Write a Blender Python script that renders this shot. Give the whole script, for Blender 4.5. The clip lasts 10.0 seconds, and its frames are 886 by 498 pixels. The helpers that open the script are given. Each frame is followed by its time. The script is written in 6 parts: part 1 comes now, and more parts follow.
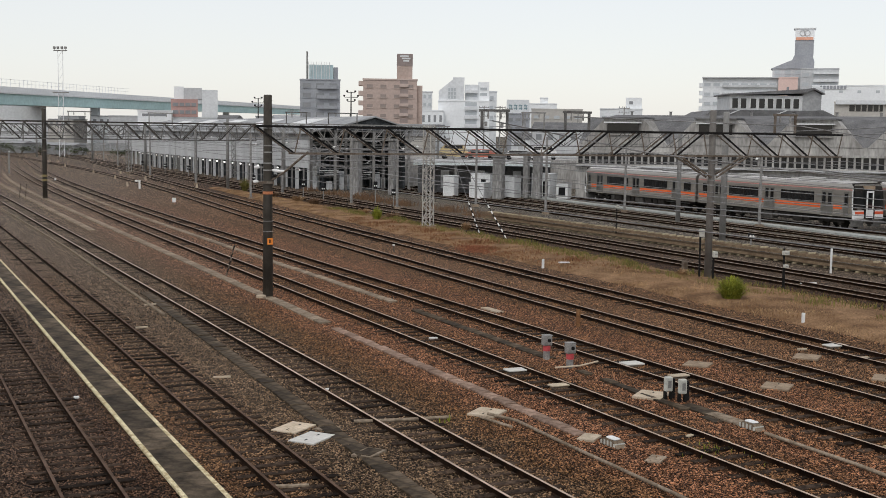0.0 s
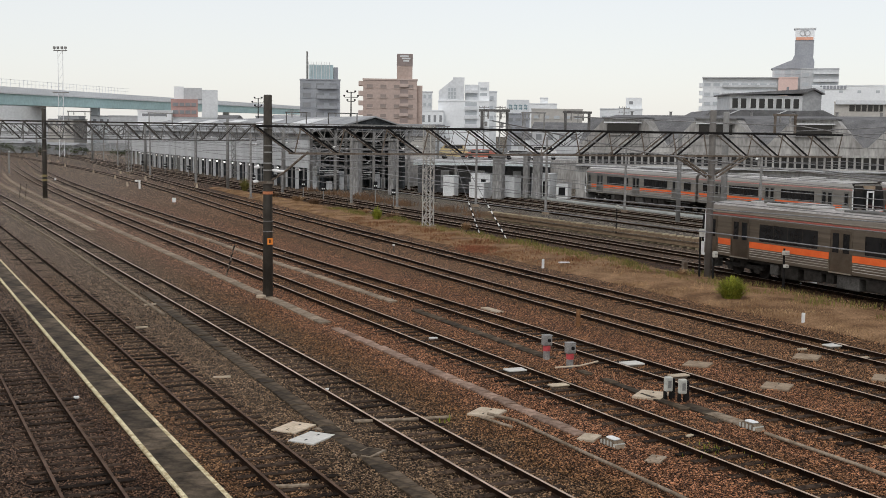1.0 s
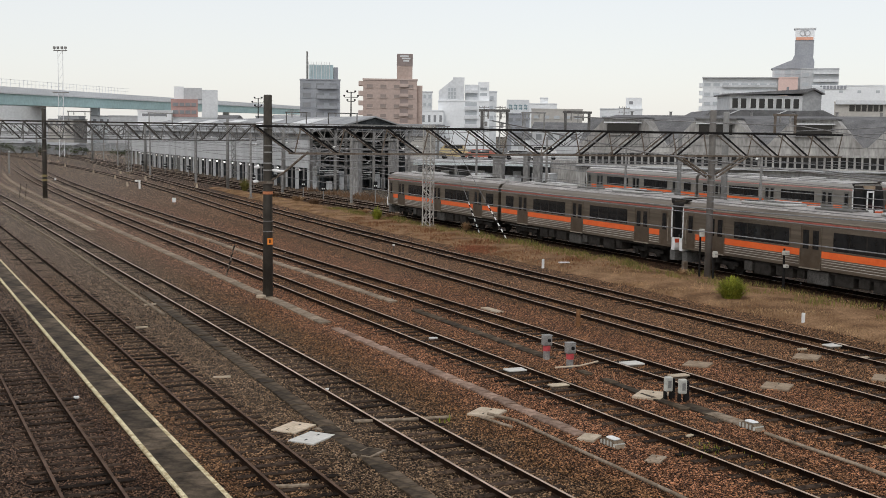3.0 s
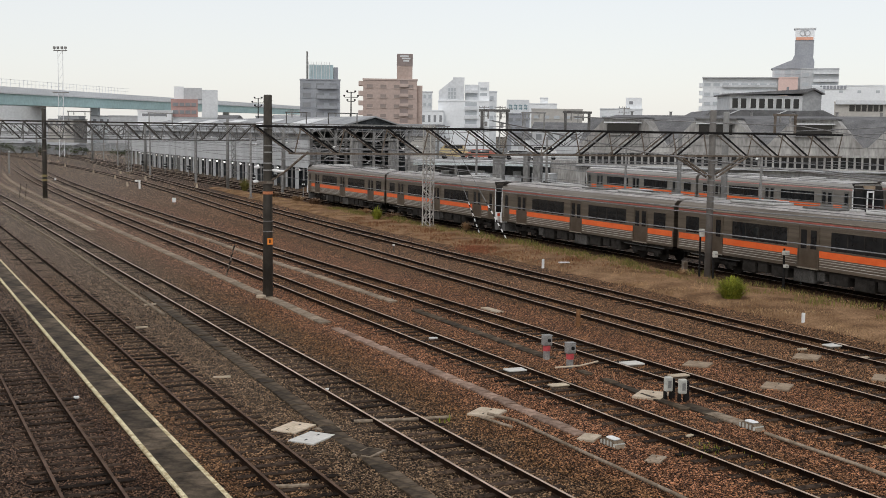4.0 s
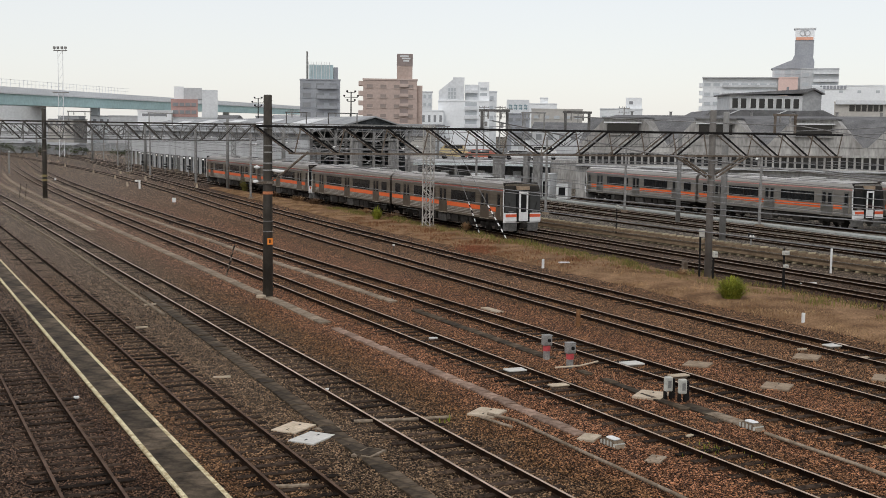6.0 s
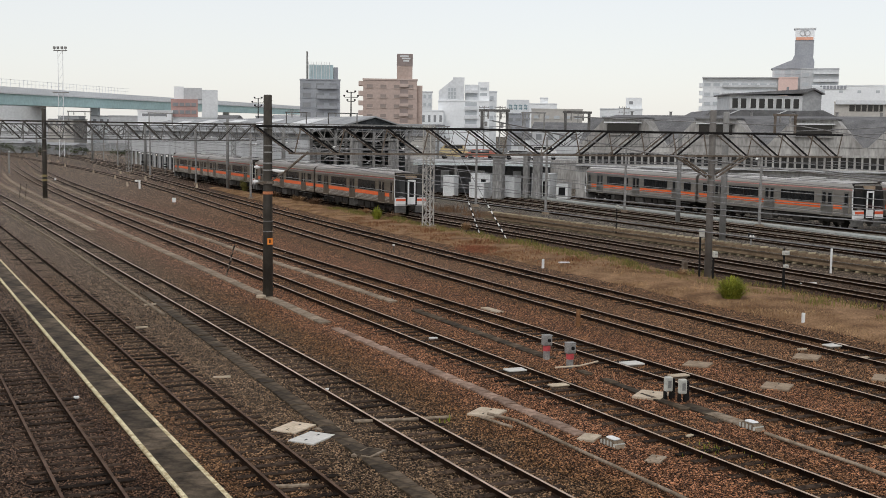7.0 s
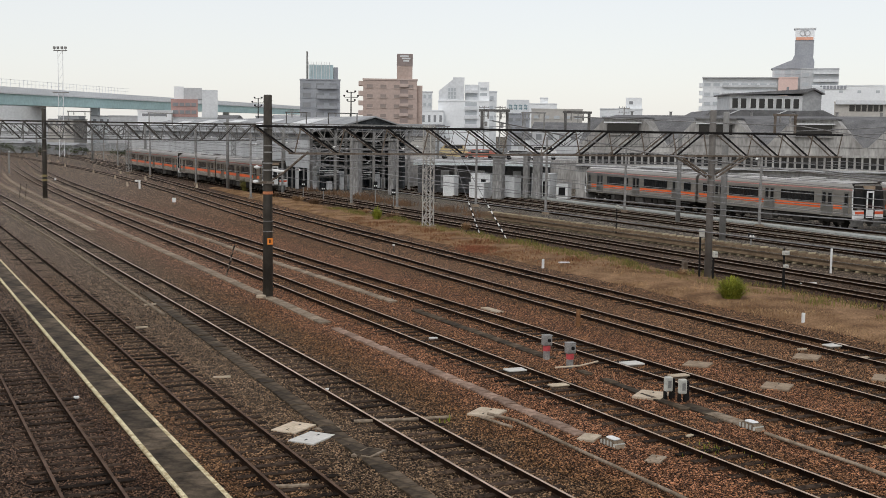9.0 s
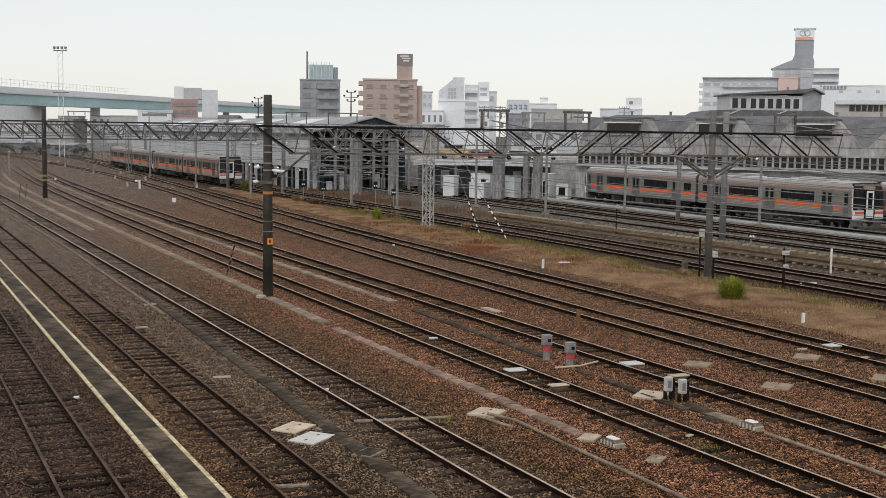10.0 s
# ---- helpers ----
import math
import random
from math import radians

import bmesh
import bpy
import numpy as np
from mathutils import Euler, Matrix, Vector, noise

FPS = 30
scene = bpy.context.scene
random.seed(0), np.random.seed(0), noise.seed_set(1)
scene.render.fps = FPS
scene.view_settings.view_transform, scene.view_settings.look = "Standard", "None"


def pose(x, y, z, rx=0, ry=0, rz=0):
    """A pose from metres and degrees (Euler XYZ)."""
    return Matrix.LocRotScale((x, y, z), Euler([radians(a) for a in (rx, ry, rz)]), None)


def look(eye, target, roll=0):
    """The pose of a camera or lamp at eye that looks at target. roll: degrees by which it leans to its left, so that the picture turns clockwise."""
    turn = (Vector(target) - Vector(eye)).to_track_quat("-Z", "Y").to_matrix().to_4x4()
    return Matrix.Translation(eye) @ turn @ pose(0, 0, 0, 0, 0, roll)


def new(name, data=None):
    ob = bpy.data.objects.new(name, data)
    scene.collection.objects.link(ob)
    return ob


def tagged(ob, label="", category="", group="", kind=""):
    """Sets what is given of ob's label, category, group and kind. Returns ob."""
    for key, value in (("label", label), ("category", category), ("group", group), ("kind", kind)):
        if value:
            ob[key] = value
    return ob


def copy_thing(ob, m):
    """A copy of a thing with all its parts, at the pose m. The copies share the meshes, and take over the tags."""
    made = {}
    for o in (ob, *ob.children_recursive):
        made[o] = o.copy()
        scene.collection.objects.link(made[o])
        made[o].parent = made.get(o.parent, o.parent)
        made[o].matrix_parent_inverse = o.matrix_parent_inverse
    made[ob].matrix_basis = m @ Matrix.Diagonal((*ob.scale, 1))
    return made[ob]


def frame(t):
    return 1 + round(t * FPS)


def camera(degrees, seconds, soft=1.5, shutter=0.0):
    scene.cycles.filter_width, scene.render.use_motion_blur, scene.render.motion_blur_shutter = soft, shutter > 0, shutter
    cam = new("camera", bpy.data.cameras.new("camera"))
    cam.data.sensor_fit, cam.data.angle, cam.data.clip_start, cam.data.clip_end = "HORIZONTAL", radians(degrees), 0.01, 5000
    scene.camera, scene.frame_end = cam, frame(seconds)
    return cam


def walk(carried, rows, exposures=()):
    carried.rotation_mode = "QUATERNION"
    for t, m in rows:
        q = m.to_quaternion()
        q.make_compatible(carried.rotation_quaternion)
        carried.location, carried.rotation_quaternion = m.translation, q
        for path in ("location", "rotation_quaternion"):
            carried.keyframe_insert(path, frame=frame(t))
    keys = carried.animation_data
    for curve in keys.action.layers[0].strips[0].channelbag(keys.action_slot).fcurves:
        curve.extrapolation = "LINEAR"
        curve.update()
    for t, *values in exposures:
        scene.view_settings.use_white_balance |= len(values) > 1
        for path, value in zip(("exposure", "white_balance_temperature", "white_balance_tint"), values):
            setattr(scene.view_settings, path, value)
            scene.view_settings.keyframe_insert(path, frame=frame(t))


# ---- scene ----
EYE = (0.0, 0.0, 7.17)
cam = camera(40.94, 10.0, soft=0.6)
VIEW = look(EYE, (0, 100, 7.17 - 100 * math.tan(radians(5.5566))), 0.8)
walk(cam, [(0.0, VIEW), (10.0, VIEW)])

# ---- world and light: bright overcast sky, a very wide faint sun ----
SUN_ELEV, SUN_ROT = radians(48), radians(200)
world = bpy.data.worlds.new("overcast")
scene.world = world
world.use_nodes = True
wn, wl = world.node_tree.nodes, world.node_tree.links
wn.clear()
sky = wn.new("ShaderNodeTexSky")
sky.sky_type, sky.sun_disc = "NISHITA", False
sky.sun_elevation, sky.sun_rotation = SUN_ELEV, SUN_ROT
sky_bg = wn.new("ShaderNodeBackground")
sky_bg.inputs["Strength"].default_value = 0.04
wl.new(sky.outputs[0], sky_bg.inputs["Color"])
cloud_noise = wn.new("ShaderNodeTexNoise")
cloud_noise.inputs["Scale"].default_value = 1.6
cloud_noise.inputs["Detail"].default_value = 3
cloud_ramp = wn.new("ShaderNodeValToRGB")
cloud_ramp.color_ramp.elements[0].color = (0.622, 0.605, 0.594, 1)
cloud_ramp.color_ramp.elements[1].color = (0.702, 0.685, 0.674, 1)
wl.new(cloud_noise.outputs["Fac"], cloud_ramp.inputs["Fac"])
cloud_bg = wn.new("ShaderNodeBackground")
wl.new(cloud_ramp.outputs["Color"], cloud_bg.inputs["Color"])
cloud_bg.inputs["Strength"].default_value = 1.0
both = wn.new("ShaderNodeAddShader")
wl.new(sky_bg.outputs[0], both.inputs[0])
wl.new(cloud_bg.outputs[0], both.inputs[1])
wo = wn.new("ShaderNodeOutputWorld")
wl.new(both.outputs[0], wo.inputs["Surface"])

sun_data = bpy.data.lights.new("sun", "SUN")
sun_data.energy, sun_data.angle, sun_data.color = 0.95, radians(25), (1.0, 0.97, 0.92)
sun = new("sun", sun_data)
sun.matrix_world = look((0, 0, 60), (0 - math.sin(SUN_ROT) * 40, 0 - math.cos(SUN_ROT) * 40, 60 - 44))
scene.view_settings.exposure = 0.0


# ---- materials ----
def material(name, col_a, col_b, scale=4.0, rough=0.8, metal=0.0, bump=0.0, bump_scale=None, fine=None,
             fine_amount=0.35, stretch=(1, 1, 1), spec=None, per_object=0.0, detail=6):
    """Two colours mixed by broad noise, finer mottling over them, and a bump of its own scale."""
    m = bpy.data.materials.new(name)
    m.use_nodes = True
    n, l = m.node_tree.nodes, m.node_tree.links
    b = n["Principled BSDF"]
    co = n.new("ShaderNodeTexCoord")
    mp = n.new("ShaderNodeMapping")
    mp.inputs["Scale"].default_value = stretch
    l.new(co.outputs["Object"], mp.inputs["Vector"])
    broad = n.new("ShaderNodeTexNoise")
    broad.inputs["Scale"].default_value, broad.inputs["Detail"].default_value = scale, detail
    broad.inputs["Roughness"].default_value = 0.6
    l.new(mp.outputs[0], broad.inputs["Vector"])
    ramp = n.new("ShaderNodeValToRGB")
    ramp.color_ramp.elements[0].position, ramp.color_ramp.elements[1].position = 0.36, 0.64
    ramp.color_ramp.elements[0].color, ramp.color_ramp.elements[1].color = (*col_a, 1), (*col_b, 1)
    l.new(broad.outputs["Fac"], ramp.inputs["Fac"])
    grain = n.new("ShaderNodeTexNoise")
    grain.inputs["Scale"].default_value, grain.inputs["Detail"].default_value = fine or scale * 9, 4
    l.new(mp.outputs[0], grain.inputs["Vector"])
    gain = n.new("ShaderNodeMapRange")
    gain.inputs["From Min"].default_value, gain.inputs["From Max"].default_value = 0.3, 0.7
    gain.inputs["To Min"].default_value, gain.inputs["To Max"].default_value = 1 - fine_amount, 1 + fine_amount
    l.new(grain.outputs["Fac"], gain.inputs["Value"])
    value = gain.outputs[0]
    if per_object:
        info = n.new("ShaderNodeObjectInfo")
        vary = n.new("ShaderNodeMapRange")
        vary.inputs["To Min"].default_value, vary.inputs["To Max"].default_value = 1 - per_object, 1 + per_object
        l.new(info.outputs["Random"], vary.inputs["Value"])
        times = n.new("ShaderNodeMath")
        times.operation = "MULTIPLY"
        l.new(value, times.inputs[0])
        l.new(vary.outputs[0], times.inputs[1])
        value = times.outputs[0]
    mul = n.new("ShaderNodeVectorMath")
    mul.operation = "SCALE"
    l.new(ramp.outputs["Color"], mul.inputs[0])
    l.new(value, mul.inputs["Scale"])
    l.new(mul.outputs[0], b.inputs["Base Color"])
    b.inputs["Roughness"].default_value, b.inputs["Metallic"].default_value = rough, metal
    b.inputs["Specular IOR Level"].default_value = spec if spec is not None else (0.08 if rough > 0.65 else 0.4)
    if bump:
        bn = n.new("ShaderNodeTexNoise")
        bn.inputs["Scale"].default_value, bn.inputs["Detail"].default_value = bump_scale or scale * 6, 3
        l.new(mp.outputs[0], bn.inputs["Vector"])
        bu = n.new("ShaderNodeBump")
        bu.inputs["Strength"].default_value, bu.inputs["Distance"].default_value = bump, 0.02
        l.new(bn.outputs["Fac"], bu.inputs["Height"])
        l.new(bu.outputs[0], b.inputs["Normal"])
    return m


def ballast_material(name, stops, stone=24.0, lumps=False):
    """Crushed stone: cells of stone with a colour each; soiling follows the lie of the tracks, blurred by noise.
    stops: (metres across the yard, colour). lumps: for separate stones, each of one tone."""
    m = bpy.data.materials.new(name)
    m.use_nodes = True
    n, l = m.node_tree.nodes, m.node_tree.links
    b = n["Principled BSDF"]
    co = n.new("ShaderNodeTexCoord")
    xyz = n.new("ShaderNodeSeparateXYZ")
    l.new(co.outputs["Object"], xyz.inputs[0])
    across = n.new("ShaderNodeMath")
    across.operation = "MULTIPLY_ADD"
    across.inputs[1].default_value = 0.478
    l.new(xyz.outputs["Y"], across.inputs[0])
    l.new(xyz.outputs["X"], across.inputs[2])
    broad = n.new("ShaderNodeTexNoise")
    broad.inputs["Scale"].default_value, broad.inputs["Detail"].default_value = 0.45, 7
    broad.inputs["Roughness"].default_value = 0.7
    l.new(co.outputs["Object"], broad.inputs["Vector"])
    shake = n.new("ShaderNodeMath")
    shake.operation = "MULTIPLY_ADD"
    shake.inputs[1].default_value = 3.6
    l.new(broad.outputs["Fac"], shake.inputs[0])
    l.new(across.outputs[0], shake.inputs[2])
    span = n.new("ShaderNodeMapRange")
    span.inputs["From Min"].default_value, span.inputs["From Max"].default_value = 1.8, 101.8
    l.new(shake.outputs[0], span.inputs["Value"])
    tint = n.new("ShaderNodeValToRGB")
    e = tint.color_ramp.elements
    e[0].position, e[0].color = stops[0][0] / 100, (*stops[0][1], 1)
    e[1].position, e[1].color = stops[-1][0] / 100, (*stops[-1][1], 1)
    for c, col in stops[1:-1]:
        q = e.new(c / 100)
        q.color = (*col, 1)
    l.new(span.outputs[0], tint.inputs["Fac"])
    cell = n.new("ShaderNodeTexVoronoi")
    cell.inputs["Scale"].default_value = stone
    l.new(co.outputs["Object"], cell.inputs["Vector"])
    grey = n.new("ShaderNodeSeparateColor")
    if lumps:
        island = n.new("ShaderNodeNewGeometry")
        l.new(island.outputs["Random Per Island"], grey.inputs[0])
    else:
        l.new(cell.outputs["Color"], grey.inputs[0])
    curve = n.new("ShaderNodeMath")
    curve.operation = "POWER"
    curve.inputs[1].default_value = 1.8
    l.new(grey.outputs[0], curve.inputs[0])
    gain = n.new("ShaderNodeMapRange")
    gain.inputs["To Min"].default_value, gain.inputs["To Max"].default_value = (0.12, 1.8) if lumps else (0.16, 2.4)
    l.new(curve.outputs[0], gain.inputs["Value"])
    # shade between stones, put into the colour: cells darken towards their edges
    gap_shade = n.new("ShaderNodeMapRange")
    gap_shade.inputs["From Min"].default_value, gap_shade.inputs["From Max"].default_value = 0.32, 0.66
    gap_shade.inputs["To Min"].default_value, gap_shade.inputs["To Max"].default_value = 1.0, 1.0 if lumps else 0.0
    l.new(cell.outputs["Distance"], gap_shade.inputs["Value"])
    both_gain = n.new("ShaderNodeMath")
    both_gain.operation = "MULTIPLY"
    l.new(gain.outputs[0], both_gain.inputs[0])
    l.new(gap_shade.outputs[0], both_gain.inputs[1])
    mottle = n.new("ShaderNodeTexNoise")
    mottle.inputs["Scale"].default_value, mottle.inputs["Detail"].default_value = 2.2, 9
    mottle.inputs["Roughness"].default_value = 0.72
    l.new(co.outputs["Object"], mottle.inputs["Vector"])
    wide = n.new("ShaderNodeMapRange")
    wide.inputs["From Min"].default_value, wide.inputs["From Max"].default_value = 0.3, 0.7
    wide.inputs["To Min"].default_value, wide.inputs["To Max"].default_value = 0.3, 1.6
    l.new(mottle.outputs["Fac"], wide.inputs["Value"])
    total = n.new("ShaderNodeMath")
    total.operation = "MULTIPLY"
    l.new(both_gain.outputs[0], total.inputs[0])
    l.new(wide.outputs[0], total.inputs[1])
    mul = n.new("ShaderNodeVectorMath")
    mul.operation = "SCALE"
    # down the yard the stone greys; distance haze is put into its colour
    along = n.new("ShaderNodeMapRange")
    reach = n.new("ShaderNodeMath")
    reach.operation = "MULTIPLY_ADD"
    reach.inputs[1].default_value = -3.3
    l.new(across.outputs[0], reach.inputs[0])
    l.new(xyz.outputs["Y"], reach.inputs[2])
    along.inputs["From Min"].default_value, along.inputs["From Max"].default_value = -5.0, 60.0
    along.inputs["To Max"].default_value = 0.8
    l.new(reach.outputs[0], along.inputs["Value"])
    hazed = n.new("ShaderNodeMix")
    hazed.data_type = "RGBA"
    hazed.inputs[7].default_value = (0.345, 0.270, 0.208, 1)
    l.new(along.outputs[0], hazed.inputs[0])
    l.new(tint.outputs["Color"], hazed.inputs[6])
    l.new(hazed.outputs[2], mul.inputs[0])
    l.new(total.outputs[0], mul.inputs["Scale"])
    l.new(mul.outputs[0], b.inputs["Base Color"])
    b.inputs["Roughness"].default_value = 0.75
    b.inputs["Specular IOR Level"].default_value = 0.05
    if lumps:
        return m
    bu = n.new("ShaderNodeBump")
    bu.inputs["Strength"].default_value, bu.inputs["Distance"].default_value = 1.0, 0.01
    bu.invert = True
    l.new(cell.outputs["Distance"], bu.inputs["Height"])
    l.new(bu.outputs[0], b.inputs["Normal"])
    return m


RUSTY, UMBER, ASH, SOOT, GREY = (0.350, 0.172, 0.093), (0.098, 0.046, 0.023), (0.232, 0.156, 0.096), (0.240, 0.130, 0.062), (0.27, 0.232, 0.185)
YARD_STOPS = ((0.0, UMBER), (5.6, UMBER), (7.4, SOOT), (9.6, ASH), (13.0, ASH), (14.8, SOOT), (16.4, RUSTY), (17.8, RUSTY),
              (19.1, SOOT), (21.2, RUSTY), (24.0, SOOT), (25.6, RUSTY), (28.0, SOOT), (30.0, (0.33, 0.182, 0.097)), (33.0, (0.28, 0.155, 0.080)), (38.0, (0.27, 0.152, 0.080)),
              (42.0, UMBER), (46.0, (0.165, 0.104, 0.065)), (52.0, (0.25, 0.19, 0.137)), (59.0, GREY), (100.0, GREY))
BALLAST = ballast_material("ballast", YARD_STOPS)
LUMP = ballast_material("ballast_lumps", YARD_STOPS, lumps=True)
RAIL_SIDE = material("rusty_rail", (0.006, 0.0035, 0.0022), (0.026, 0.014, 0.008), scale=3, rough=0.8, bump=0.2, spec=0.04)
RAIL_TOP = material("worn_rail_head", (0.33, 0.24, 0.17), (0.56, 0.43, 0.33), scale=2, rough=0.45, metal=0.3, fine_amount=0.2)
RAIL_RUST = material("rusty_rail_head", (0.075, 0.045, 0.030), (0.13, 0.082, 0.057), scale=2, rough=0.7, fine_amount=0.25)
SLEEPER = material("old_sleeper", (0.009, 0.006, 0.004), (0.082, 0.056, 0.040), scale=5, rough=0.9, bump=0.5, fine=60, per_object=0.75)
PALE_SLEEPER = material("pale_sleeper", (0.30, 0.25, 0.165), (0.46, 0.39, 0.265), scale=5, rough=0.9, bump=0.4, per_object=0.3)
CONCRETE = material("weathered_concrete", (0.19, 0.148, 0.105), (0.30, 0.242, 0.182), scale=1.4, rough=0.88, bump=0.3, bump_scale=30, per_object=0.22)
DARK_CONCRETE = material("damp_concrete", (0.026, 0.019, 0.012), (0.112, 0.085, 0.059), scale=0.9, rough=0.75, bump=0.3, bump_scale=30, per_object=0.4)
POLE_CONCRETE = material("dark_pole_concrete", (0.060, 0.055, 0.047), (0.10, 0.092, 0.08), scale=2, rough=0.85, bump=0.2, fine=30, fine_amount=0.12, stretch=(1, 1, 0.6))
FRONT_POLE = material("brown_grey_pole_concrete", (0.165, 0.156, 0.145), (0.23, 0.22, 0.205), scale=2, rough=0.85, bump=0.2, fine=30, fine_amount=0.12, stretch=(1, 1, 0.6))
GREY_POLE = material("grey_pole_concrete", (0.23, 0.23, 0.222), (0.32, 0.318, 0.308), scale=2, rough=0.85, bump=0.2, fine=30, fine_amount=0.12, stretch=(1, 1, 0.6))
PALE_PLATE = material("pale_concrete_plate", (0.42, 0.345, 0.255), (0.56, 0.47, 0.36), scale=2.5, rough=0.8, fine_amount=0.15, per_object=0.15)
WHITE_PLATE = material("white_plate", (0.52, 0.505, 0.465), (0.60, 0.585, 0.54), scale=2, rough=0.6, fine_amount=0.08)
YELLOW_LINE = material("worn_cream_line", (0.36, 0.28, 0.15), (0.76, 0.68, 0.46), scale=7, rough=0.8, fine=40, fine_amount=0.3)
STEEL = material("grey_galvanised_steel", (0.20, 0.195, 0.185), (0.33, 0.325, 0.31), scale=3, rough=0.6, metal=0.2, fine_amount=0.25)
DARK_STEEL = material("dark_painted_steel", (0.008, 0.008, 0.008), (0.020, 0.018, 0.017), scale=3, rough=0.7, spec=0.12)
RUST_STEEL = material("rust_stained_steel", (0.10, 0.075, 0.055), (0.19, 0.165, 0.14), scale=2.5, rough=0.75)
WIRE = material("weathered_wire", (0.15, 0.15, 0.15), (0.25, 0.25, 0.25), scale=2, rough=0.5, metal=0.2)
WHITE_PAINT = material("white_paint", (0.70, 0.71, 0.70), (0.80, 0.80, 0.79), scale=3, rough=0.5, fine_amount=0.08)
RED_PAINT = material("faded_red_paint", (0.42, 0.05, 0.06), (0.52, 0.08, 0.085), scale=6, rough=0.6)
ORANGE_PAINT = material("orange_paint", (0.78, 0.24, 0.03), (0.85, 0.30, 0.05), scale=6, rough=0.5, fine_amount=0.1)
BLACK = material("black_rubber", (0.012, 0.012, 0.012), (0.022, 0.022, 0.022), scale=4, rough=0.7)
PINK_CONCRETE = material("pinkish_concrete", (0.19, 0.128, 0.095), (0.31, 0.22, 0.17), scale=1.4, rough=0.88, bump=0.3, bump_scale=30, per_object=0.25)
# lightened steel: haze over the far portals is put into the colour
PORTAL_STEEL = material("weathered_portal_steel", (0.085, 0.083, 0.080), (0.17, 0.165, 0.158), scale=2.5, rough=0.7)
DUSTY_PLATE = material("dusty_brown_plate", (0.22, 0.165, 0.115), (0.32, 0.25, 0.18), scale=2.5, rough=0.9, fine_amount=0.2, per_object=0.15)
PALE_GREY_PAINT = material("pale_grey_paint", (0.42, 0.42, 0.38), (0.54, 0.54, 0.49), scale=3, rough=0.6, fine_amount=0.12)


# ---- building helpers ----
def part(name, bm, mat, parent=None, label=""):
    """Links a bmesh as one mesh object, under a thing or part when one is given."""
    me = bpy.data.meshes.new(name)
    bm.to_mesh(me)
    bm.free()
    for mm in mat if isinstance(mat, (list, tuple)) else (mat,):
        me.materials.append(mm)
    ob = new(name, me)
    ob.parent = parent
    if label:
        ob["label"] = label
    return ob


def raw(name, verts, faces, mat, parent=None):
    me = bpy.data.meshes.new(name)
    me.from_pydata(verts, [], faces)
    for mm in mat if isinstance(mat, (list, tuple)) else (mat,):
        me.materials.append(mm)
    ob = new(name, me)
    ob.parent = parent
    return ob


def empty(name, x=0, y=0, z=0, rz=0, parent=None):
    ob = new(name)
    ob.matrix_basis = pose(x, y, z, 0, 0, rz)
    ob.parent = parent
    return ob


def box(bm, x0, x1, y0, y1, z0, z1, bevel=0.0, mi=0):
    vs = [bm.verts.new((x, y, z)) for z in (z0, z1) for y in (y0, y1) for x in (x0, x1)]
    fs = [bm.faces.new([vs[i] for i in f]) for f in
          ((0, 2, 3, 1), (4, 5, 7, 6), (0, 1, 5, 4), (1, 3, 7, 5), (3, 2, 6, 7), (2, 0, 4, 6))]
    for f in fs:
        f.material_index = mi
    if bevel:
        es = list({e for f in fs for e in f.edges})
        bmesh.ops.bevel(bm, geom=es, offset=bevel, segments=1, affect="EDGES")
    return bm


def boxes(*dims, bevel=0.0):
    bm = bmesh.new()
    for d in dims:
        box(bm, *d, bevel=bevel)
    return bm


def beam(bm, a, b, w, h=None, mi=0):
    """A bar of w by h between two points."""
    a, b = Vector(a), Vector(b)
    h = h or w
    d = (b - a).normalized()
    up = Vector((0, 0, 1)) if abs(d.z) < 0.95 else Vector((1, 0, 0))
    s = d.cross(up).normalized() * (w / 2)
    u = s.cross(d).normalized() * (h / 2)
    vs = [bm.verts.new(p + i * s + j * u) for p in (a, b) for i, j in ((-1, -1), (1, -1), (1, 1), (-1, 1))]
    for f in ((3, 2, 1, 0), (4, 5, 6, 7), (0, 1, 5, 4), (1, 2, 6, 5), (2, 3, 7, 6), (3, 0, 4, 7)):
        bm.faces.new([vs[i] for i in f]).material_index = mi
    return bm


def tube(bm, pts, radii, n=8, cap=True):
    """A round tube through points."""
    pts = [Vector(p) for p in pts]
    radii = radii if isinstance(radii, (list, tuple)) else [radii] * len(pts)
    rings = []
    for i, p in enumerate(pts):
        d = (pts[min(i + 1, len(pts) - 1)] - pts[max(i - 1, 0)]).normalized()
        up = Vector((0, 0, 1)) if abs(d.z) < 0.95 else Vector((1, 0, 0))
        s = d.cross(up).normalized()
        u = s.cross(d).normalized()
        rings.append([bm.verts.new(p + radii[i] * (math.cos(2 * math.pi * k / n) * s + math.sin(2 * math.pi * k / n) * u))
                      for k in range(n)])
    for r, q in zip(rings[:-1], rings[1:]):
        for k in range(n):
            bm.faces.new((r[k], r[(k + 1) % n], q[(k + 1) % n], q[k]))
    if cap:
        bm.faces.new(rings[0][::-1])
        bm.faces.new(rings[-1])
    return bm


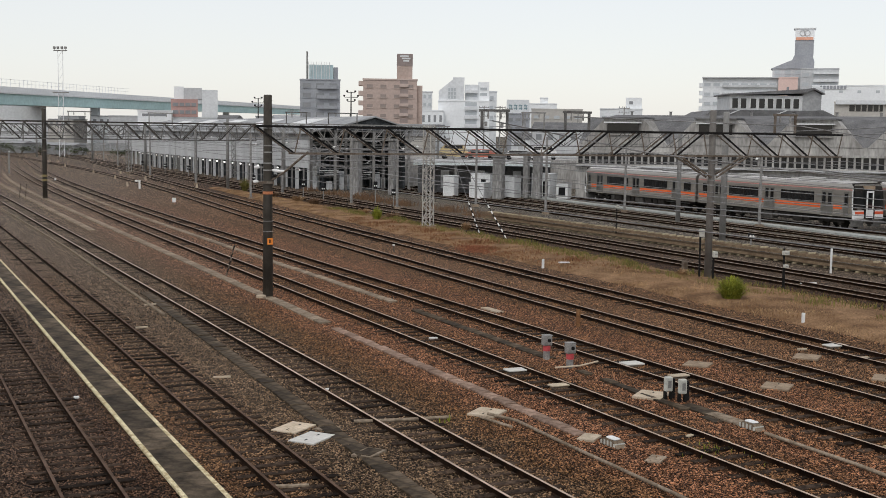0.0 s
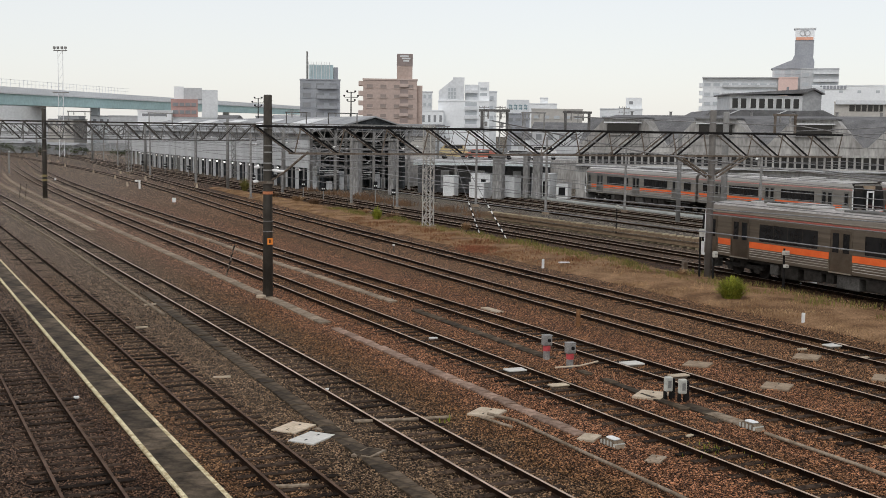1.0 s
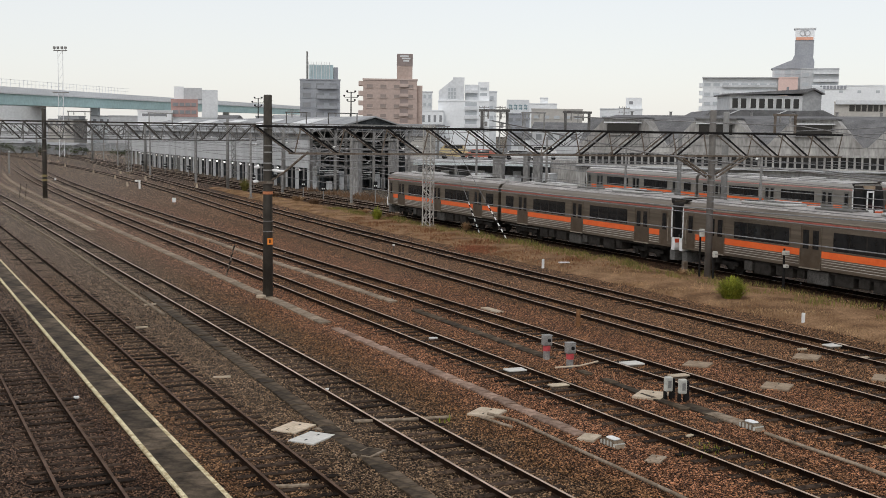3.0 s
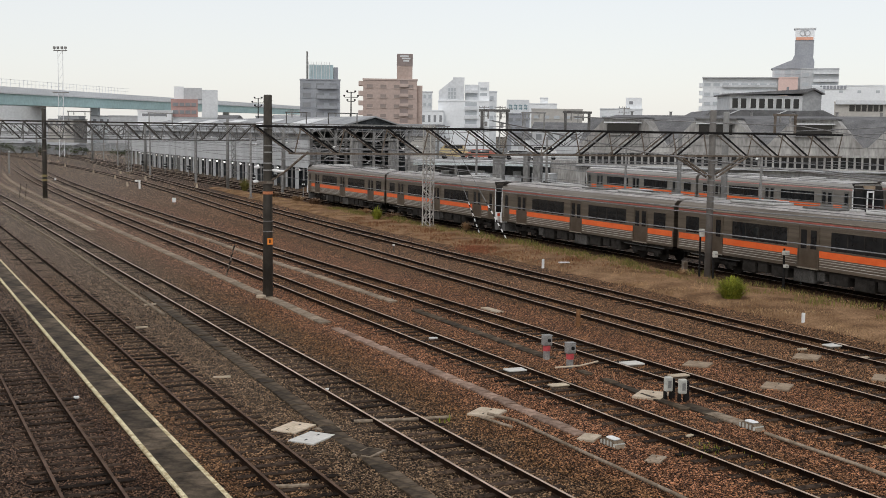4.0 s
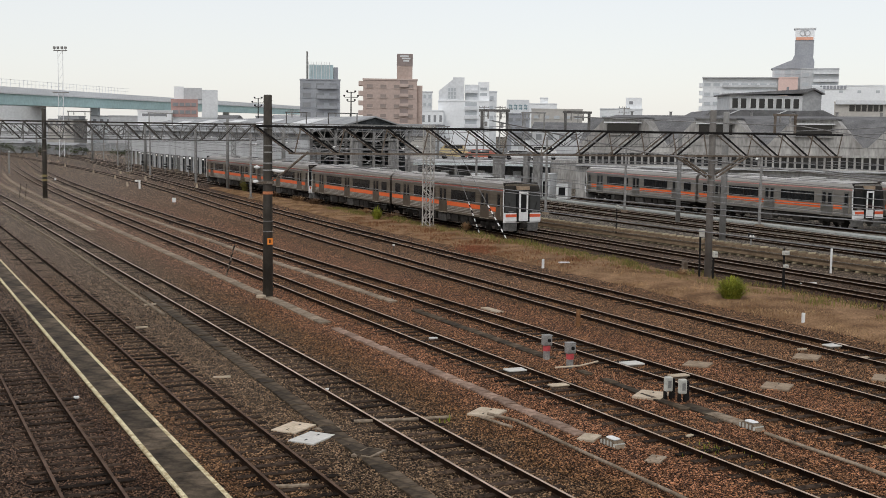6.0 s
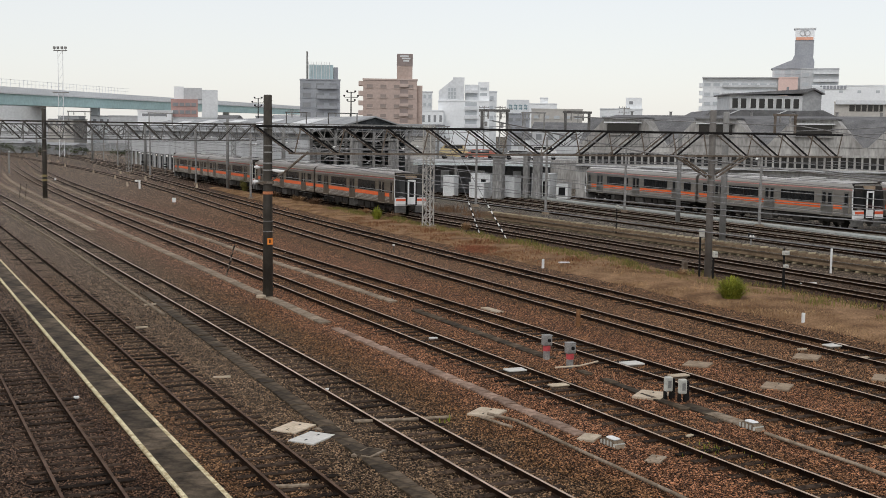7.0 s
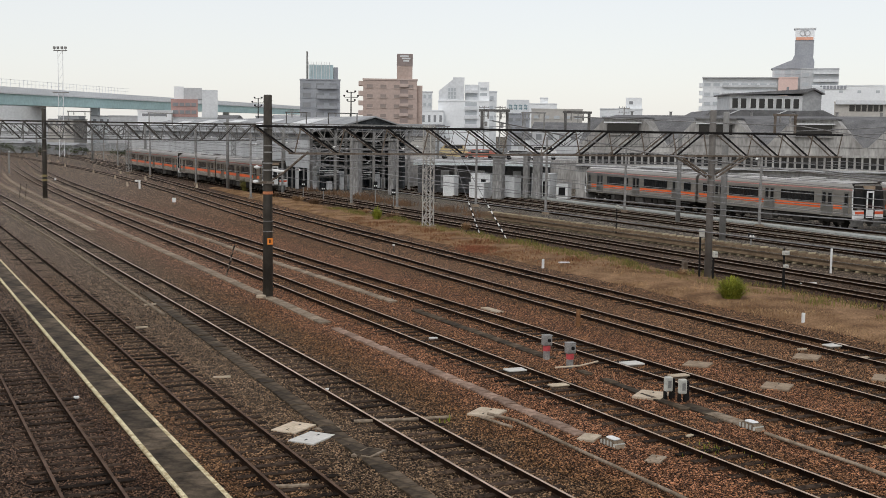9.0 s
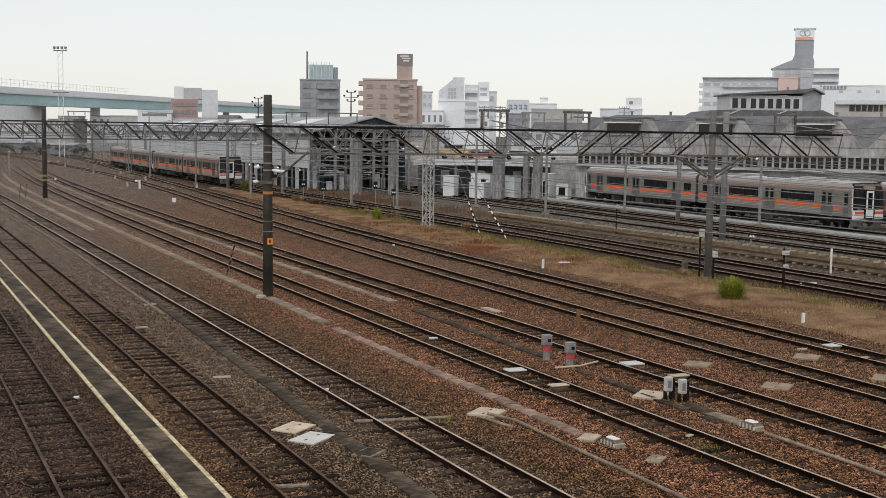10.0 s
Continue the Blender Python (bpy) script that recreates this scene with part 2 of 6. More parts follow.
def prism(bm, profile, x0, x1, axis="x", mi=0):
    """A closed profile drawn out along x or y (profile in the two other axes)."""
    def at(a, p):
        return (a, p[0], p[1]) if axis == "x" else (p[0], a, p[1])
    r = [bm.verts.new(at(x0, p)) for p in profile]
    q = [bm.verts.new(at(x1, p)) for p in profile]
    k = len(profile)
    fs = [bm.faces.new((r[i], r[(i + 1) % k], q[(i + 1) % k], q[i])) for i in range(k)]
    fs += [bm.faces.new(r[::-1]), bm.faces.new(q)]
    for f in fs:
        f.material_index = mi
    return bm


# ---- the lie of the yard: all tracks run the same way, x = a + b y + c y^2 ----
def line(a, b, c=0.0, far=0.0, start=110.0, stop=230.0):
    """far: a further bend that sets in at start; past stop the line runs on straight."""
    def bent(y):
        return a + b * y + c * y * y + far * max(0.0, y - start) ** 2

    def at(y):
        if y <= stop:
            return bent(y)
        return bent(stop) + (y - stop) * (b + 2 * c * stop + 2 * far * max(0.0, stop - start))
    return at


TRACKS = {
    "T1": line(4.05, -0.480),
    "T2": line(8.45, -0.4805),
    "T3": line(12.9, -0.4815),
    "T4": line(19.2, -0.4880, 0.00013, 0.00012, 90.0),
    "T5": line(23.83, -0.4872, 0.000072, 0.000241, 90.0),
    "T6": line(27.97, -0.48918, 0.000433, -0.000988, 120.0),
    "T7": line(31.74, -0.46892, 0.00027, -0.00034, 130.0),
    "T8": line(43.369, -0.43637, -0.000187, 0.000332, 130.0),
    "T9": line(47.2, -0.4398, -0.000180, 0.000332, 130.0),
    "T11": line(61.7, -0.4950, 0.0002),
    "T12": line(65.6, -0.4950, 0.0002),
    "T13": line(69.5, -0.4950, 0.0002),
}


def spot(at, y, side=0.0, z=0.0):
    """A point beside a track's centre line, side metres to its right."""
    s = (at(y + 0.05) - at(y - 0.05)) / 0.1
    k = 1 / math.sqrt(1 + s * s)
    return Vector((at(y) + side * k, y - side * s * k, z))


def heading(at, y):
    """Degrees by which a thing whose length is its x axis turns to lie along the track, pointing away."""
    s = (at(y + 0.05) - at(y - 0.05)) / 0.1
    return math.degrees(math.atan2(1, s))


def swept(bm, at, ys, profile, mats=None):
    """A profile of (side, z) points swept along a track."""
    rings = []
    for y in ys:
        rings.append([bm.verts.new(spot(at, y, s, z)) for s, z in profile])
    k = len(profile)
    for r, q in zip(rings[:-1], rings[1:]):
        for i in range(k):
            f = bm.faces.new((r[i], r[(i + 1) % k], q[(i + 1) % k], q[i]))
            if mats:
                f.material_index = mats[i]
    bm.faces.new(rings[0][::-1])
    bm.faces.new(rings[-1])
    return bm


def steps(y0, y1, first=3.0, grow=1.06):
    out, y, d = [y0], y0, first
    while y + d < y1:
        y += d
        out.append(y)
        d *= grow
    return out + [y1]


# ---- ground ----
def build_ground():
    bm = bmesh.new()
    xs = [-3000, -700, -200] + [-120 + 6 * i for i in range(34)] + [120, 300, 900, 3000]
    ys = [-60, 0, 10] + [14 + 3 * i for i in range(60)] + [220, 300, 500, 900, 1500, 3500]
    rows = []
    for y in ys:
        rows.append([bm.verts.new((x, y, (0.03 * noise.noise((x * 0.4, y * 0.4, 2)) if 12 < y < 180 and -120 < x < 80 else 0) - 0.024))
                     for x in xs])
    for r, q in zip(rows[:-1], rows[1:]):
        for i in range(len(xs) - 1):
            bm.faces.new((r[i], r[i + 1], q[i + 1], q[i]))
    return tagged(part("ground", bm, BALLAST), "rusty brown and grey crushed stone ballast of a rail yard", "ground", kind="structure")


build_ground()

# ---- tracks ----
RAIL_PROFILE = [(-0.062, 0.0), (0.062, 0.0), (0.062, 0.015), (0.012, 0.035), (0.012, 0.115), (0.034, 0.125), (0.034, 0.150),
                (0.022, 0.156), (-0.022, 0.156), (-0.034, 0.150), (-0.034, 0.125), (-0.012, 0.115), (-0.012, 0.035), (-0.062, 0.015)]
RAIL_SUNK = 0.035
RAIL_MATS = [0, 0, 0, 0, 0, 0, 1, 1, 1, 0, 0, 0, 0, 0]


def sleeper_mesh(name, mat, half=1.0, w=0.11, z0=-0.1, z1=0.002):
    bm = box(bmesh.new(), -w, w, -half, half, z0, z1, bevel=0.012)
    me = bpy.data.meshes.new(name)
    bm.to_mesh(me)
    bm.free()
    me.materials.append(mat)
    return me


SLEEPER_MESH = sleeper_mesh("sleeper", SLEEPER)


def build_track(at, y0, y1, near=0.0, head=RAIL_TOP, label="rusty railway track on brown ballast with dark sleepers"):
    """Two rails on sleepers; sleepers nearer than the given distance are pieces of their own."""
    track = tagged(empty("railway_track"), label, "railway track", "tracks of the yard", "structure")
    for side in (-0.567, 0.567):
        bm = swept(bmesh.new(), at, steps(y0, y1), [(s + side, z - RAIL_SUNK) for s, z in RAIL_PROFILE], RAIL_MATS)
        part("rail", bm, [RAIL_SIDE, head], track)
    y = y0 + 0.2
    verts, faces = [], []
    while y < min(y1, 175):
        p = spot(at, y)
        h = heading(at, y) + random.uniform(-1.5, 1.5)
        if y < near:
            s = new("sleeper", SLEEPER_MESH)
            s.matrix_basis = pose(p.x + random.uniform(-0.03, 0.03), p.y, random.uniform(-0.012, 0.012), 0, 0, h)
            s.parent = track
        else:
            m = pose(p.x, p.y, random.uniform(-0.05, -0.008), 0, 0, h)
            k = len(verts)
            verts += [m @ Vector(v) for v in ((-0.11, -1, 0.0), (0.11, -1, 0.0), (0.11, 1, 0.0), (-0.11, 1, 0.0),
                                              (-0.11, -1, -0.05), (0.11, -1, -0.05), (0.11, 1, -0.05), (-0.11, 1, -0.05))]
            faces += [[k + i for i in f] for f in ((0, 1, 2, 3), (0, 4, 5, 1), (1, 5, 6, 2), (2, 6, 7, 3), (3, 7, 4, 0))]
        y += 0.56
    if verts:
        tagged(raw("sleeper_run", verts, faces, SLEEPER, track), kind="stuff")
    return track


for key, near in (("T1", 46), ("T2", 46), ("T3", 46), ("T4", 44), ("T5", 44), ("T6", 40), ("T7", 40), ("T8", 0), ("T9", 0), ("T11", 0), ("T12", 0), ("T13", 0)):
    build_track(TRACKS[key], 12.0, 420.0, near, RAIL_RUST if key in ("T1", "T2") else RAIL_TOP)


# ---- trains: stainless diesel cars with an orange band ----
CAR = 20.6          # body length; cars follow each other every 21.0 m
# brown of the reflected ballast is put into this steel and the door steel
STAINLESS = material("brushed_stainless", (0.180, 0.152, 0.120), (0.262, 0.224, 0.182), scale=1.2, rough=0.34, metal=0.9, fine=30, fine_amount=0.12, stretch=(0.15, 1, 6))
CAR_ROOF = material("dusty_grey_roof", (0.25, 0.232, 0.216), (0.39, 0.365, 0.345), scale=0.7, rough=0.6, fine_amount=0.3)
BAND = material("orange_band", (0.76, 0.115, 0.020), (0.82, 0.15, 0.03), scale=2, rough=0.45, fine_amount=0.06)
GLASS = material("tinted_window_glass", (0.012, 0.013, 0.014), (0.022, 0.023, 0.024), scale=1.5, rough=0.06, fine_amount=0.1, spec=0.4)
SIGN_BEIGE = material("beige_sign_box", (0.30, 0.22, 0.15), (0.38, 0.29, 0.20), scale=2, rough=0.6)
UNDER = material("grimy_underframe", (0.018, 0.016, 0.014), (0.040, 0.036, 0.032), scale=3, rough=0.8)
DOOR_STEEL = material("dull_door_steel", (0.165, 0.135, 0.104), (0.215, 0.178, 0.142), scale=2, rough=0.3, metal=0.9, fine_amount=0.1)
CANT = material("dull_red_line", (0.30, 0.085, 0.065), (0.38, 0.115, 0.09), scale=3, rough=0.6)
FRONT_RED = material("red_orange_band", (0.66, 0.10, 0.04), (0.72, 0.13, 0.06), scale=2, rough=0.45, fine_amount=0.06)
# brighter than the body steel: sky glint on beads and gutters is painted in
BRIGHT_GLINT_STEEL = material("bright_glint_stainless", (0.46, 0.42, 0.36), (0.58, 0.53, 0.46), scale=2, rough=0.3, metal=0.8, fine_amount=0.1)
COOLER_GREY = material("pale_cooler_casing", (0.36, 0.355, 0.342), (0.48, 0.475, 0.46), scale=1.5, rough=0.6, fine_amount=0.15)
GEAR_GREY = material("grimy_gear_box", (0.05, 0.047, 0.043), (0.10, 0.095, 0.088), scale=2, rough=0.8)
SKIRT_GREY = material("grey_skirt", (0.10, 0.098, 0.093), (0.16, 0.157, 0.15), scale=2, rough=0.7)
HALF = 1.42
DOORS = (-7.1, 0.0, 7.1)


def wheelset(parent, x):
    bm = bmesh.new()
    for s in (-1, 1):
        tube(bm, [(x, s * 0.49, 0.43), (x, s * 0.50, 0.43), (x, s * 0.60, 0.43)], [0.46, 0.46, 0.43], 16)
    tube(bm, [(x, -0.5, 0.43), (x, 0.5, 0.43)], 0.08, 8)
    return part("wheelset", bm, UNDER, parent)


def build_car(steel, leaf_steel, roof_mat, line_mat, label):
    """A car along x, cab at +x, rail level at z = 0. Returns its Empty."""
    car = tagged(empty("train_car"), label,
                 "train car", "cars of the trains")
    L = CAR / 2
    front = L - 0.3
    shell = [(-HALF, 1.0), (-HALF, 3.25), (-HALF + 0.05, 3.42), (-HALF + 0.22, 3.56), (HALF - 0.22, 3.56),
             (HALF - 0.05, 3.42), (HALF, 3.25), (HALF, 1.0)]
    part("body", prism(bmesh.new(), shell, -L, front), steel, car)
    part("roof", prism(bmesh.new(), [(-1.22, 3.555), (-0.95, 3.66), (-0.4, 3.72), (0.4, 3.72), (0.95, 3.66), (1.22, 3.555)], -L + 0.1, L - 0.55), roof_mat, car)
    # roof coolers: long pale casings with dark louvred middles
    for x, k in ((-5.2, 1), (4.4, -1)):
        cooler = part("air_conditioner", box(bmesh.new(), x - 1.7, x + 1.7, -0.7, 0.7, 3.7, 3.85, bevel=0.05), COOLER_GREY, car, "pale grey roof air conditioner")
        part("casing_step", box(bmesh.new(), x + k * 0.6 - 0.9, x + k * 0.6 + 0.9, -0.55, 0.55, 3.851, 3.91, bevel=0.025), COOLER_GREY, cooler)
        for i in range(5):
            part("grille", boxes((x - k * 1.15 - 0.55 + i * 0.23, x - k * 1.15 - 0.41 + i * 0.23, -0.55, 0.55, 3.846, 3.866)), UNDER, cooler)
    part("exhaust_deck", box(bmesh.new(), -1.6, 0.9, -0.5, 0.5, 3.69, 3.8, bevel=0.03), SKIRT_GREY, car, "sooty low exhaust deck on the roof")
    for x in (-8.6, 1.5, 7.6):
        part("roof_vent", box(bmesh.new(), x - 0.25, x + 0.25, -0.25, 0.25, 3.7, 3.83, bevel=0.03), COOLER_GREY, car)

    def flank(sd, x0, x1, inn, out, z0, z1):
        """A box on one flank, from inn metres inside its face to out metres proud of it."""
        ya, yb = sd * (HALF - inn), sd * (HALF + out)
        return (x0, x1, min(ya, yb), max(ya, yb), z0, z1)

    for s in (-1, 1):
        edges = [-L + 0.12] + [v for d in DOORS for v in (d - 0.74, d + 0.74)] + [front - 1.16]
        for a, b in zip(edges[0::2], edges[1::2]):
            part("band", boxes(flank(s, a, b, 0.01, 0.008, 1.57, 1.88)), BAND, car, "orange painted band")
            # pressed beads below the band, tops turned to the sky, glint put into their steel
            for z in (1.16, 1.28, 1.40, 1.50):
                y0, y1 = s * (HALF - 0.01), s * (HALF + 0.022)
                part("bead", prism(bmesh.new(), [(y0, z - 0.012), (y1, z - 0.004), (y0, z + 0.03)], a + 0.03, b - 0.03), BRIGHT_GLINT_STEEL, car)
        part("gutter", boxes(flank(s, -L + 0.02, front, 0.02, 0.03, 3.22, 3.26)), BRIGHT_GLINT_STEEL, car)
        part("cantrail_line", boxes(flank(s, -L + 0.05, front - 0.05, 0.01, 0.012, 3.09, 3.17)), line_mat, car, "dull red line below the roof")
        part("upper_bead", boxes(flank(s, -L + 0.1, front - 0.3, 0.01, 0.014, 2.96, 2.985)), steel, car)
        for a, b in ((-L + 0.75, -L + 1.9), (-5.62, -1.48), (1.48, 5.62)):
            w = part("window", boxes(flank(s, a, b, 0.03, 0.006, 1.96, 2.80)), GLASS, car)
            for x0, x1, z0, z1 in ((a - 0.05, b + 0.05, 2.802, 2.85), (a - 0.05, b + 0.05, 1.91, 1.958), (a - 0.05, a, 1.96, 2.80), (b, b + 0.05, 1.96, 2.80)):
                part("frame_bar", boxes(flank(s, x0, x1, 0.02, 0.016, z0, z1)), steel, w)
            n_bars = max(0, round((b - a) / 1.05) - 1)
            for i in range(n_bars):
                x = a + (b - a) * (i + 1) / (n_bars + 1)
                part("mullion", boxes(flank(s, x - 0.03, x + 0.03, 0.02, 0.012, 1.965, 2.795)), UNDER, w)
        for d in DOORS:
            for x0 in (d - 0.655, d + 0.005):
                door = part("door_leaf", boxes(flank(s, x0, x0 + 0.65, 0.05, 0.004, 1.06, 2.95)), leaf_steel, car)
                part("door_window", boxes(flank(s, x0 + 0.13, x0 + 0.52, 0.03, 0.012, 1.92, 2.80)), GLASS, door)
                part("handhold", boxes(flank(s, x0 + (0.55 if x0 < d - 0.1 else 0.02), x0 + (0.63 if x0 < d - 0.1 else 0.10), 0.0, 0.02, 2.05, 2.12)), BRIGHT_GLINT_STEEL, door)
            for x0, x1, z0, z1 in ((d - 0.72, d - 0.66, 1.02, 3.0), (d + 0.66, d + 0.72, 1.02, 3.0), (d - 0.72, d + 0.72, 3.002, 3.04)):
                part("door_frame", boxes(flank(s, x0, x1, 0.03, 0.02, z0, z1)), steel, car)
            part("door_step", boxes(flank(s, d - 0.7, d + 0.7, 0.05, 0.05, 0.98, 1.03)), BRIGHT_GLINT_STEEL, car)
        leaf = part("crew_door", boxes(flank(s, front - 1.02, front - 0.42, 0.05, 0.01, 1.08, 2.98)), leaf_steel, car)
        part("crew_window", boxes(flank(s, front - 0.9, front - 0.52, 0.03, 0.016, 1.92, 2.82)), GLASS, leaf)
        part("crew_rail", boxes(flank(s, front - 0.36, front - 0.33, 0.0, 0.05, 1.3, 2.6)), BRIGHT_GLINT_STEEL, leaf)
    # underfloor gear
    part("underframe", boxes((-L + 0.3, L - 0.8, -1.25, 1.25, 0.84, 1.0)), UNDER, car)
    rng = random.Random(4)
    for x0, x1, z0 in ((-4.9, -3.9, 0.34), (-3.7, -3.0, 0.42), (-2.7, -1.5, 0.36), (-1.1, 0.3, 0.28), (0.5, 1.0, 0.45), (1.3, 2.5, 0.4), (2.9, 4.1, 0.3), (4.3, 4.9, 0.4)):
        for s in (-1, 1):
            part("equipment_box", box(bmesh.new(), x0, x1, s * 1.3 - (0.7 if s > 0 else 0), s * 1.3 + (0.7 if s < 0 else 0), z0, 0.9, bevel=0.03),
                 UNDER if rng.random() < 0.62 else GEAR_GREY, car)
    for s in (-1, 1):
        part("air_pipe", tube(bmesh.new(), [(-9.2, s * 1.22, 0.8), (-5.2, s * 1.22, 0.8)], 0.03, 6), SKIRT_GREY, car)
    for x in (-7.2, 7.2):
        bm = bmesh.new()
        for s in (-1, 1):
            box(bm, x - 1.5, x + 1.5, s * 0.98 - 0.08, s * 0.98 + 0.08, 0.45, 0.68, bevel=0.03)
            for w in (-1.05, 1.05):
                box(bm, x + w - 0.2, x + w + 0.2, s * 1.0 - 0.1, s * 1.0 + 0.1, 0.28, 0.6, bevel=0.04)
            tube(bm, [(x, s * 0.98, 0.55), (x, s * 0.98, 0.9)], 0.24, 10)
        bogie = part("bogie", bm, UNDER, car)
        for w in (-1.05, 1.05):
            wheelset(bogie, x + w)
    # cab: white lower front with a red-orange band, dark windscreens between white corner pillars, black gangway surround
    F = L
    cab_front = part("cab_front", prism(bmesh.new(), [(front - 0.02, 0.86), (F - 0.06, 0.86), (F, 1.0), (F - 0.02, 1.56), (front - 0.02, 1.56)], -HALF + 0.004, HALF - 0.004, "y"), WHITE_PAINT, car, "white painted cab front")
    for s in (-1, 1):
        ya, yb = sorted((s * 0.52, s * (HALF - 0.012)))
        part("front_band", boxes((F - 0.2, F + 0.006, min(s * 0.53, s * (HALF - 0.03)), max(s * 0.53, s * (HALF - 0.03)), 1.27, 1.47)), FRONT_RED, cab_front, "red-orange painted band")
        part("windscreen", prism(bmesh.new(), [(front, 1.565), (F - 0.03, 1.565), (F - 0.10, 3.06), (front, 3.06)], ya, yb, "y"), GLASS, cab_front)
        yc, yd = sorted((s * (HALF - 0.06), s * (HALF + 0.006)))
        part("pillar", prism(bmesh.new(), [(front - 0.06, 1.562), (front + 0.05, 1.562), (front + 0.02, 3.06), (front - 0.02, 3.28), (front - 0.07, 3.28)], yc, yd, "y"), WHITE_PAINT, cab_front)
        part("headlight", box(bmesh.new(), F - 0.06, F + 0.0, s * 0.95 - 0.2, s * 0.95 + 0.2, 1.6, 1.7, bevel=0.01), SKIRT_GREY, cab_front)
        yw = s * 0.9
        part("wiper", beam(bmesh.new(), (F - 0.02, yw, 1.68), (F - 0.05, yw + s * 0.25, 2.35), 0.025), BLACK, cab_front)
        part("skirt", prism(bmesh.new(), [(F - 0.6, 0.28), (F - 0.16, 0.28), (F - 0.1, 0.855), (F - 0.6, 0.855)], min(s * 0.42, s * 1.28), max(s * 0.42, s * 1.28), "y"), SKIRT_GREY, cab_front, "grey front skirt")
    part("gangway_surround", boxes((front, F + 0.03, -0.515, 0.515, 0.92, 3.18)), BLACK, cab_front)
    gangway = part("gangway_door", boxes((F + 0.031, F + 0.06, -0.36, 0.36, 0.98, 3.08)), WHITE_PAINT, cab_front)
    part("gangway_window", boxes((F + 0.05, F + 0.066, -0.22, 0.22, 1.62, 2.92)), GLASS, gangway)
    part("footplate", boxes((F + 0.031, F + 0.16, -0.36, 0.36, 0.9, 0.975)), UNDER, cab_front)
    part("brow", prism(bmesh.new(), [(front - 0.03, 3.065), (F - 0.1, 3.065), (F - 0.2, 3.36), (F - 0.42, 3.6), (front - 0.2, 3.68)], -HALF + 0.05, HALF - 0.05, "y"), UNDER, cab_front, "dark grey cab brow")
    part("destination_sign", boxes((F - 0.3, F + 0.02, -0.48, 0.48, 3.185, 3.42)), SIGN_BEIGE, cab_front)
    part("coupler", box(bmesh.new(), F - 0.2, F + 0.3, -0.18, 0.18, 0.5, 0.85, bevel=0.04), UNDER, cab_front)
    part("gangway_bellows", boxes((-L - 0.24, -L + 0.02, -0.55, 0.55, 1.05, 3.25)), BLACK, car)
    return car


T8 = TRACKS["T8"]


def arc_table(at, y0=-140.0, y1=420.0, n=2800):
    ys = np.linspace(y0, y1, n)
    xs = np.array([at(v) for v in ys])
    s = np.concatenate([[0], np.cumsum(np.hypot(np.diff(xs), np.diff(ys)))])
    return ys, s - np.interp(0, ys, s)


ARC_Y, ARC_S = arc_table(T8)


def car_pose(s, flip):
    """The pose of a car whose middle is s metres along the running track: both bogies on the rails."""
    a, b = (spot(T8, float(np.interp(s + o, ARC_S, ARC_Y))) for o in (-7.2, 7.2))
    mid = (a + b) / 2
    turn = math.degrees(math.atan2(b.y - a.y, b.x - a.x)) + (180 if flip else 0)
    return pose(mid.x, mid.y, 0.121, 0, 0, turn)


first_car = build_car(STAINLESS, DOOR_STEEL, CAR_ROOF, CANT, "stainless steel train car with orange band and dark windows")
train_cars = [first_car] + [copy_thing(first_car, pose(0, 0, 0)) for i in range(3)]
FLIPS = (False, True, False, True)      # two two-car sets, cabs at the ends of each


def tail_at(t):
    """Metres along the track to the tail of the train: about 21 m/s, easing a little on the way."""
    return -37.139 + 23.1943 * t - 0.3213 * t * t + 0.0053 * t ** 3


def motions():
    for k, car in enumerate(train_cars):
        rows = []
        for i in range(0, 41):
            t = i * 0.25
            rows.append((t, car_pose(tail_at(t) + 10.38 + 21.0 * (3 - k), FLIPS[k])))
        walk(car, rows)


# the standing train on its siding
standing = line(72.63, -0.4287)
# paler copies of the running cars' materials: light and haze put into the colours
LIT_STEEL = material("lit_grey_stainless", (0.33, 0.31, 0.28), (0.42, 0.395, 0.36), scale=1.2, rough=0.36, metal=0.85, fine=30, fine_amount=0.12, stretch=(0.15, 1, 6))
LIT_DOOR = material("lit_door_steel", (0.25, 0.24, 0.22), (0.31, 0.30, 0.28), scale=2, rough=0.35, metal=0.85, fine_amount=0.1)
LIT_ROOF = material("lit_pale_roof", (0.38, 0.37, 0.36), (0.50, 0.485, 0.47), scale=0.7, rough=0.65, fine_amount=0.25)
PINK_LINE = material("lit_red_line", (0.58, 0.27, 0.24), (0.66, 0.33, 0.30), scale=3, rough=0.6)
siding_car = build_car(LIT_STEEL, LIT_DOOR, LIT_ROOF, PINK_LINE, "pale grey stainless train car standing on a siding")
p = spot(standing, 101.66)
siding_car.matrix_basis = pose(p.x, p.y, 0.121, 0, 0, heading(standing, 101.66) + 180)
p = spot(standing, 120.97)
copy_thing(siding_car, pose(p.x, p.y, 0.121, 0, 0, heading(standing, 120.97)))
next_siding = line(77.3, -0.4287)
p = spot(next_siding, 87.0)
copy_thing(siding_car, pose(p.x, p.y, 0.121, 0, 0, heading(next_siding, 87.0)))


# ---- walkway, cable troughs and covers between the tracks ----
def strip(name, at, y0, y1, half, z0, z1, mat, parent=None, label=""):
    bm = swept(bmesh.new(), at, steps(y0, y1), [(-half, z0), (half, z0), (half, z1), (-half, z1)])
    return part(name, bm, mat, parent, label)


def joint_slab(name, length, half, z1, mat):
    bm = box(bmesh.new(), -length / 2, length / 2, -half, half, z1 - 0.12, z1, bevel=0.012)
    me = bpy.data.meshes.new(name)
    bm.to_mesh(me)
    bm.free()
    me.materials.append(mat)
    return me


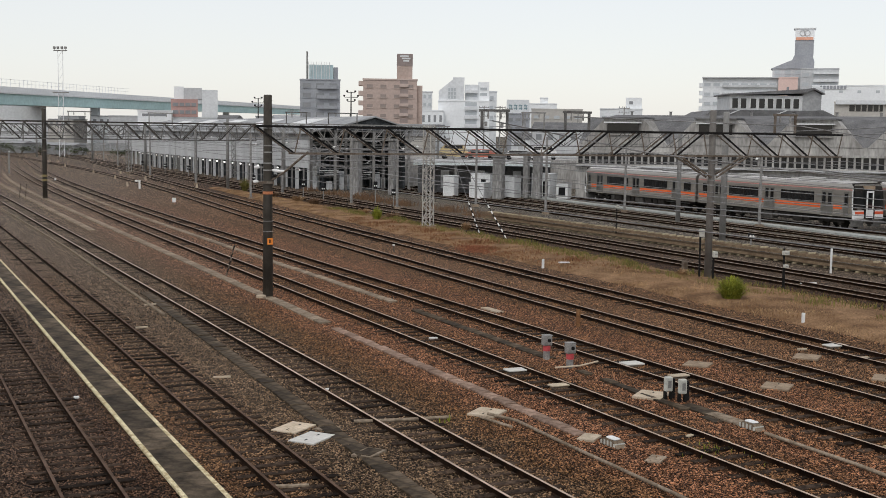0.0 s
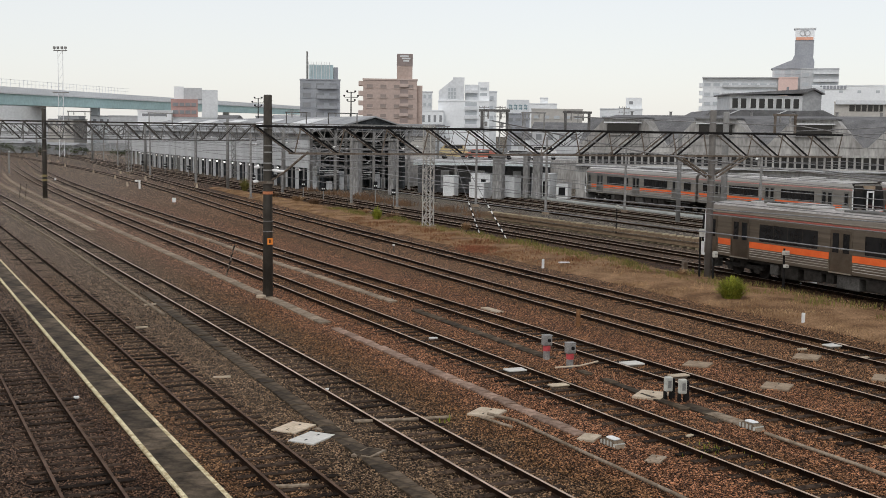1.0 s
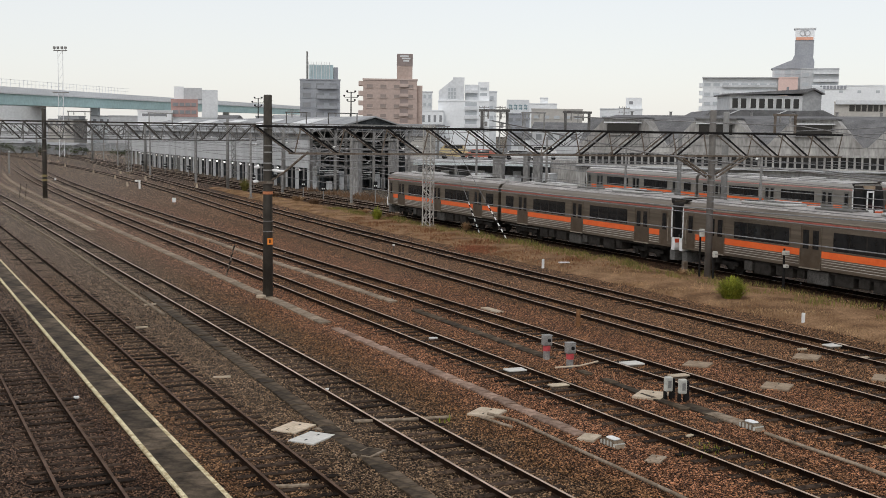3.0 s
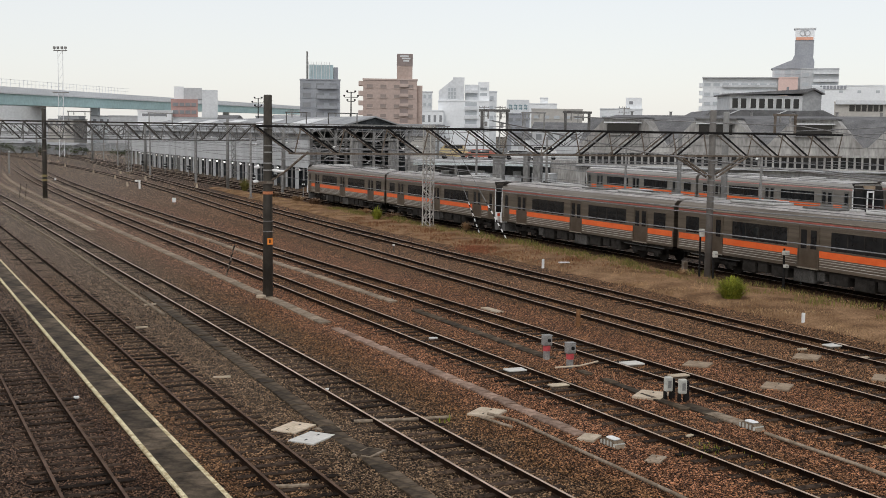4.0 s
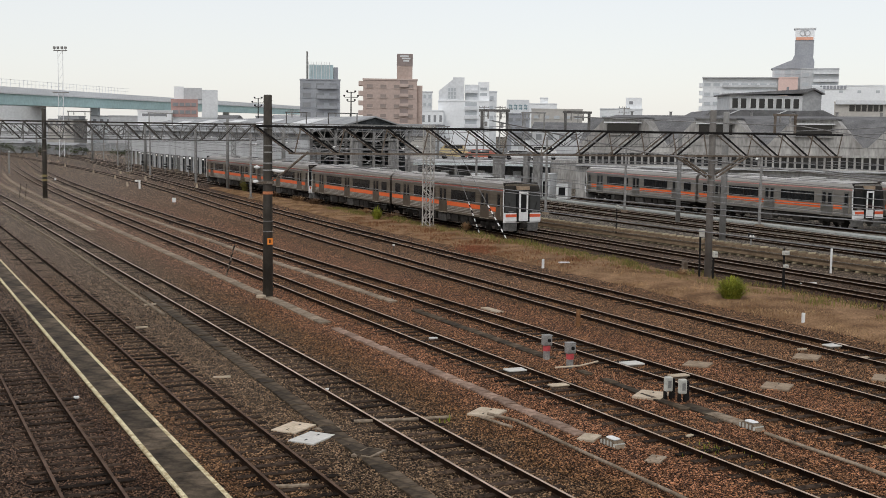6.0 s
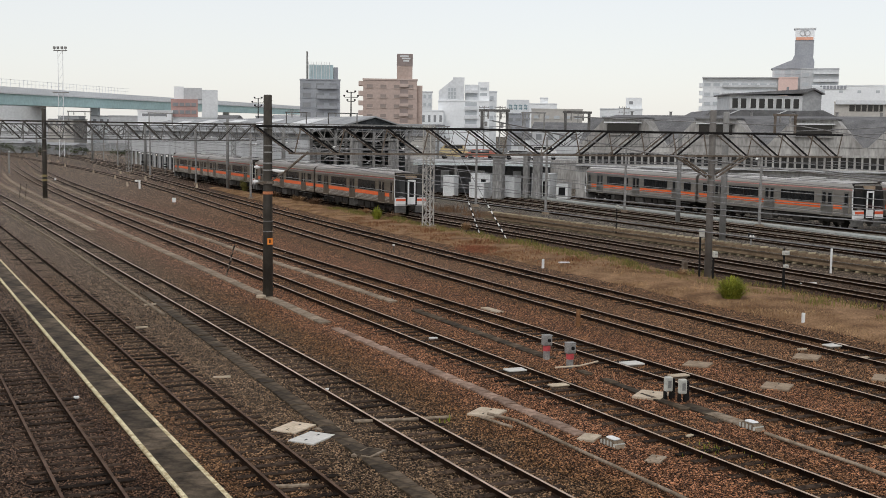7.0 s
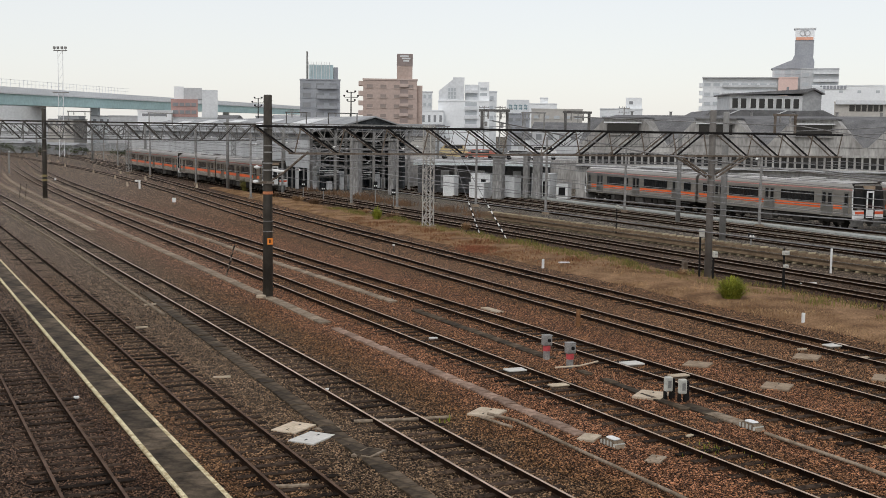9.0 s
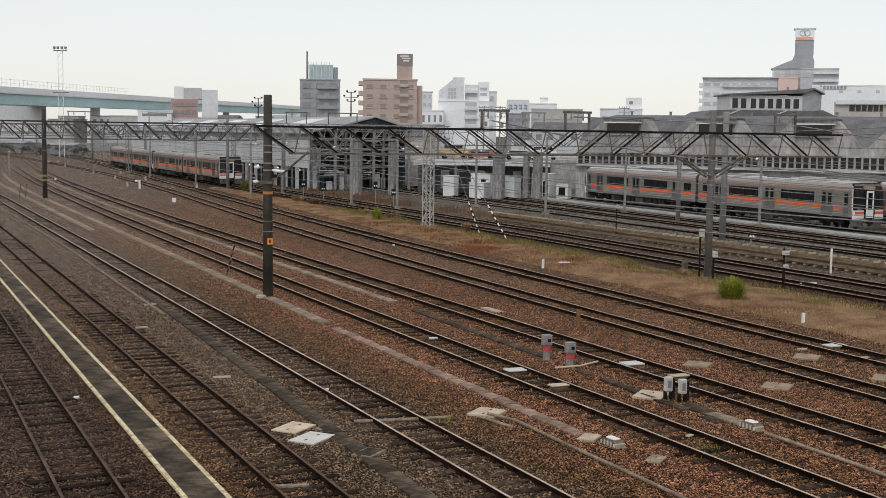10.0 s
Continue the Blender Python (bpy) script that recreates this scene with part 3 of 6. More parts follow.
def slab_run(parent, me, at, y0, y1, pitch, side=0.0, wobble=1.2, skip=0.0, heave=1.0, rng=random.Random(7)):
    y = y0
    while y < y1:
        h = heading(at, y)
        if rng.random() >= skip:
            p = spot(at, y, side + rng.uniform(-0.015, 0.015), heave * rng.uniform(-0.02, 0.012))
            s = new("slab", me)
            s.matrix_basis = pose(p.x, p.y, p.z, heave * rng.uniform(-1, 1), heave * rng.uniform(-1, 1), h + rng.uniform(-wobble, wobble))
            s.parent = parent
        y += pitch * math.sin(radians(h))


def build_walkway():
    mid = line(6.315, -0.4815)
    way = tagged(empty("walkway"), "dark damp concrete walkway between tracks with worn cream edge lines", "walkway", kind="structure")
    slab_run(way, joint_slab("slab", 1.985, 0.40, 0.06, DARK_CONCRETE), mid, 12.5, 90, 2.0, wobble=0.05, heave=0.1)
    for s in (-0.39, 0.39):
        bm = swept(bmesh.new(), mid, steps(12, 90), [(s - 0.048, 0.02), (s + 0.048, 0.02), (s + 0.048, 0.07), (s - 0.048, 0.07)])
        part("edge_line", bm, YELLOW_LINE, way, "worn cream painted edge line")


def build_trough(at, runs, length, half, z1, mat, label, skip=0.0):
    tr = tagged(empty("cable_trough"), label, "cable trough", "cable troughs", "structure")
    me = joint_slab("slab", length - 0.03, half, z1, mat)
    for y0, y1 in runs:
        slab_run(tr, me, at, y0, y1, length, skip=skip)
    return tr


build_walkway()
build_trough(line(9.75, -0.4400), ((15, 52),), 0.6, 0.22, 0.03, DARK_CONCRETE, "row of dark concrete cable trough lids in the ballast")
build_trough(line(16.6, -0.4740, 0.0, 0.0007, 125.0), ((44.6, 184),), 0.8, 0.24, 0.045, CONCRETE, "row of pale concrete cable trough lids in the ballast")
build_trough(line(14.7, -0.4725, 0.0, 0.0005, 130.0), ((84, 165),), 0.9, 0.26, 0.045, CONCRETE, "row of pale concrete cable trough lids in the ballast")
build_trough(line(16.94, -0.4845), ((28.3, 43.4),), 0.7, 0.19, 0.035, PINK_CONCRETE, "row of pinkish concrete cable trough lids in the ballast", 0.02)
def between_tracks(y):
    return (TRACKS["T4"](y) + TRACKS["T5"](y)) / 2 + 0.6 * max(0.0, (110 - y) / 60)


build_trough(between_tracks, ((50.5, 190),), 0.9, 0.2, 0.04, CONCRETE, "row of pale concrete cable trough lids in the ballast")
build_trough(line(20.75, -0.4570), ((38, 48),), 0.7, 0.2, 0.03, DARK_CONCRETE, "row of dark concrete cable trough lids in the ballast")
build_trough(line(20.19, -0.4450), ((29.8, 36),), 0.7, 0.15, 0.03, DARK_CONCRETE, "row of dark concrete cable trough lids in the ballast", 0.1)


def conduit(pts, r, mat, label):
    bm = tube(bmesh.new(), pts, r, 8)
    return tagged(part("cable_conduit", bm, mat), label, "conduit")


conduit([(1.2, 29.75, 0.07), (1.9, 29.1, 0.06), (2.89, 26.95, 0.06), (4.76, 23.07, 0.06), (6.6, 19.2, 0.05)], 0.04, CONCRETE, "pale grey cable conduit lying on the ballast")
conduit([(1.0, 29.6, 0.03), (1.35, 29.1, 0.03), (1.75, 28.55, 0.03)], 0.04, CONCRETE, "short pale cable lying on the ballast")
conduit([(-2.15, 28.9, 0.03), (-0.9, 29.15, 0.03), (0.25, 29.5, 0.03)], 0.045, CONCRETE, "pale cable conduit crossing under the rails")
conduit([(-40.5, 107.6, 0.03), (-22.5, 70.81, 0.03), (-14.42, 53.36, 0.03), (-10.7, 45.4, 0.02)], 0.06, CONCRETE, "thin pale cable conduit on the ballast")
conduit([(7.9, 28.3, 0.03), (9.2, 25.6, 0.03), (10.9, 21.4, 0.03), (12.6, 17.5, 0.03)], 0.045, CONCRETE, "pale cable conduit leading from the point indicator")
conduit([(3.5, 36.0, 0.05), (4.3, 36.35, 0.05), (4.95, 37.1, 0.05)], 0.028, PALE_PLATE, "white cable duct beside the signal boxes")


def cover(x, y, w, d, z, mat, label, slots=True, rz=64):
    ob = tagged(empty("cover_plate", x, y, 0, rz), label, "cover plate", "cover plates")
    part("plate", box(bmesh.new(), -w / 2, w / 2, -d / 2, d / 2, -0.05, z + 0.022, bevel=0.008), mat, ob)
    if slots:
        for s in (-1, 1):
            part("handle_slot", boxes((s * w * 0.27 - 0.06, s * w * 0.27 + 0.06, -0.018, 0.018, z + 0.016, z + 0.026)), BLACK, ob)
    return ob


pale, white = "pale concrete cover plate on the ballast", "white cover plate lying beside the rails"
cover(-3.57, 28.31, 0.97, 0.68, -0.005, PALE_PLATE, pale)
cover(-3.02, 27.34, 0.97, 0.70, -0.002, WHITE_PLATE, white)
cover(-2.75, 28.3, 0.5, 0.5, -0.005, CONCRETE, "grey concrete cover plate on the ballast", False)
cover(-1.6, 26.1, 0.75, 0.5, 0.005, CONCRETE, "grey concrete trough cover set in the row", False)
cover(-1.6, 26.1, 0.58, 0.36, 0.017, DARK_CONCRETE, "dark trough cover with a pale rim", False)
cover(1.2, 30.12, 0.85, 0.75, 0.015, PALE_PLATE, pale)
cover(3.55, 27.75, 0.6, 0.42, 0.005, PALE_PLATE, pale, False)
cover(5.84, 32.48, 0.95, 0.8, 0.015, PALE_PLATE, pale)
cover(8.13, 37.11, 0.8, 0.8, 0.005, DUSTY_PLATE, pale, False)
cover(9.75, 33.92, 0.9, 0.8, 0.005, DUSTY_PLATE, pale)
cover(12.06, 38.65, 0.9, 0.8, 0.005, DUSTY_PLATE, pale, False)
cover(13.45, 35.3, 0.9, 0.8, 0.005, DUSTY_PLATE, pale)
cover(4.82, 25.97, 0.6, 0.35, -0.015, CONCRETE, "grey concrete cover plate on the ballast", False)
cover(6.9, 30.7, 1.5, 0.5, 0.005, DARK_CONCRETE, "dark cover of a cable pit beside the track", False, 118)
cover(7.35, 29.8, 1.3, 0.4, 0.015, CONCRETE, "concrete frame of a cable pit", False, 118)
cover(2.05, 48.2, 1.3, 0.35, 0.005, PALE_PLATE, pale, False, 118)


def raised_box(x, y, w, d, h, mat, label, rz=24):
    ob = tagged(empty("track_box", x, y, 0, rz), label, "track box", "boxes between the rails")
    part("lid", box(bmesh.new(), -w / 2, w / 2, -d / 2, d / 2, h - 0.05, h, bevel=0.015), mat, ob)
    part("base", box(bmesh.new(), -w / 2 + 0.06, w / 2 - 0.06, -d / 2 + 0.06, d / 2 - 0.06, -0.05, h - 0.05), CONCRETE, ob)
    return ob


raised_box(2.24, 35.5, 0.62, 0.42, 0.09, WHITE_PLATE, "white lidded track box between the rails")
raised_box(3.38, 33.4, 0.62, 0.3, 0.09, PALE_PLATE, "cream lidded track box between the rails")
raised_box(5.99, 36.8, 0.66, 0.5, 0.09, WHITE_PLATE, "white lidded track box between the rails")
raised_box(7.11, 35.0, 0.62, 0.3, 0.09, PALE_PLATE, "cream lidded track box between the rails")
raised_box(13.6, 40.6, 0.75, 0.45, 0.09, WHITE_PLATE, "white lidded track box between the rails")
raised_box(6.73, 65.87, 0.6, 0.3, 0.09, WHITE_PLATE, "white lidded box at the edge of the grass")


def signal_box(x, y, h, banded):
    ob = tagged(empty("signal_box", x, y, 0, 20), "grey trackside signal box with a red band on a post" if banded else
                "grey trackside relay box on a short post", "signal box", "trackside signal boxes")
    if banded:
        part("post", tube(bmesh.new(), [(0, 0, -0.05), (0, 0, 0.28)], 0.11, 14), STEEL, ob)
        part("red_band", tube(bmesh.new(), [(0, 0, 0.26), (0, 0, h - 0.32)], 0.125, 14), RED_PAINT, ob)
        head = part("head", box(bmesh.new(), -0.145, 0.145, -0.13, 0.13, h - 0.33, h, bevel=0.03), STEEL, ob)
        part("hood", box(bmesh.new(), -0.155, 0.155, -0.14, 0.14, h, h + 0.02, bevel=0.008), STEEL, head)
        part("lens", tube(bmesh.new(), [(0.03, -0.13, h - 0.15), (0.03, -0.15, h - 0.15)], 0.06, 10), BLACK, head)
    else:
        part("post", boxes((-0.12, -0.06, -0.05, 0.05, -0.05, 0.2), (0.06, 0.12, -0.05, 0.05, -0.05, 0.2)), DARK_STEEL, ob)
        head = part("head", box(bmesh.new(), -0.105, 0.105, -0.08, 0.08, 0.2, h, bevel=0.02), PALE_GREY_PAINT, ob)
        part("back_plate", boxes((0.11, 0.19, -0.05, 0.05, 0.0, h - 0.06)), DARK_STEEL, ob)
        part("slot", boxes((-0.05, 0.05, -0.088, -0.08, h - 0.3, h - 0.1)), STEEL, head)


signal_box(3.38, 37.71, 0.76, True)
signal_box(3.99, 36.36, 0.76, True)
signal_box(6.25, 32.15, 0.60, False)
signal_box(6.58, 31.85, 0.60, False)


def point_lamp(x, y):
    """A low ribbed housing with a pale glassy top."""
    ob = tagged(empty("point_indicator", x, y, -0.02, 118), "low striped grey housing with a pale translucent top", "point indicator", "point indicators")
    part("housing", prism(bmesh.new(), [(-0.34, 0), (0.34, 0), (0.2, 0.15), (-0.2, 0.15)], -0.14, 0.14, "y"), CONCRETE, ob)
    for i in range(5):
        part("rib", boxes((-0.27 + i * 0.125, -0.21 + i * 0.125, -0.15, 0.15, 0.01, 0.1 + 0.03 * (i in (1, 2, 3)))), PALE_GREY_PAINT, ob)
    part("top", box(bmesh.new(), -0.17, 0.17, -0.1, 0.1, 0.15, 0.2, bevel=0.03), WHITE_PAINT, ob)


point_lamp(4.03, 27.14)
point_lamp(7.73, 28.95)


def marker_post(x, y, h, w, mat, label, cap=None):
    ob = tagged(empty("marker_post", x, y, 0, 15), label, "marker post", "marker posts")
    part("post", box(bmesh.new(), -w / 2, w / 2, -w / 2, w / 2, -0.05, h, bevel=w * 0.12), mat, ob)
    if cap:
        part("cap", box(bmesh.new(), -w * 0.7, w * 0.7, -w * 0.7, w * 0.7, h, h + 0.08, bevel=0.01), cap, ob)
    return ob


WOOD_RUST = material("rusty_wood", (0.17, 0.085, 0.04), (0.26, 0.14, 0.07), scale=4, rough=0.9)
marker_post(5.44, 64.03, 0.47, 0.12, WHITE_PAINT, "white marker post in the dry grass")
marker_post(14.06, 45.73, 0.42, 0.11, WHITE_PAINT, "white marker post with a dark foot beside the track")
marker_post(5.15, 44.41, 0.63, 0.13, WOOD_RUST, "rusty brown marker post beside the track")
marker_post(12.61, 61.51, 0.74, 0.26, RUST_STEEL, "weathered brown stub post in the grass")
marker_post(20.89, 63.51, 1.31, 0.09, WHITE_PAINT, "white post beside the rails")
marker_post(-26.86, 118.09, 0.42, 0.36, WHITE_PAINT, "white marker stone on the ballast")
marker_post(-30.5, 146.5, 0.5, 0.25, PALE_PLATE, "pale marker stone on the ballast")
marker_post(-40.0, 150.0, 0.5, 0.25, PALE_PLATE, "pale marker stone on the ballast")
marker_post(-3.0, 71.8, 0.35, 0.09, RUST_STEEL, "short stake with a white cap", WHITE_PAINT)
marker_post(-68.4, 186.9, 3.4, 0.22, STEEL, "slim grey post with a white cap down the yard", WHITE_PAINT)
for mx, my in ((-83.8, 252.5), (-82.2, 252.8), (-71.4, 224.0), (-56.6, 191.8), (-47.4, 171.2), (-52.0, 191.0), (-42.9, 170.7)):
    marker_post(mx, my, 0.5, 0.28, PALE_PLATE, "pale marker stone beside the far rails")
marker_post(-54.0, 165, 0.3, 0.25, WHITE_PAINT, "white marker stone on the ballast")


def white_point_lever(x, y):
    ob = tagged(empty("point_lever", x, y, 0, 20), "white painted point lever beside the rails", "point lever")
    part("post", boxes((-0.11, 0.11, -0.1, 0.1, -0.05, 1.05), bevel=0.02), WHITE_PAINT, ob)
    part("arm", boxes((-0.55, 0.1, -0.08, 0.08, 0.85, 1.02), bevel=0.02), WHITE_PAINT, ob)


white_point_lever(-37.0, 144.3)


def striped_rod(x, y, h, lean):
    """A dark and pale ringed stay."""
    ob = tagged(empty("striped_rod", x, y, 0), "leaning rod with black and rusty rings", "stay rod", "leaning rods")
    n = 8
    for i in range(n):
        a, b = i / n, (i + 1) / n
        part("ring", tube(bmesh.new(), [(lean * a, 0, h * a - 0.02), (lean * b, 0, h * b - 0.02)], 0.035, 8), DARK_STEEL if i % 2 else RUST_STEEL, ob)


striped_rod(-10.75, 58.6, 1.5, 0.4)
striped_rod(-43.5, 121.5, 1.5, 0.2)
striped_rod(-42.8, 121.2, 1.5, 0.2)


def guy(x0, y0, x1, y1, z1):
    ob = tagged(empty("guy_wire", x0, y0, 0), "steel guy wire with a black and white striped guard", "guy wire", "guy wires")
    top = Vector((x1 - x0, y1 - y0, z1))
    part("wire", tube(bmesh.new(), [(0, 0, 0), top], 0.022, 6), WIRE, ob)
    n = 12
    for i in range(n):
        a, b = top * (0.36 * i / n), top * (0.36 * (i + 1) / n)
        part("guard", tube(bmesh.new(), [a, b], 0.045, 8), DARK_STEEL if i % 2 else WHITE_PAINT, ob)


guy(2.63, 86.45, 0.2, 88.5, 6.6)
guy(4.37, 81.9, 0.6, 87.5, 6.6)


def relay_box(x, y, zc, w, h, post_h, label):
    ob = tagged(empty("relay_box", x, y, 0, 20), label, "relay box", "relay boxes on posts")
    part("post", tube(bmesh.new(), [(0, 0, -0.1), (0, 0, post_h)], 0.05, 8), DARK_STEEL, ob)
    case = part("case", box(bmesh.new(), -w / 2, w / 2, -0.22, -0.03, zc - h / 2, zc + h / 2, bevel=0.02), PALE_GREY_PAINT, ob)
    part("door_seam", boxes((-w * 0.35, w * 0.35, -0.226, -0.22, zc - 0.02, zc + 0.02)), STEEL, case)
    return ob


relay_box(16.25, 56.25, 1.75, 0.32, 0.2, 1.95, "white relay box and small plate on a dark post")
relay_box(16.27, 56.2, 1.12, 0.22, 0.15, 1.2, "small white relay box on a dark post")
relay_box(13.55, 59.1, 1.35, 0.22, 0.3, 1.4, "grey relay box on a dark post beside the pole")
relay_box(12.3, 84.2, 2.2, 0.2, 0.3, 2.42, "small grey box on a slim post between tracks")
relay_box(13.05, 60.0, 2.35, 0.24, 0.4, 2.4, "white relay box beside the concrete pole")


# ---- overhead line: poles and lattice portals ----
def pole(x, y, height, r0, r1, mat, label):
    ob = tagged(empty("concrete_pole", x, y, 0), label, "pole", "concrete poles")
    bm = tube(bmesh.new(), [(0, 0, -0.3), (0, 0, height - 0.08), (0, 0, height - 0.02), (0, 0, height)], [r0, r1, r1 * 0.93, r1 * 0.75], 24)
    for f in bm.faces:
        f.smooth = len(f.verts) == 4
    part("shaft", bm, mat, ob)
    return ob


def ring(ob, z, r, h, mat, name="band"):
    part(name, tube(bmesh.new(), [(0, 0, z - h / 2), (0, 0, z + h / 2)], r, 20), mat, ob)


near_pole = pole(-7.6, 51.25, 8.72, 0.22, 0.18, POLE_CONCRETE, "dark round concrete pole standing in the ballast")
for z in (7.3, 6.55, 6.27, 5.8, 5.5):
    ring(near_pole, z, 0.21, 0.05, STEEL)
ring(near_pole, 4.52, 0.222, 0.12, material("faded_orange", (0.45, 0.17, 0.08), (0.52, 0.22, 0.11)), "orange_band")
ring(near_pole, 3.3, 0.218, 0.03, STEEL)
ring(near_pole, 2.85, 0.22, 0.03, STEEL)
tag = part("number_tag", boxes((0.02, 0.26, -0.28, -0.25, 2.3, 2.58)), ORANGE_PAINT, near_pole, "orange number tag")
part("tag_bars", boxes((0.1, 0.13, -0.286, -0.28, 2.36, 2.52), (0.15, 0.18, -0.286, -0.28, 2.36, 2.52)), BLACK, tag)
bm = tube(bmesh.new(), [(0.2, 0, 5.5), (0.45, -0.02, 5.46), (0.75, -0.05, 5.45)], [0.06, 0.075, 0.05], 10)
part("insulator", bm, WHITE_PAINT, near_pole)
part("arm", tube(bmesh.new(), [(0.0, -0.05, 4.95), (0.75, -0.06, 5.45), (1.75, -0.1, 6.3)], 0.05, 8), RUST_STEEL, near_pole)
part("bracket", boxes((-0.32, 0.3, -0.28, -0.2, 4.92, 5.02)), RUST_STEEL, near_pole)
for z, dx in ((5.62, -0.45), (5.0, -0.5), (5.25, 0.35)):
    part("insulator", tube(bmesh.new(), [(dx - 0.13, -0.05, z), (dx - 0.02, -0.05, z), (dx + 0.1, -0.05, z)], [0.045, 0.085, 0.045], 10), BLACK if dx > 0 else WHITE_PAINT, near_pole)
part("step_bracket", boxes((-0.5, 0.0, -0.03, 0.03, 5.6, 5.64), (-0.5, 0.0, -0.03, 0.03, 4.98, 5.02)), STEEL, near_pole)
part("footing", boxes((-0.45, -0.05, -0.45, -0.15, -0.05, 0.1), bevel=0.02), PALE_PLATE, near_pole)

far_pole = pole(-40.6, 120.8, 9.1, 0.24, 0.2, POLE_CONCRETE, "dark round concrete pole with yellow bands down the yard")
YELLOW = material("faded_yellow", (0.24, 0.20, 0.10), (0.32, 0.27, 0.13))
for z in (1.9, 2.35):
    ring(far_pole, z, 0.25, 0.22, YELLOW)
ring(far_pole, 4.9, 0.235, 0.12, RUST_STEEL)
grey_pole = pole(13.57, 60.4, 8.54, 0.185, 0.165, FRONT_POLE, "grey round concrete pole at the edge of the dry grass")
for z in (7.3, 5.0, 4.75):
    ring(grey_pole, z, 0.195, 0.06, STEEL)
back_pole = pole(19.05, 80.78, 8.9, 0.22, 0.2, GREY_POLE, "pale grey concrete pole behind the running track")
ring(back_pole, 6.6, 0.225, 0.08, STEEL)


def portal(ax, ay, ux, uy, runs, z0, z1, mat, low_mat, label, w=0.5, thick=0.09, spare=True):
    """A lattice beam from (ax, ay) along (ux, uy); runs: (from, to, panels, fall) with diagonals that fall or rise."""
    ob = tagged(empty("overhead_line_portal"), label, "overhead gantry", "portals over the tracks")
    a = Vector((ax, ay, 0))
    d = Vector((ux, uy, 0)).normalized()
    s = Vector((-d.y, d.x, 0)) * w / 2
    lo, hi = Vector((0, 0, z0)), Vector((0, 0, z1))
    f, t = runs[0][0], runs[-1][1]
    for sgn in (-1, 1):
        part("top_chord", beam(bmesh.new(), a + d * f + sgn * s + hi, a + d * t + sgn * s + hi, thick, thick), mat, ob)
        part("bottom_chord", beam(bmesh.new(), a + d * (f + 1.6) + sgn * s + lo, a + d * t + sgn * s + lo, thick * 0.8, thick * 0.8), low_mat, ob)
    for r0, r1, n, fall in runs:
        for i in range(n):
            p, q = r0 + (r1 - r0) * i / n, r0 + (r1 - r0) * (i + 0.86) / n
            h0, h1 = (hi, lo) if fall else (lo, hi)
            part("brace", beam(bmesh.new(), a + d * p - s + h0, a + d * q - s + h1, thick * 0.72), mat, ob)
            part("brace", beam(bmesh.new(), a + d * p + s + h0, a + d * q + s + h1, thick * 0.5), low_mat, ob)
            if spare:
                e = r0 + (r1 - r0) * (i + 1) / n
                part("brace", beam(bmesh.new(), a + d * q - s + (lo if fall else hi), a + d * e - s + (hi if fall else lo), thick * 0.5), low_mat, ob)
            part("cross_tie", beam(bmesh.new(), a + d * p - s + h0, a + d * p + s + h0, thick * 0.5), low_mat, ob)
    return ob


near_portal = portal(-7.6, 51.25, 21.17, 9.15, ((-0.6, 13.4, 7, True), (13.4, 22.6, 5, False), (23.4, 31.2, 4, True)), 6.22, 7.38,
                     DARK_STEEL, RUST_STEEL, "dark steel lattice portal beam on concrete poles", thick=0.10)
# raking struts under the beam at the grey pole
U = Vector((0.918, 0.397, 0))
G = Vector((13.57, 60.4, 0))
for k in (-2.1, 2.1):
    for off in (-0.22, 0.22):
        o = Vector((-U.y, U.x, 0)) * off
        part("strut", beam(bmesh.new(), G + U * k + o + Vector((0, 0, 6.22)), G + U * 0.15 * (1 if k > 0 else -1) + o + Vector((0, 0, 5.15)), 0.085), RUST_STEEL, near_portal)
P0 = Vector((-7.6, 51.25, 0))


def horn_frame(p, z, w, h, mat=DARK_STEEL, depth=0.4):
    """A goal-shaped frame on top of a beam that carries feeder wires."""
    ob = tagged(empty("feeder_frame", p.x, p.y, z, 23), "steel goal-shaped feeder frame on the portal beam", "feeder frame", "feeder frames")
    for s in (-1, 1):
        part("upright", beam(bmesh.new(), (s * w / 2, 0, 0), (s * w / 2, 0, h), 0.1), mat, ob)
    part("crossbar", beam(bmesh.new(), (-w / 2 - 0.12, 0, h), (w / 2 + 0.12, 0, h), 0.11), mat, ob)
    for s in (-0.25, 0.25):
        ins = part("insulator", tube(bmesh.new(), [(s * w, 0, h - 0.4), (s * w, 0, h - 0.25), (s * w, 0, h - 0.06)], [0.03, 0.055, 0.03], 8), STEEL, ob)
        part("hanger", tube(bmesh.new(), [(s * w, 0, h - 0.06), (s * w, 0, h)], 0.02, 6), mat, ins)
    return ob


horn_frame(P0 + U * 10.8, 7.42, 1.3, 0.85, PORTAL_STEEL)
horn_frame(P0 + U * 15.2, 7.42, 1.3, 0.85, PORTAL_STEEL)
horn_frame(P0 + U * 27.6, 7.42, 1.3, 0.95, RUST_STEEL)


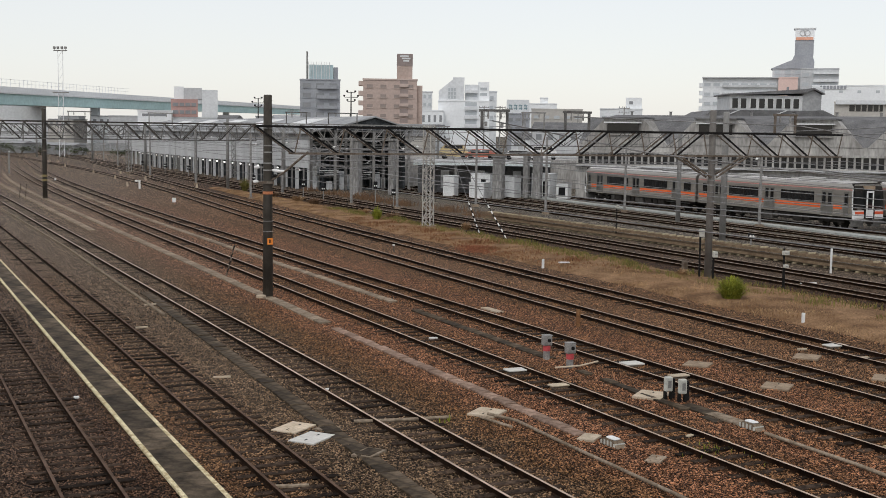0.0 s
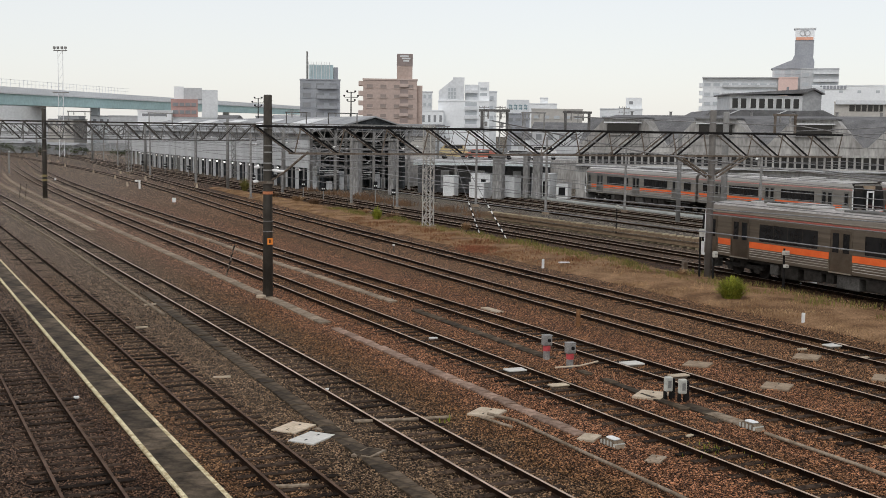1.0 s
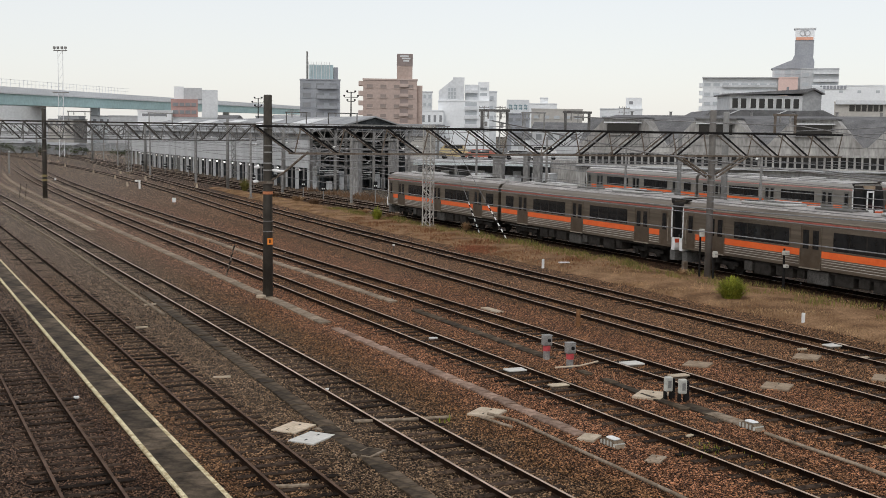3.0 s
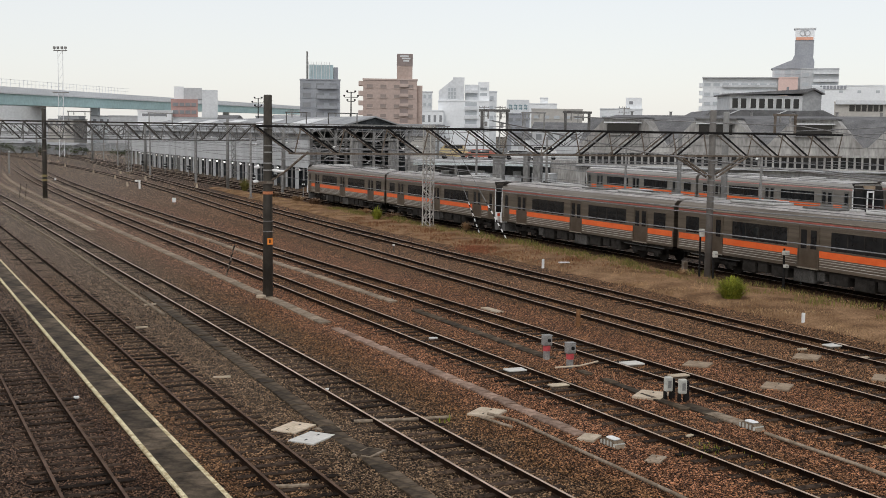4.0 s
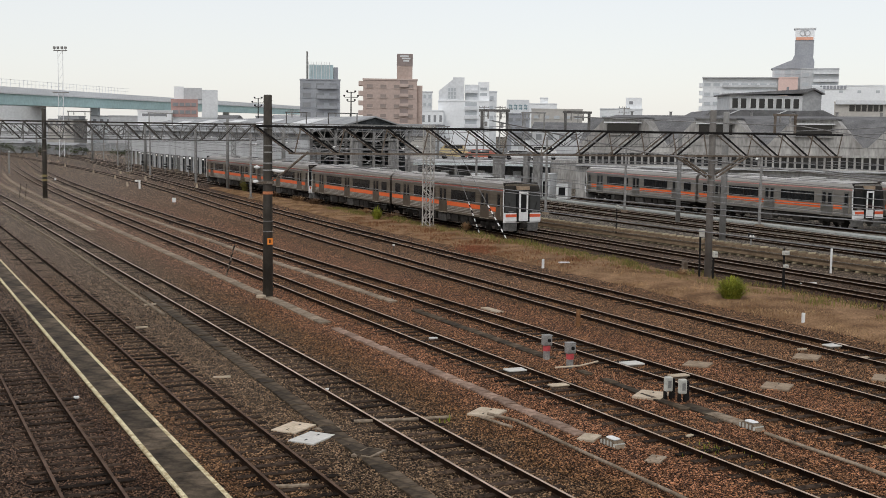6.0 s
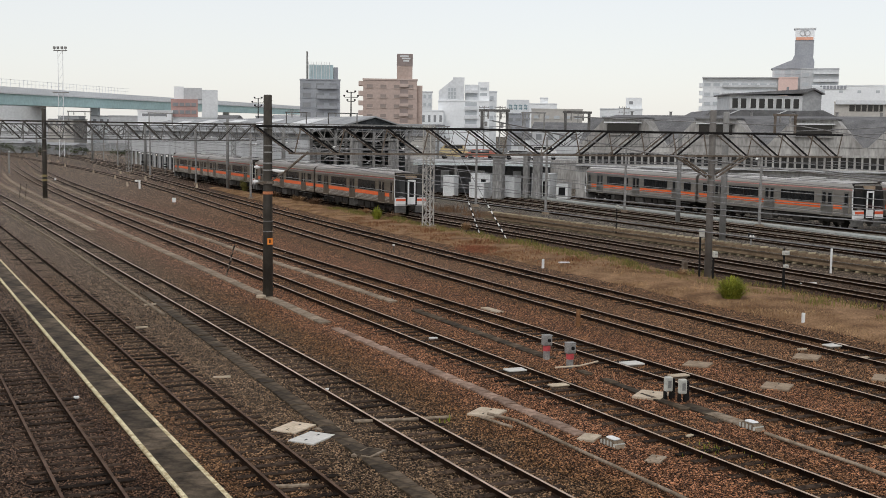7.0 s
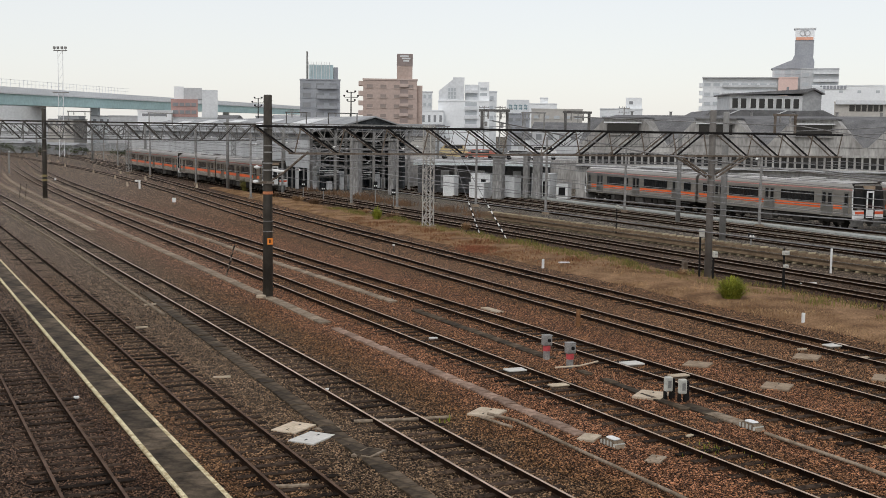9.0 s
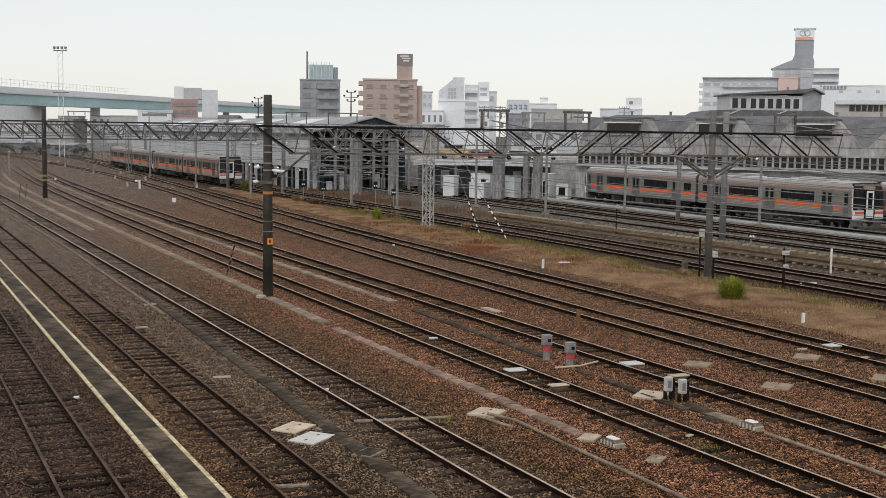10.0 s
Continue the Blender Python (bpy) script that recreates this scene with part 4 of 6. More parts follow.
def lattice_mast(x, y, h, w, mat, rz=-25, label="grey steel lattice mast in the dry grass"):
    ob = tagged(empty("lattice_mast", x, y, 0, rz), label, "mast", "lattice masts")
    for i in (-1, 1):
        for j in (-1, 1):
            part("leg", beam(bmesh.new(), (i * w / 2, j * w / 2, -0.1), (i * w / 2, j * w / 2, h), 0.075), mat, ob)
    n = int(h / (w * 0.95))
    for k in range(n):
        z0, z1 = h * k / n, h * (k + 1) / n
        e = 1 if k % 2 else -1
        for j in (-1, 1):
            part("brace", beam(bmesh.new(), (-e * w / 2, j * w / 2, z0), (e * w / 2, j * w / 2, z1), 0.05), mat, ob)
            part("brace", beam(bmesh.new(), (j * w / 2, -e * w / 2, z0), (j * w / 2, e * w / 2, z1), 0.05), mat, ob)
    for i in (-1, 1):
        for j in (-1, 1):
            part("footing", box(bmesh.new(), i * w / 2 - 0.2, i * w / 2 + 0.2, j * w / 2 - 0.2, j * w / 2 + 0.2, -0.1, 0.2, bevel=0.03), CONCRETE, ob)
    return ob


MAST_STEEL = material("pale_weathered_mast_steel", (0.34, 0.325, 0.295), (0.47, 0.455, 0.42), scale=3, rough=0.65, fine_amount=0.25)
lattice_mast(-1.18, 90.2, 7.8, 0.62, MAST_STEEL)
# portals further down the yard
DIR = (0.905, 0.425)
FAR_PORTAL = material("dark_weathered_portal_steel", (0.035, 0.033, 0.030), (0.085, 0.075, 0.066), scale=2.5, rough=0.7)
far_steel = "grey steel lattice portal beam over the far tracks"
portal(-40.6, 120.8, *DIR, ((-16, 14, 15, True), (14, 22, 4, False)), 6.1, 7.85, FAR_PORTAL, PORTAL_STEEL, far_steel, 0.8, 0.155)
portal(-1.2, 90.2, *DIR, ((0, 12, 6, True), (12, 24, 6, False)), 6.3, 7.5, PORTAL_STEEL, PORTAL_STEEL, far_steel, 0.6, 0.08)
portal(-28.0, 150.0, *DIR, ((-8, 10, 9, True), (10, 30, 10, False)), 6.1, 7.7, PORTAL_STEEL, PORTAL_STEEL, far_steel, 0.8, 0.09)
portal(-57.0, 190.0, *DIR, ((-20, 12, 14, True), (12, 44, 14, False)), 6.0, 7.8, PORTAL_STEEL, PORTAL_STEEL, far_steel, 0.8, 0.1)
portal(-80.0, 245.0, *DIR, ((-22, 12, 12, True), (12, 50, 14, False)), 6.0, 7.9, PORTAL_STEEL, PORTAL_STEEL, far_steel, 0.9, 0.12)
portal(-24.0, 130.0, *DIR, ((0, 13, 9, True), (13, 27, 9, False)), 6.45, 8.0, STEEL, STEEL, far_steel, 0.7, 0.13)
for x, y, w in ((-16.6, 133.5, 2.3), (-11.6, 135.8, 3.4)):
    horn_frame(Vector((x, y, 0)), 8.0, w, 1.3, PORTAL_STEEL)
for x, y, h in ((-26.4, 145, 8.6), (-35.3, 169, 7.6), (-20.2, 150.0, 7.9), (19.8, 100.1, 7.6), (-0.9, 162.7, 7.8), (-39, 198.5, 8), (-17.2, 208.7, 8), (-60, 254, 8), (-46.0, 260.8, 8)):
    mast_pole = pole(x, y, h, 0.2, 0.17, GREY_POLE, "pale grey concrete pole among the far tracks")
for x, y in ((-47.5, 212), (-52, 196), (-31, 176)):
    lattice_mast(x, y, 7.6, 0.6, STEEL, label="grey steel lattice mast among the far tracks")
for x, y, w in ((7.0, 94.1, 1.9), (-30.0, 126.0, 2.4), (-37.5, 122.5, 2.2)):
    horn_frame(Vector((x, y, 0)), 7.6, w, 1.3, STEEL)


# ---- wires over the tracks ----
def wire(pts, r=0.014, label="overhead wire strung along the tracks"):
    return tagged(part("overhead_wire", tube(bmesh.new(), pts, r, 5, cap=False), WIRE), label, "overhead wire", "overhead wires")


def strung(at, side, z, y0, y1, sag, r=0.014, span=42.0):
    pts, y, base = [], y0, y0
    while y <= y1:
        k = ((y - base) % span) / span
        p = spot(at, y, side, z - sag * 4 * k * (1 - k))
        pts.append(p)
        y += span / 8
    return wire(pts, r)


for key in ("T4", "T5", "T6", "T7"):
    strung(TRACKS[key], 0.0, 5.05, 12, 270, 0.05, 0.013)
    strung(TRACKS[key], 0.0, 5.95, 12, 270, 0.45, 0.014)
for key in ("T8", "T9", "T11"):
    strung(TRACKS[key], 0.0, 5.15, 18, 270, 0.04, 0.012)
    strung(TRACKS[key], 0.0, 6.05, 18, 270, 0.55, 0.014)
for side, z in ((-2.6, 5.9), (2.4, 5.6), (9.0, 7.9), (9.9, 7.6)):
    strung(TRACKS["T8"], side, z, 18, 230, 0.5, 0.026)
wire([(2.22, 56.0, 7.80), (9.79, 58.0, 6.39), (19.35, 52.0, 5.34)], 0.03, "thick feeder wire sloping down from the portal frame")
wire([(6.22, 57.5, 8.06), (16.73, 56.0, 7.74), (20.82, 54.0, 7.02)], 0.024, "feeder wire leading off from the portal frame")
wire([(-7.3, 51.3, 5.5), (4, 75, 5.3), (-1.2, 90, 5.6)], 0.012)
wire([(-1.4, 90, 5.55), (-10, 92, 5.6), (-19.5, 96, 5.55)], 0.02)


# ---- slim poles, cantilevers and cross-arms among the far tracks ----
def catenary_pole(x, y, h, arm, label="slim grey pole with insulated cantilever arm"):
    ob = tagged(empty("catenary_pole", x, y, 0, 25), label, "catenary pole", "catenary poles")
    part("shaft", tube(bmesh.new(), [(0, 0, -0.2), (0, 0, h)], [0.13, 0.1], 10), STEEL, ob)
    part("arm", tube(bmesh.new(), [(0, 0, h - 1.2), (arm, 0, h - 0.9)], 0.035, 6), STEEL, ob)
    part("stay", tube(bmesh.new(), [(0, 0, h - 0.2), (arm * 0.9, 0, h - 0.92)], 0.02, 5), STEEL, ob)
    for k in (0.25, 0.92):
        part("insulator", tube(bmesh.new(), [(arm * k - 0.12, 0, h - 1.2 + 0.3 * k), (arm * k, 0, h - 1.18 + 0.3 * k), (arm * k + 0.12, 0, h - 1.16 + 0.3 * k)], [0.05, 0.11, 0.05], 8), WHITE_PAINT, ob)
    part("foot", boxes((-0.25, 0.25, -0.25, 0.25, -0.1, 0.2)), CONCRETE, ob)


for x, y, h, arm in ((-20.5, 126, 6.9, 2.2), (-9.2, 118, 6.6, -2.0), (-4.4, 112, 6.8, 2.2), (3.2, 118, 6.6, 2.0), (9.3, 108, 7.0, -2.2), (17.1, 112, 6.4, 2.2),
                     (25.6, 96, 6.6, -2.0), (-33, 158, 7.2, 2.3), (-45, 182, 7.2, 2.4), (-28, 170, 7.0, -2.2), (-62, 226, 7.4, 2.4), (-75, 262, 7.4, 2.4), (-18.5, 136, 7.0, 2.0)):
    catenary_pole(x, y, h, arm)


def dwarf_signal(x, y, h):
    ob = tagged(empty("dwarf_signal", x, y, 0, 10), "small white dwarf signal with dark lens hoods on a post", "dwarf signal", "dwarf signals")
    part("post", tube(bmesh.new(), [(0, 0, -0.1), (0, 0, h * 0.62)], 0.05, 8), STEEL, ob)
    head = part("head", box(bmesh.new(), -0.2, 0.2, -0.12, 0.12, h * 0.62, h, bevel=0.04), BLACK, ob)
    for s in (-0.1, 0.1):
        part("lens", tube(bmesh.new(), [(s, -0.12, h * 0.8), (s, -0.17, h * 0.8)], 0.075, 10), WHITE_PAINT, head)


for x, y, h in ((-7.0, 121.5, 2.2), (-5.0, 118.0, 1.6), (-15.4, 130.0, 1.8), (-24.0, 150.0, 1.6), (-12.9, 127.0, 1.4), (-52, 205, 1.7), (-46, 196, 1.6), (-40, 186, 1.6), (20.3, 78.0, 0.9)):
    dwarf_signal(x, y, h)
for x0, y0, x1, y1, z in ((-19.0, 127, -1.5, 134.5, 5.4), (-10.5, 112, 6.0, 119.5, 5.6), (-27, 150, -10, 158, 5.5), (2.0, 100, 19.0, 107.5, 5.7), (-46, 182, -24, 192, 5.6)):
    wire([(x0, y0, z), ((x0 + x1) / 2, (y0 + y1) / 2, z - 0.15), (x1, y1, z)], 0.035, "insulated cross-span wire over the tracks")
portal(-100.0, 292.0, *DIR, ((-24, 12, 12, True), (12, 60, 16, False)), 6.0, 8.0, PORTAL_STEEL, PORTAL_STEEL, far_steel, 0.9, 0.14)
portal(-122.0, 345.0, *DIR, ((-24, 12, 12, True), (12, 60, 16, False)), 6.0, 8.2, PORTAL_STEEL, PORTAL_STEEL, far_steel, 0.9, 0.16)
for x, y in ((-100, 292), (-70, 306), (-45.7, 317.5), (-122, 345), (-90, 360), (-67.7, 370.5), (-78.7, 266.1), (-50.3, 200.2), (-20.2, 134.2)):
    pole(x, y, 8.2, 0.24, 0.2, GREY_POLE, "pale grey concrete pole among the far tracks")


# ---- small pale scraps lying about ----
def scrap(x, y, w, d, rz, mat, label="small pale scrap lying on the ballast"):
    return tagged(part("scrap", box(bmesh.new(), -w / 2, w / 2, -d / 2, d / 2, -0.03, 0.03, bevel=0.008), mat), label, "scrap", "scraps on the ballast")


for x, y, w, d, rz, mat in ((-9.75, 31.2, 0.14, 0.08, 20, WHITE_PAINT), (-10.9, 42.6, 0.45, 0.09, 25, PALE_PLATE), (-0.3, 41.2, 0.3, 0.12, 30, WHITE_PAINT), 
                            (-3.2, 32.6, 0.16, 0.07, 60, WHITE_PAINT), (-6.4, 34.1, 0.5, 0.07, 15, PALE_PLATE), 
                            (-12.0, 48.3, 0.5, 0.1, 25, PALE_PLATE), (6.0, 28.0, 0.2, 0.1, 40, PALE_PLATE), (6.7, 27.4, 0.26, 0.1, 15, YELLOW_LINE),
                            (-3.0, 23.5, 0.7, 0.1, 10, CONCRETE), (10.6, 27.3, 0.5, 0.05, 20, YELLOW_LINE), (12.3, 40.0, 0.35, 0.12, 20, PALE_PLATE),
                            (15.1, 38.3, 0.8, 0.08, 30, WHITE_PAINT), (13.9, 38.6, 0.4, 0.14, 20, PALE_PLATE), (-9.2, 70.2, 0.4, 0.15, 25, PALE_PLATE), (18.2, 58.6, 0.9, 0.12, 15, WHITE_PAINT)):
    s = scrap(x, y, w, d, rz, mat)
    s.matrix_basis = pose(x, y, 0.012, 0, 0, rz)
s = scrap(6.65, 64.78, 0.6, 0.25, 15, WHITE_PAINT, "white sheet of litter lying on the dry grass")
s.matrix_basis = pose(6.65, 64.78, 0.22, 0, 0, 15)


# ---- dry grass strip, weeds and loose stones ----
SOIL = material("brown_soil_dry_grass", (0.125, 0.070, 0.036), (0.28, 0.172, 0.095), scale=0.5, rough=0.95, fine=14, fine_amount=0.5, bump=0.6, bump_scale=9)
OLIVE_GRASS = material("olive_grass", (0.12, 0.12, 0.035), (0.23, 0.20, 0.065), scale=2.0, rough=0.9, fine=12, fine_amount=0.4)
DRY_GRASS = material("dry_grass", (0.215, 0.125, 0.064), (0.45, 0.305, 0.172), scale=0.7, rough=0.9, fine=5, fine_amount=0.4)
GREEN_GRASS = material("yellow_green_grass", (0.13, 0.17, 0.025), (0.33, 0.33, 0.05), scale=3.0, rough=0.8, fine=12, fine_amount=0.4)
RED_WEED = material("reddish_weeds", (0.17, 0.075, 0.038), (0.25, 0.125, 0.065), scale=2.0, rough=0.9, fine=8, fine_amount=0.4)
BROWN_WEED = material("withered_brown_weeds", (0.135, 0.080, 0.048), (0.23, 0.145, 0.088), scale=1.2, rough=0.9, fine=6, fine_amount=0.4)
RED_PATCH = material("rust_red_weeds", (0.22, 0.085, 0.05), (0.31, 0.135, 0.075), scale=2.0, rough=0.9, fine=8, fine_amount=0.4)
T7L, T8L = TRACKS["T7"], TRACKS["T8"]


def strip_point(y, k):
    a, b = spot(T7L, y, 2.3), spot(T8L, y, -2.0)
    return a.lerp(b, k)


def build_verge():
    bm = bmesh.new()
    rows = []
    ys = [24 + 1.6 * i for i in range(78)]
    for y in ys:
        row = []
        for j in range(9):
            k = j / 8
            p = strip_point(y, k)
            h = 0.16 * math.sin(math.pi * k) + 0.07 * noise.noise((p.x * 0.5, p.y * 0.5, 3)) + (0.02 if 0 < j < 8 else -0.12)
            e = 0.5 * noise.noise((p.x * 0.35, p.y * 0.35, 9)) if j in (0, 8) else 0
            row.append(bm.verts.new((p.x + e, p.y, h)))
        rows.append(row)
    for r, q in zip(rows[:-1], rows[1:]):
        for j in range(8):
            f = bm.faces.new((r[j], r[j + 1], q[j + 1], q[j]))
            f.smooth = True
    return tagged(part("verge", bm, SOIL), "strip of brown soil and dry grass between tracks", "verge", kind="structure")


build_verge()


def blades(name, spots, mat, label, rng, length=(0.12, 0.4), width=0.02, lean=0.5):
    """Many bent blades in one mesh; spots: (x, y, z, size)."""
    verts, faces = [], []
    for x, y, z, size in spots:
        h = rng.uniform(*length) * size
        a = rng.uniform(0, 2 * math.pi)
        b = rng.uniform(0, 2 * math.pi)
        l = rng.uniform(0.1, lean) * h
        w = width * rng.uniform(0.6, 1.4) * max(0.7, size)
        c, s = math.cos(a) * w, math.sin(a) * w
        dx, dy = math.cos(b) * l, math.sin(b) * l
        k = len(verts)
        verts += [(x - c, y - s, z - 0.03), (x + c, y + s, z - 0.03), (x + c * 0.8 + dx * 0.4, y + s * 0.8 + dy * 0.4, z + h * 0.6),
                  (x - c * 0.8 + dx * 0.4, y - s * 0.8 + dy * 0.4, z + h * 0.6), (x + dx, y + dy, z + h)]
        faces += [(k, k + 1, k + 2, k + 3), (k + 3, k + 2, k + 4)]
    return raw(name, verts, faces, mat)


def verge_spots(n, rng, y0, y1, k0=0.02, k1=0.98, clump=0.0):
    out = []
    while len(out) < n:
        y, k = rng.uniform(y0, y1), rng.uniform(k0, k1)
        p = strip_point(y, k)
        v = noise.noise((p.x * 0.45, p.y * 0.45, 5))
        if v < clump - rng.random() * 0.5:
            continue
        out.append((p.x, p.y, 0.16 * math.sin(math.pi * k) + 0.02, 0.8 + v))
    return out


rng = random.Random(11)
tagged(blades("dry_grass", verge_spots(44000, rng, 26, 140, clump=0.05), DRY_GRASS, "", rng, (0.03, 0.12), 0.011, 1.5),
       "dry straw-coloured grass on the strip between tracks", "grass", kind="stuff")
tagged(blades("red_weeds", verge_spots(2600, rng, 62, 98, 0.05, 0.55, clump=0.15), RED_WEED, "", rng, (0.06, 0.22), 0.02),
       "reddish low weeds among the dry grass", "weeds", kind="stuff")
tagged(blades("red_weeds", [(2.1 + rng.gauss(0, 0.6), 73.6 + rng.gauss(0, 1.5), 0.1, 0.8) for i in range(1500)], RED_PATCH, "", rng, (0.03, 0.12), 0.03, 1.2),
       "patch of rust-red creeping weeds in the dry grass", "weeds", kind="stuff")
tagged(blades("green_grass", verge_spots(5500, rng, 40, 110, 0.5, 0.98, clump=0.25), OLIVE_GRASS, "", rng, (0.08, 0.3), 0.016),
       "yellow-green grass along the edge of the strip", "grass", kind="stuff")


def tussock(x, y, r, h, n, mat, label, seed):
    """A loose dome of arching blades that lean outwards from the middle."""
    g = random.Random(seed)
    verts, faces = [], []
    for i in range(n):
        a, q = g.uniform(0, 6.283), math.sqrt(g.random())
        tall = h * g.uniform(0.45, 1.0) * (1.05 - 0.45 * q * q)
        out = r * (0.25 + 0.75 * q) * g.uniform(0.7, 1.1)
        b = a + g.uniform(-0.5, 0.5)
        c, s, w = math.cos(b), math.sin(b), g.uniform(0.008, 0.018)
        foot = Vector((x + 0.35 * r * q * math.cos(a), y + 0.35 * r * q * math.sin(a), 0.02))
        k = len(verts)
        for f, up, ww in ((0.0, 0.0, 1.0), (0.3, 0.55, 1.1), (0.7, 0.92, 0.8)):
            p = foot + Vector((c * out * f * 0.8, s * out * f * 0.8, tall * up))
            verts += [p + Vector((-s * w * ww, c * w * ww, 0)), p - Vector((-s * w * ww, c * w * ww, 0))]
        verts.append(foot + Vector((c * out * 0.85, s * out * 0.85, tall * g.uniform(0.82, 1.0))))
        faces += [(k, k + 1, k + 3, k + 2), (k + 2, k + 3, k + 5, k + 4), (k + 4, k + 5, k + 6)]
    return tagged(raw("tussock", verts, faces, mat), label, "grass tussock", "green tussocks")


tussock(12.75, 51.9, 0.85, 1.2, 900, GREEN_GRASS, "bright yellow-green grass tussock on the dry strip", 3)
tussock(-5.4, 96.1, 0.6, 1.35, 300, GREEN_GRASS, "green grass tussock at the edge of the strip", 4)
tussock(-23.8, 142.0, 0.9, 1.7, 240, OLIVE_GRASS, "green weeds at the foot of a far pole", 5)
tussock(12.3, 60.6, 0.5, 0.5, 120, DRY_GRASS, "dry straw tussock beside the grey pole", 6)
for i, (x, y, r, h) in enumerate(((-18.5, 128.5, 1.2, 0.8), (-15.0, 122, 1.1, 0.7), (-12.9, 118, 1.2, 0.7), (-7.0, 104.5, 1.1, 0.6), (-4.3, 99.5, 1.0, 0.6), (1.7, 88.2, 0.5, 0.7))):
    tussock(x, y, r, h, 260, BROWN_WEED if i % 2 == 0 else DRY_GRASS, "dry brown weeds along the running track", 20 + i)
# tall rusty weeds between the running tracks and the depot
weed = random.Random(77)
spots = []
for i in range(3400):
    y = weed.uniform(92, 146)
    p = spot(TRACKS["T9"], y, 2.4 + abs(weed.gauss(0, 1.1)))
    v = noise.noise((p.x * 0.3, p.y * 0.3, 12))
    if v > -0.12:
        spots.append((p.x, p.y, 0.0, 0.9 + 1.1 * v))
tagged(blades("tall_weeds", spots, BROWN_WEED, "", weed, (0.15, 0.65), 0.02, 0.9), "tall rust-brown dry weeds before the depot", "weeds", kind="stuff")
tagged(blades("small_weeds", [(0.1 + rng.gauss(0, .12), 29.2 + rng.gauss(0, .12), 0.0, 1) for i in range(10)] + [(6.2 + rng.gauss(0, .5), 26.8 + rng.gauss(0, .4), 0, .6) for i in range(60)],
              GREEN_GRASS, "", rng, (0.05, 0.14), 0.014), "small green weeds in the ballast", "weeds", kind="stuff")


def loose_stones(n, y0, y1, seed):
    """Crushed stones lying on the ballast, as small irregular lumps in one mesh."""
    g = np.random.default_rng(seed)
    y = y0 + (y1 - y0) * g.random(n) ** 1.6
    x = (g.random(n) - 0.5) * 2 * (0.40 * y + 1.5)
    r = 0.013 + 0.022 * g.random(n) ** 2
    base = np.array([(1, 0, 0), (-0.9, 0.2, 0.1), (0.1, 1, 0), (-0.1, -1, 0.1), (0.1, 0.1, 0.85), (0, 0, -0.6)])
    v = base[None] * r[:, None, None] * (0.65 + 0.7 * g.random((n, 6, 3)))
    a = g.random(n) * 6.283
    c, s = np.cos(a)[:, None], np.sin(a)[:, None]
    vx, vy = v[:, :, 0] * c - v[:, :, 1] * s, v[:, :, 0] * s + v[:, :, 1] * c
    pts = np.stack([vx + x[:, None], vy + y[:, None], v[:, :, 2] - 0.02 + r[:, None] * 0.35], 2).reshape(-1, 3)
    tri = np.array([(0, 2, 4), (2, 1, 4), (1, 3, 4), (3, 0, 4), (2, 0, 5), (1, 2, 5), (3, 1, 5), (0, 3, 5)])
    fs = (tri[None] + (np.arange(n) * 6)[:, None, None]).reshape(-1, 3)
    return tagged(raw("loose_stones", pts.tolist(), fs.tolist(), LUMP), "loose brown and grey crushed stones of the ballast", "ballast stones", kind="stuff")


loose_stones(150000, 16, 58, 5)


# ---- beyond the running track: stacked rails, platform, huts ----
STACK_RUST = material("dusty_rust_rail", (0.13, 0.090, 0.058), (0.22, 0.16, 0.105), scale=2, rough=0.85, fine=18, fine_amount=0.4)


def build_rail_stack():
    at = line(56.2, -0.5200)
    ob = tagged(empty("rail_stack"), "long stack of rusty rails on pale timber spacers", "rail stack")
    for tier in range(2):
        for s in (-0.45, -0.15, 0.15, 0.45):
            bm = swept(bmesh.new(), at, steps(50, 101), [(s - 0.07, 0.12 + tier * 0.34), (s + 0.07, 0.12 + tier * 0.34), (s + 0.05, 0.28 + tier * 0.34), (s - 0.05, 0.28 + tier * 0.34)])
            part("rail", bm, STACK_RUST, ob)
    meshes = []
    for half in (0.66, 0.24):
        bm = box(bmesh.new(), -0.06, 0.06, -half, half, 0, 0.10, bevel=0.01)
        me = bpy.data.meshes.new("spacer")
        bm.to_mesh(me)
        bm.free()
        me.materials.append(PALE_SLEEPER)
        meshes.append(me)
    y = 50.0
    while y < 101:
        p = spot(at, y)
        for z, me in zip((-0.01, 0.60), meshes):
            s = new("spacer", me)
            s.matrix_basis = pose(p.x, p.y, z, 0, 0, heading(at, y) + random.uniform(-4, 4))
            s.parent = ob
        y += 0.7


build_rail_stack()
PLATFORM_TOP = material("pale_platform", (0.30, 0.32, 0.30), (0.42, 0.43, 0.41), scale=0.6, rough=0.85)
walkstrip = swept(bmesh.new(), standing, steps(80, 160), [(-4.3, -0.05), (-3.0, -0.05), (-3.0, 0.12), (-4.3, 0.12)])
tagged(part("service_path", walkstrip, PLATFORM_TOP), "pale green-grey concrete path along the standing train", "path", kind="structure")
for key_at in (standing,):
    build_track(key_at, 70.0, 190.0, 0)

HUT_WHITE = material("white_hut", (0.62, 0.63, 0.625), (0.74, 0.75, 0.745), scale=0.8, rough=0.7, fine_amount=0.12)
# near-black wall colour: the shed's inner shade is put into it
SHADED_WALL = material("shaded_shed_interior", (0.040, 0.046, 0.050), (0.075, 0.082, 0.086), scale=0.7, rough=0.9)
PALE_SHEET = material("pale_ribbed_sheet", (0.50, 0.51, 0.515), (0.62, 0.63, 0.635), scale=0.25, rough=0.7, fine=6, fine_amount=0.12, stretch=(1, 1, 0.2))
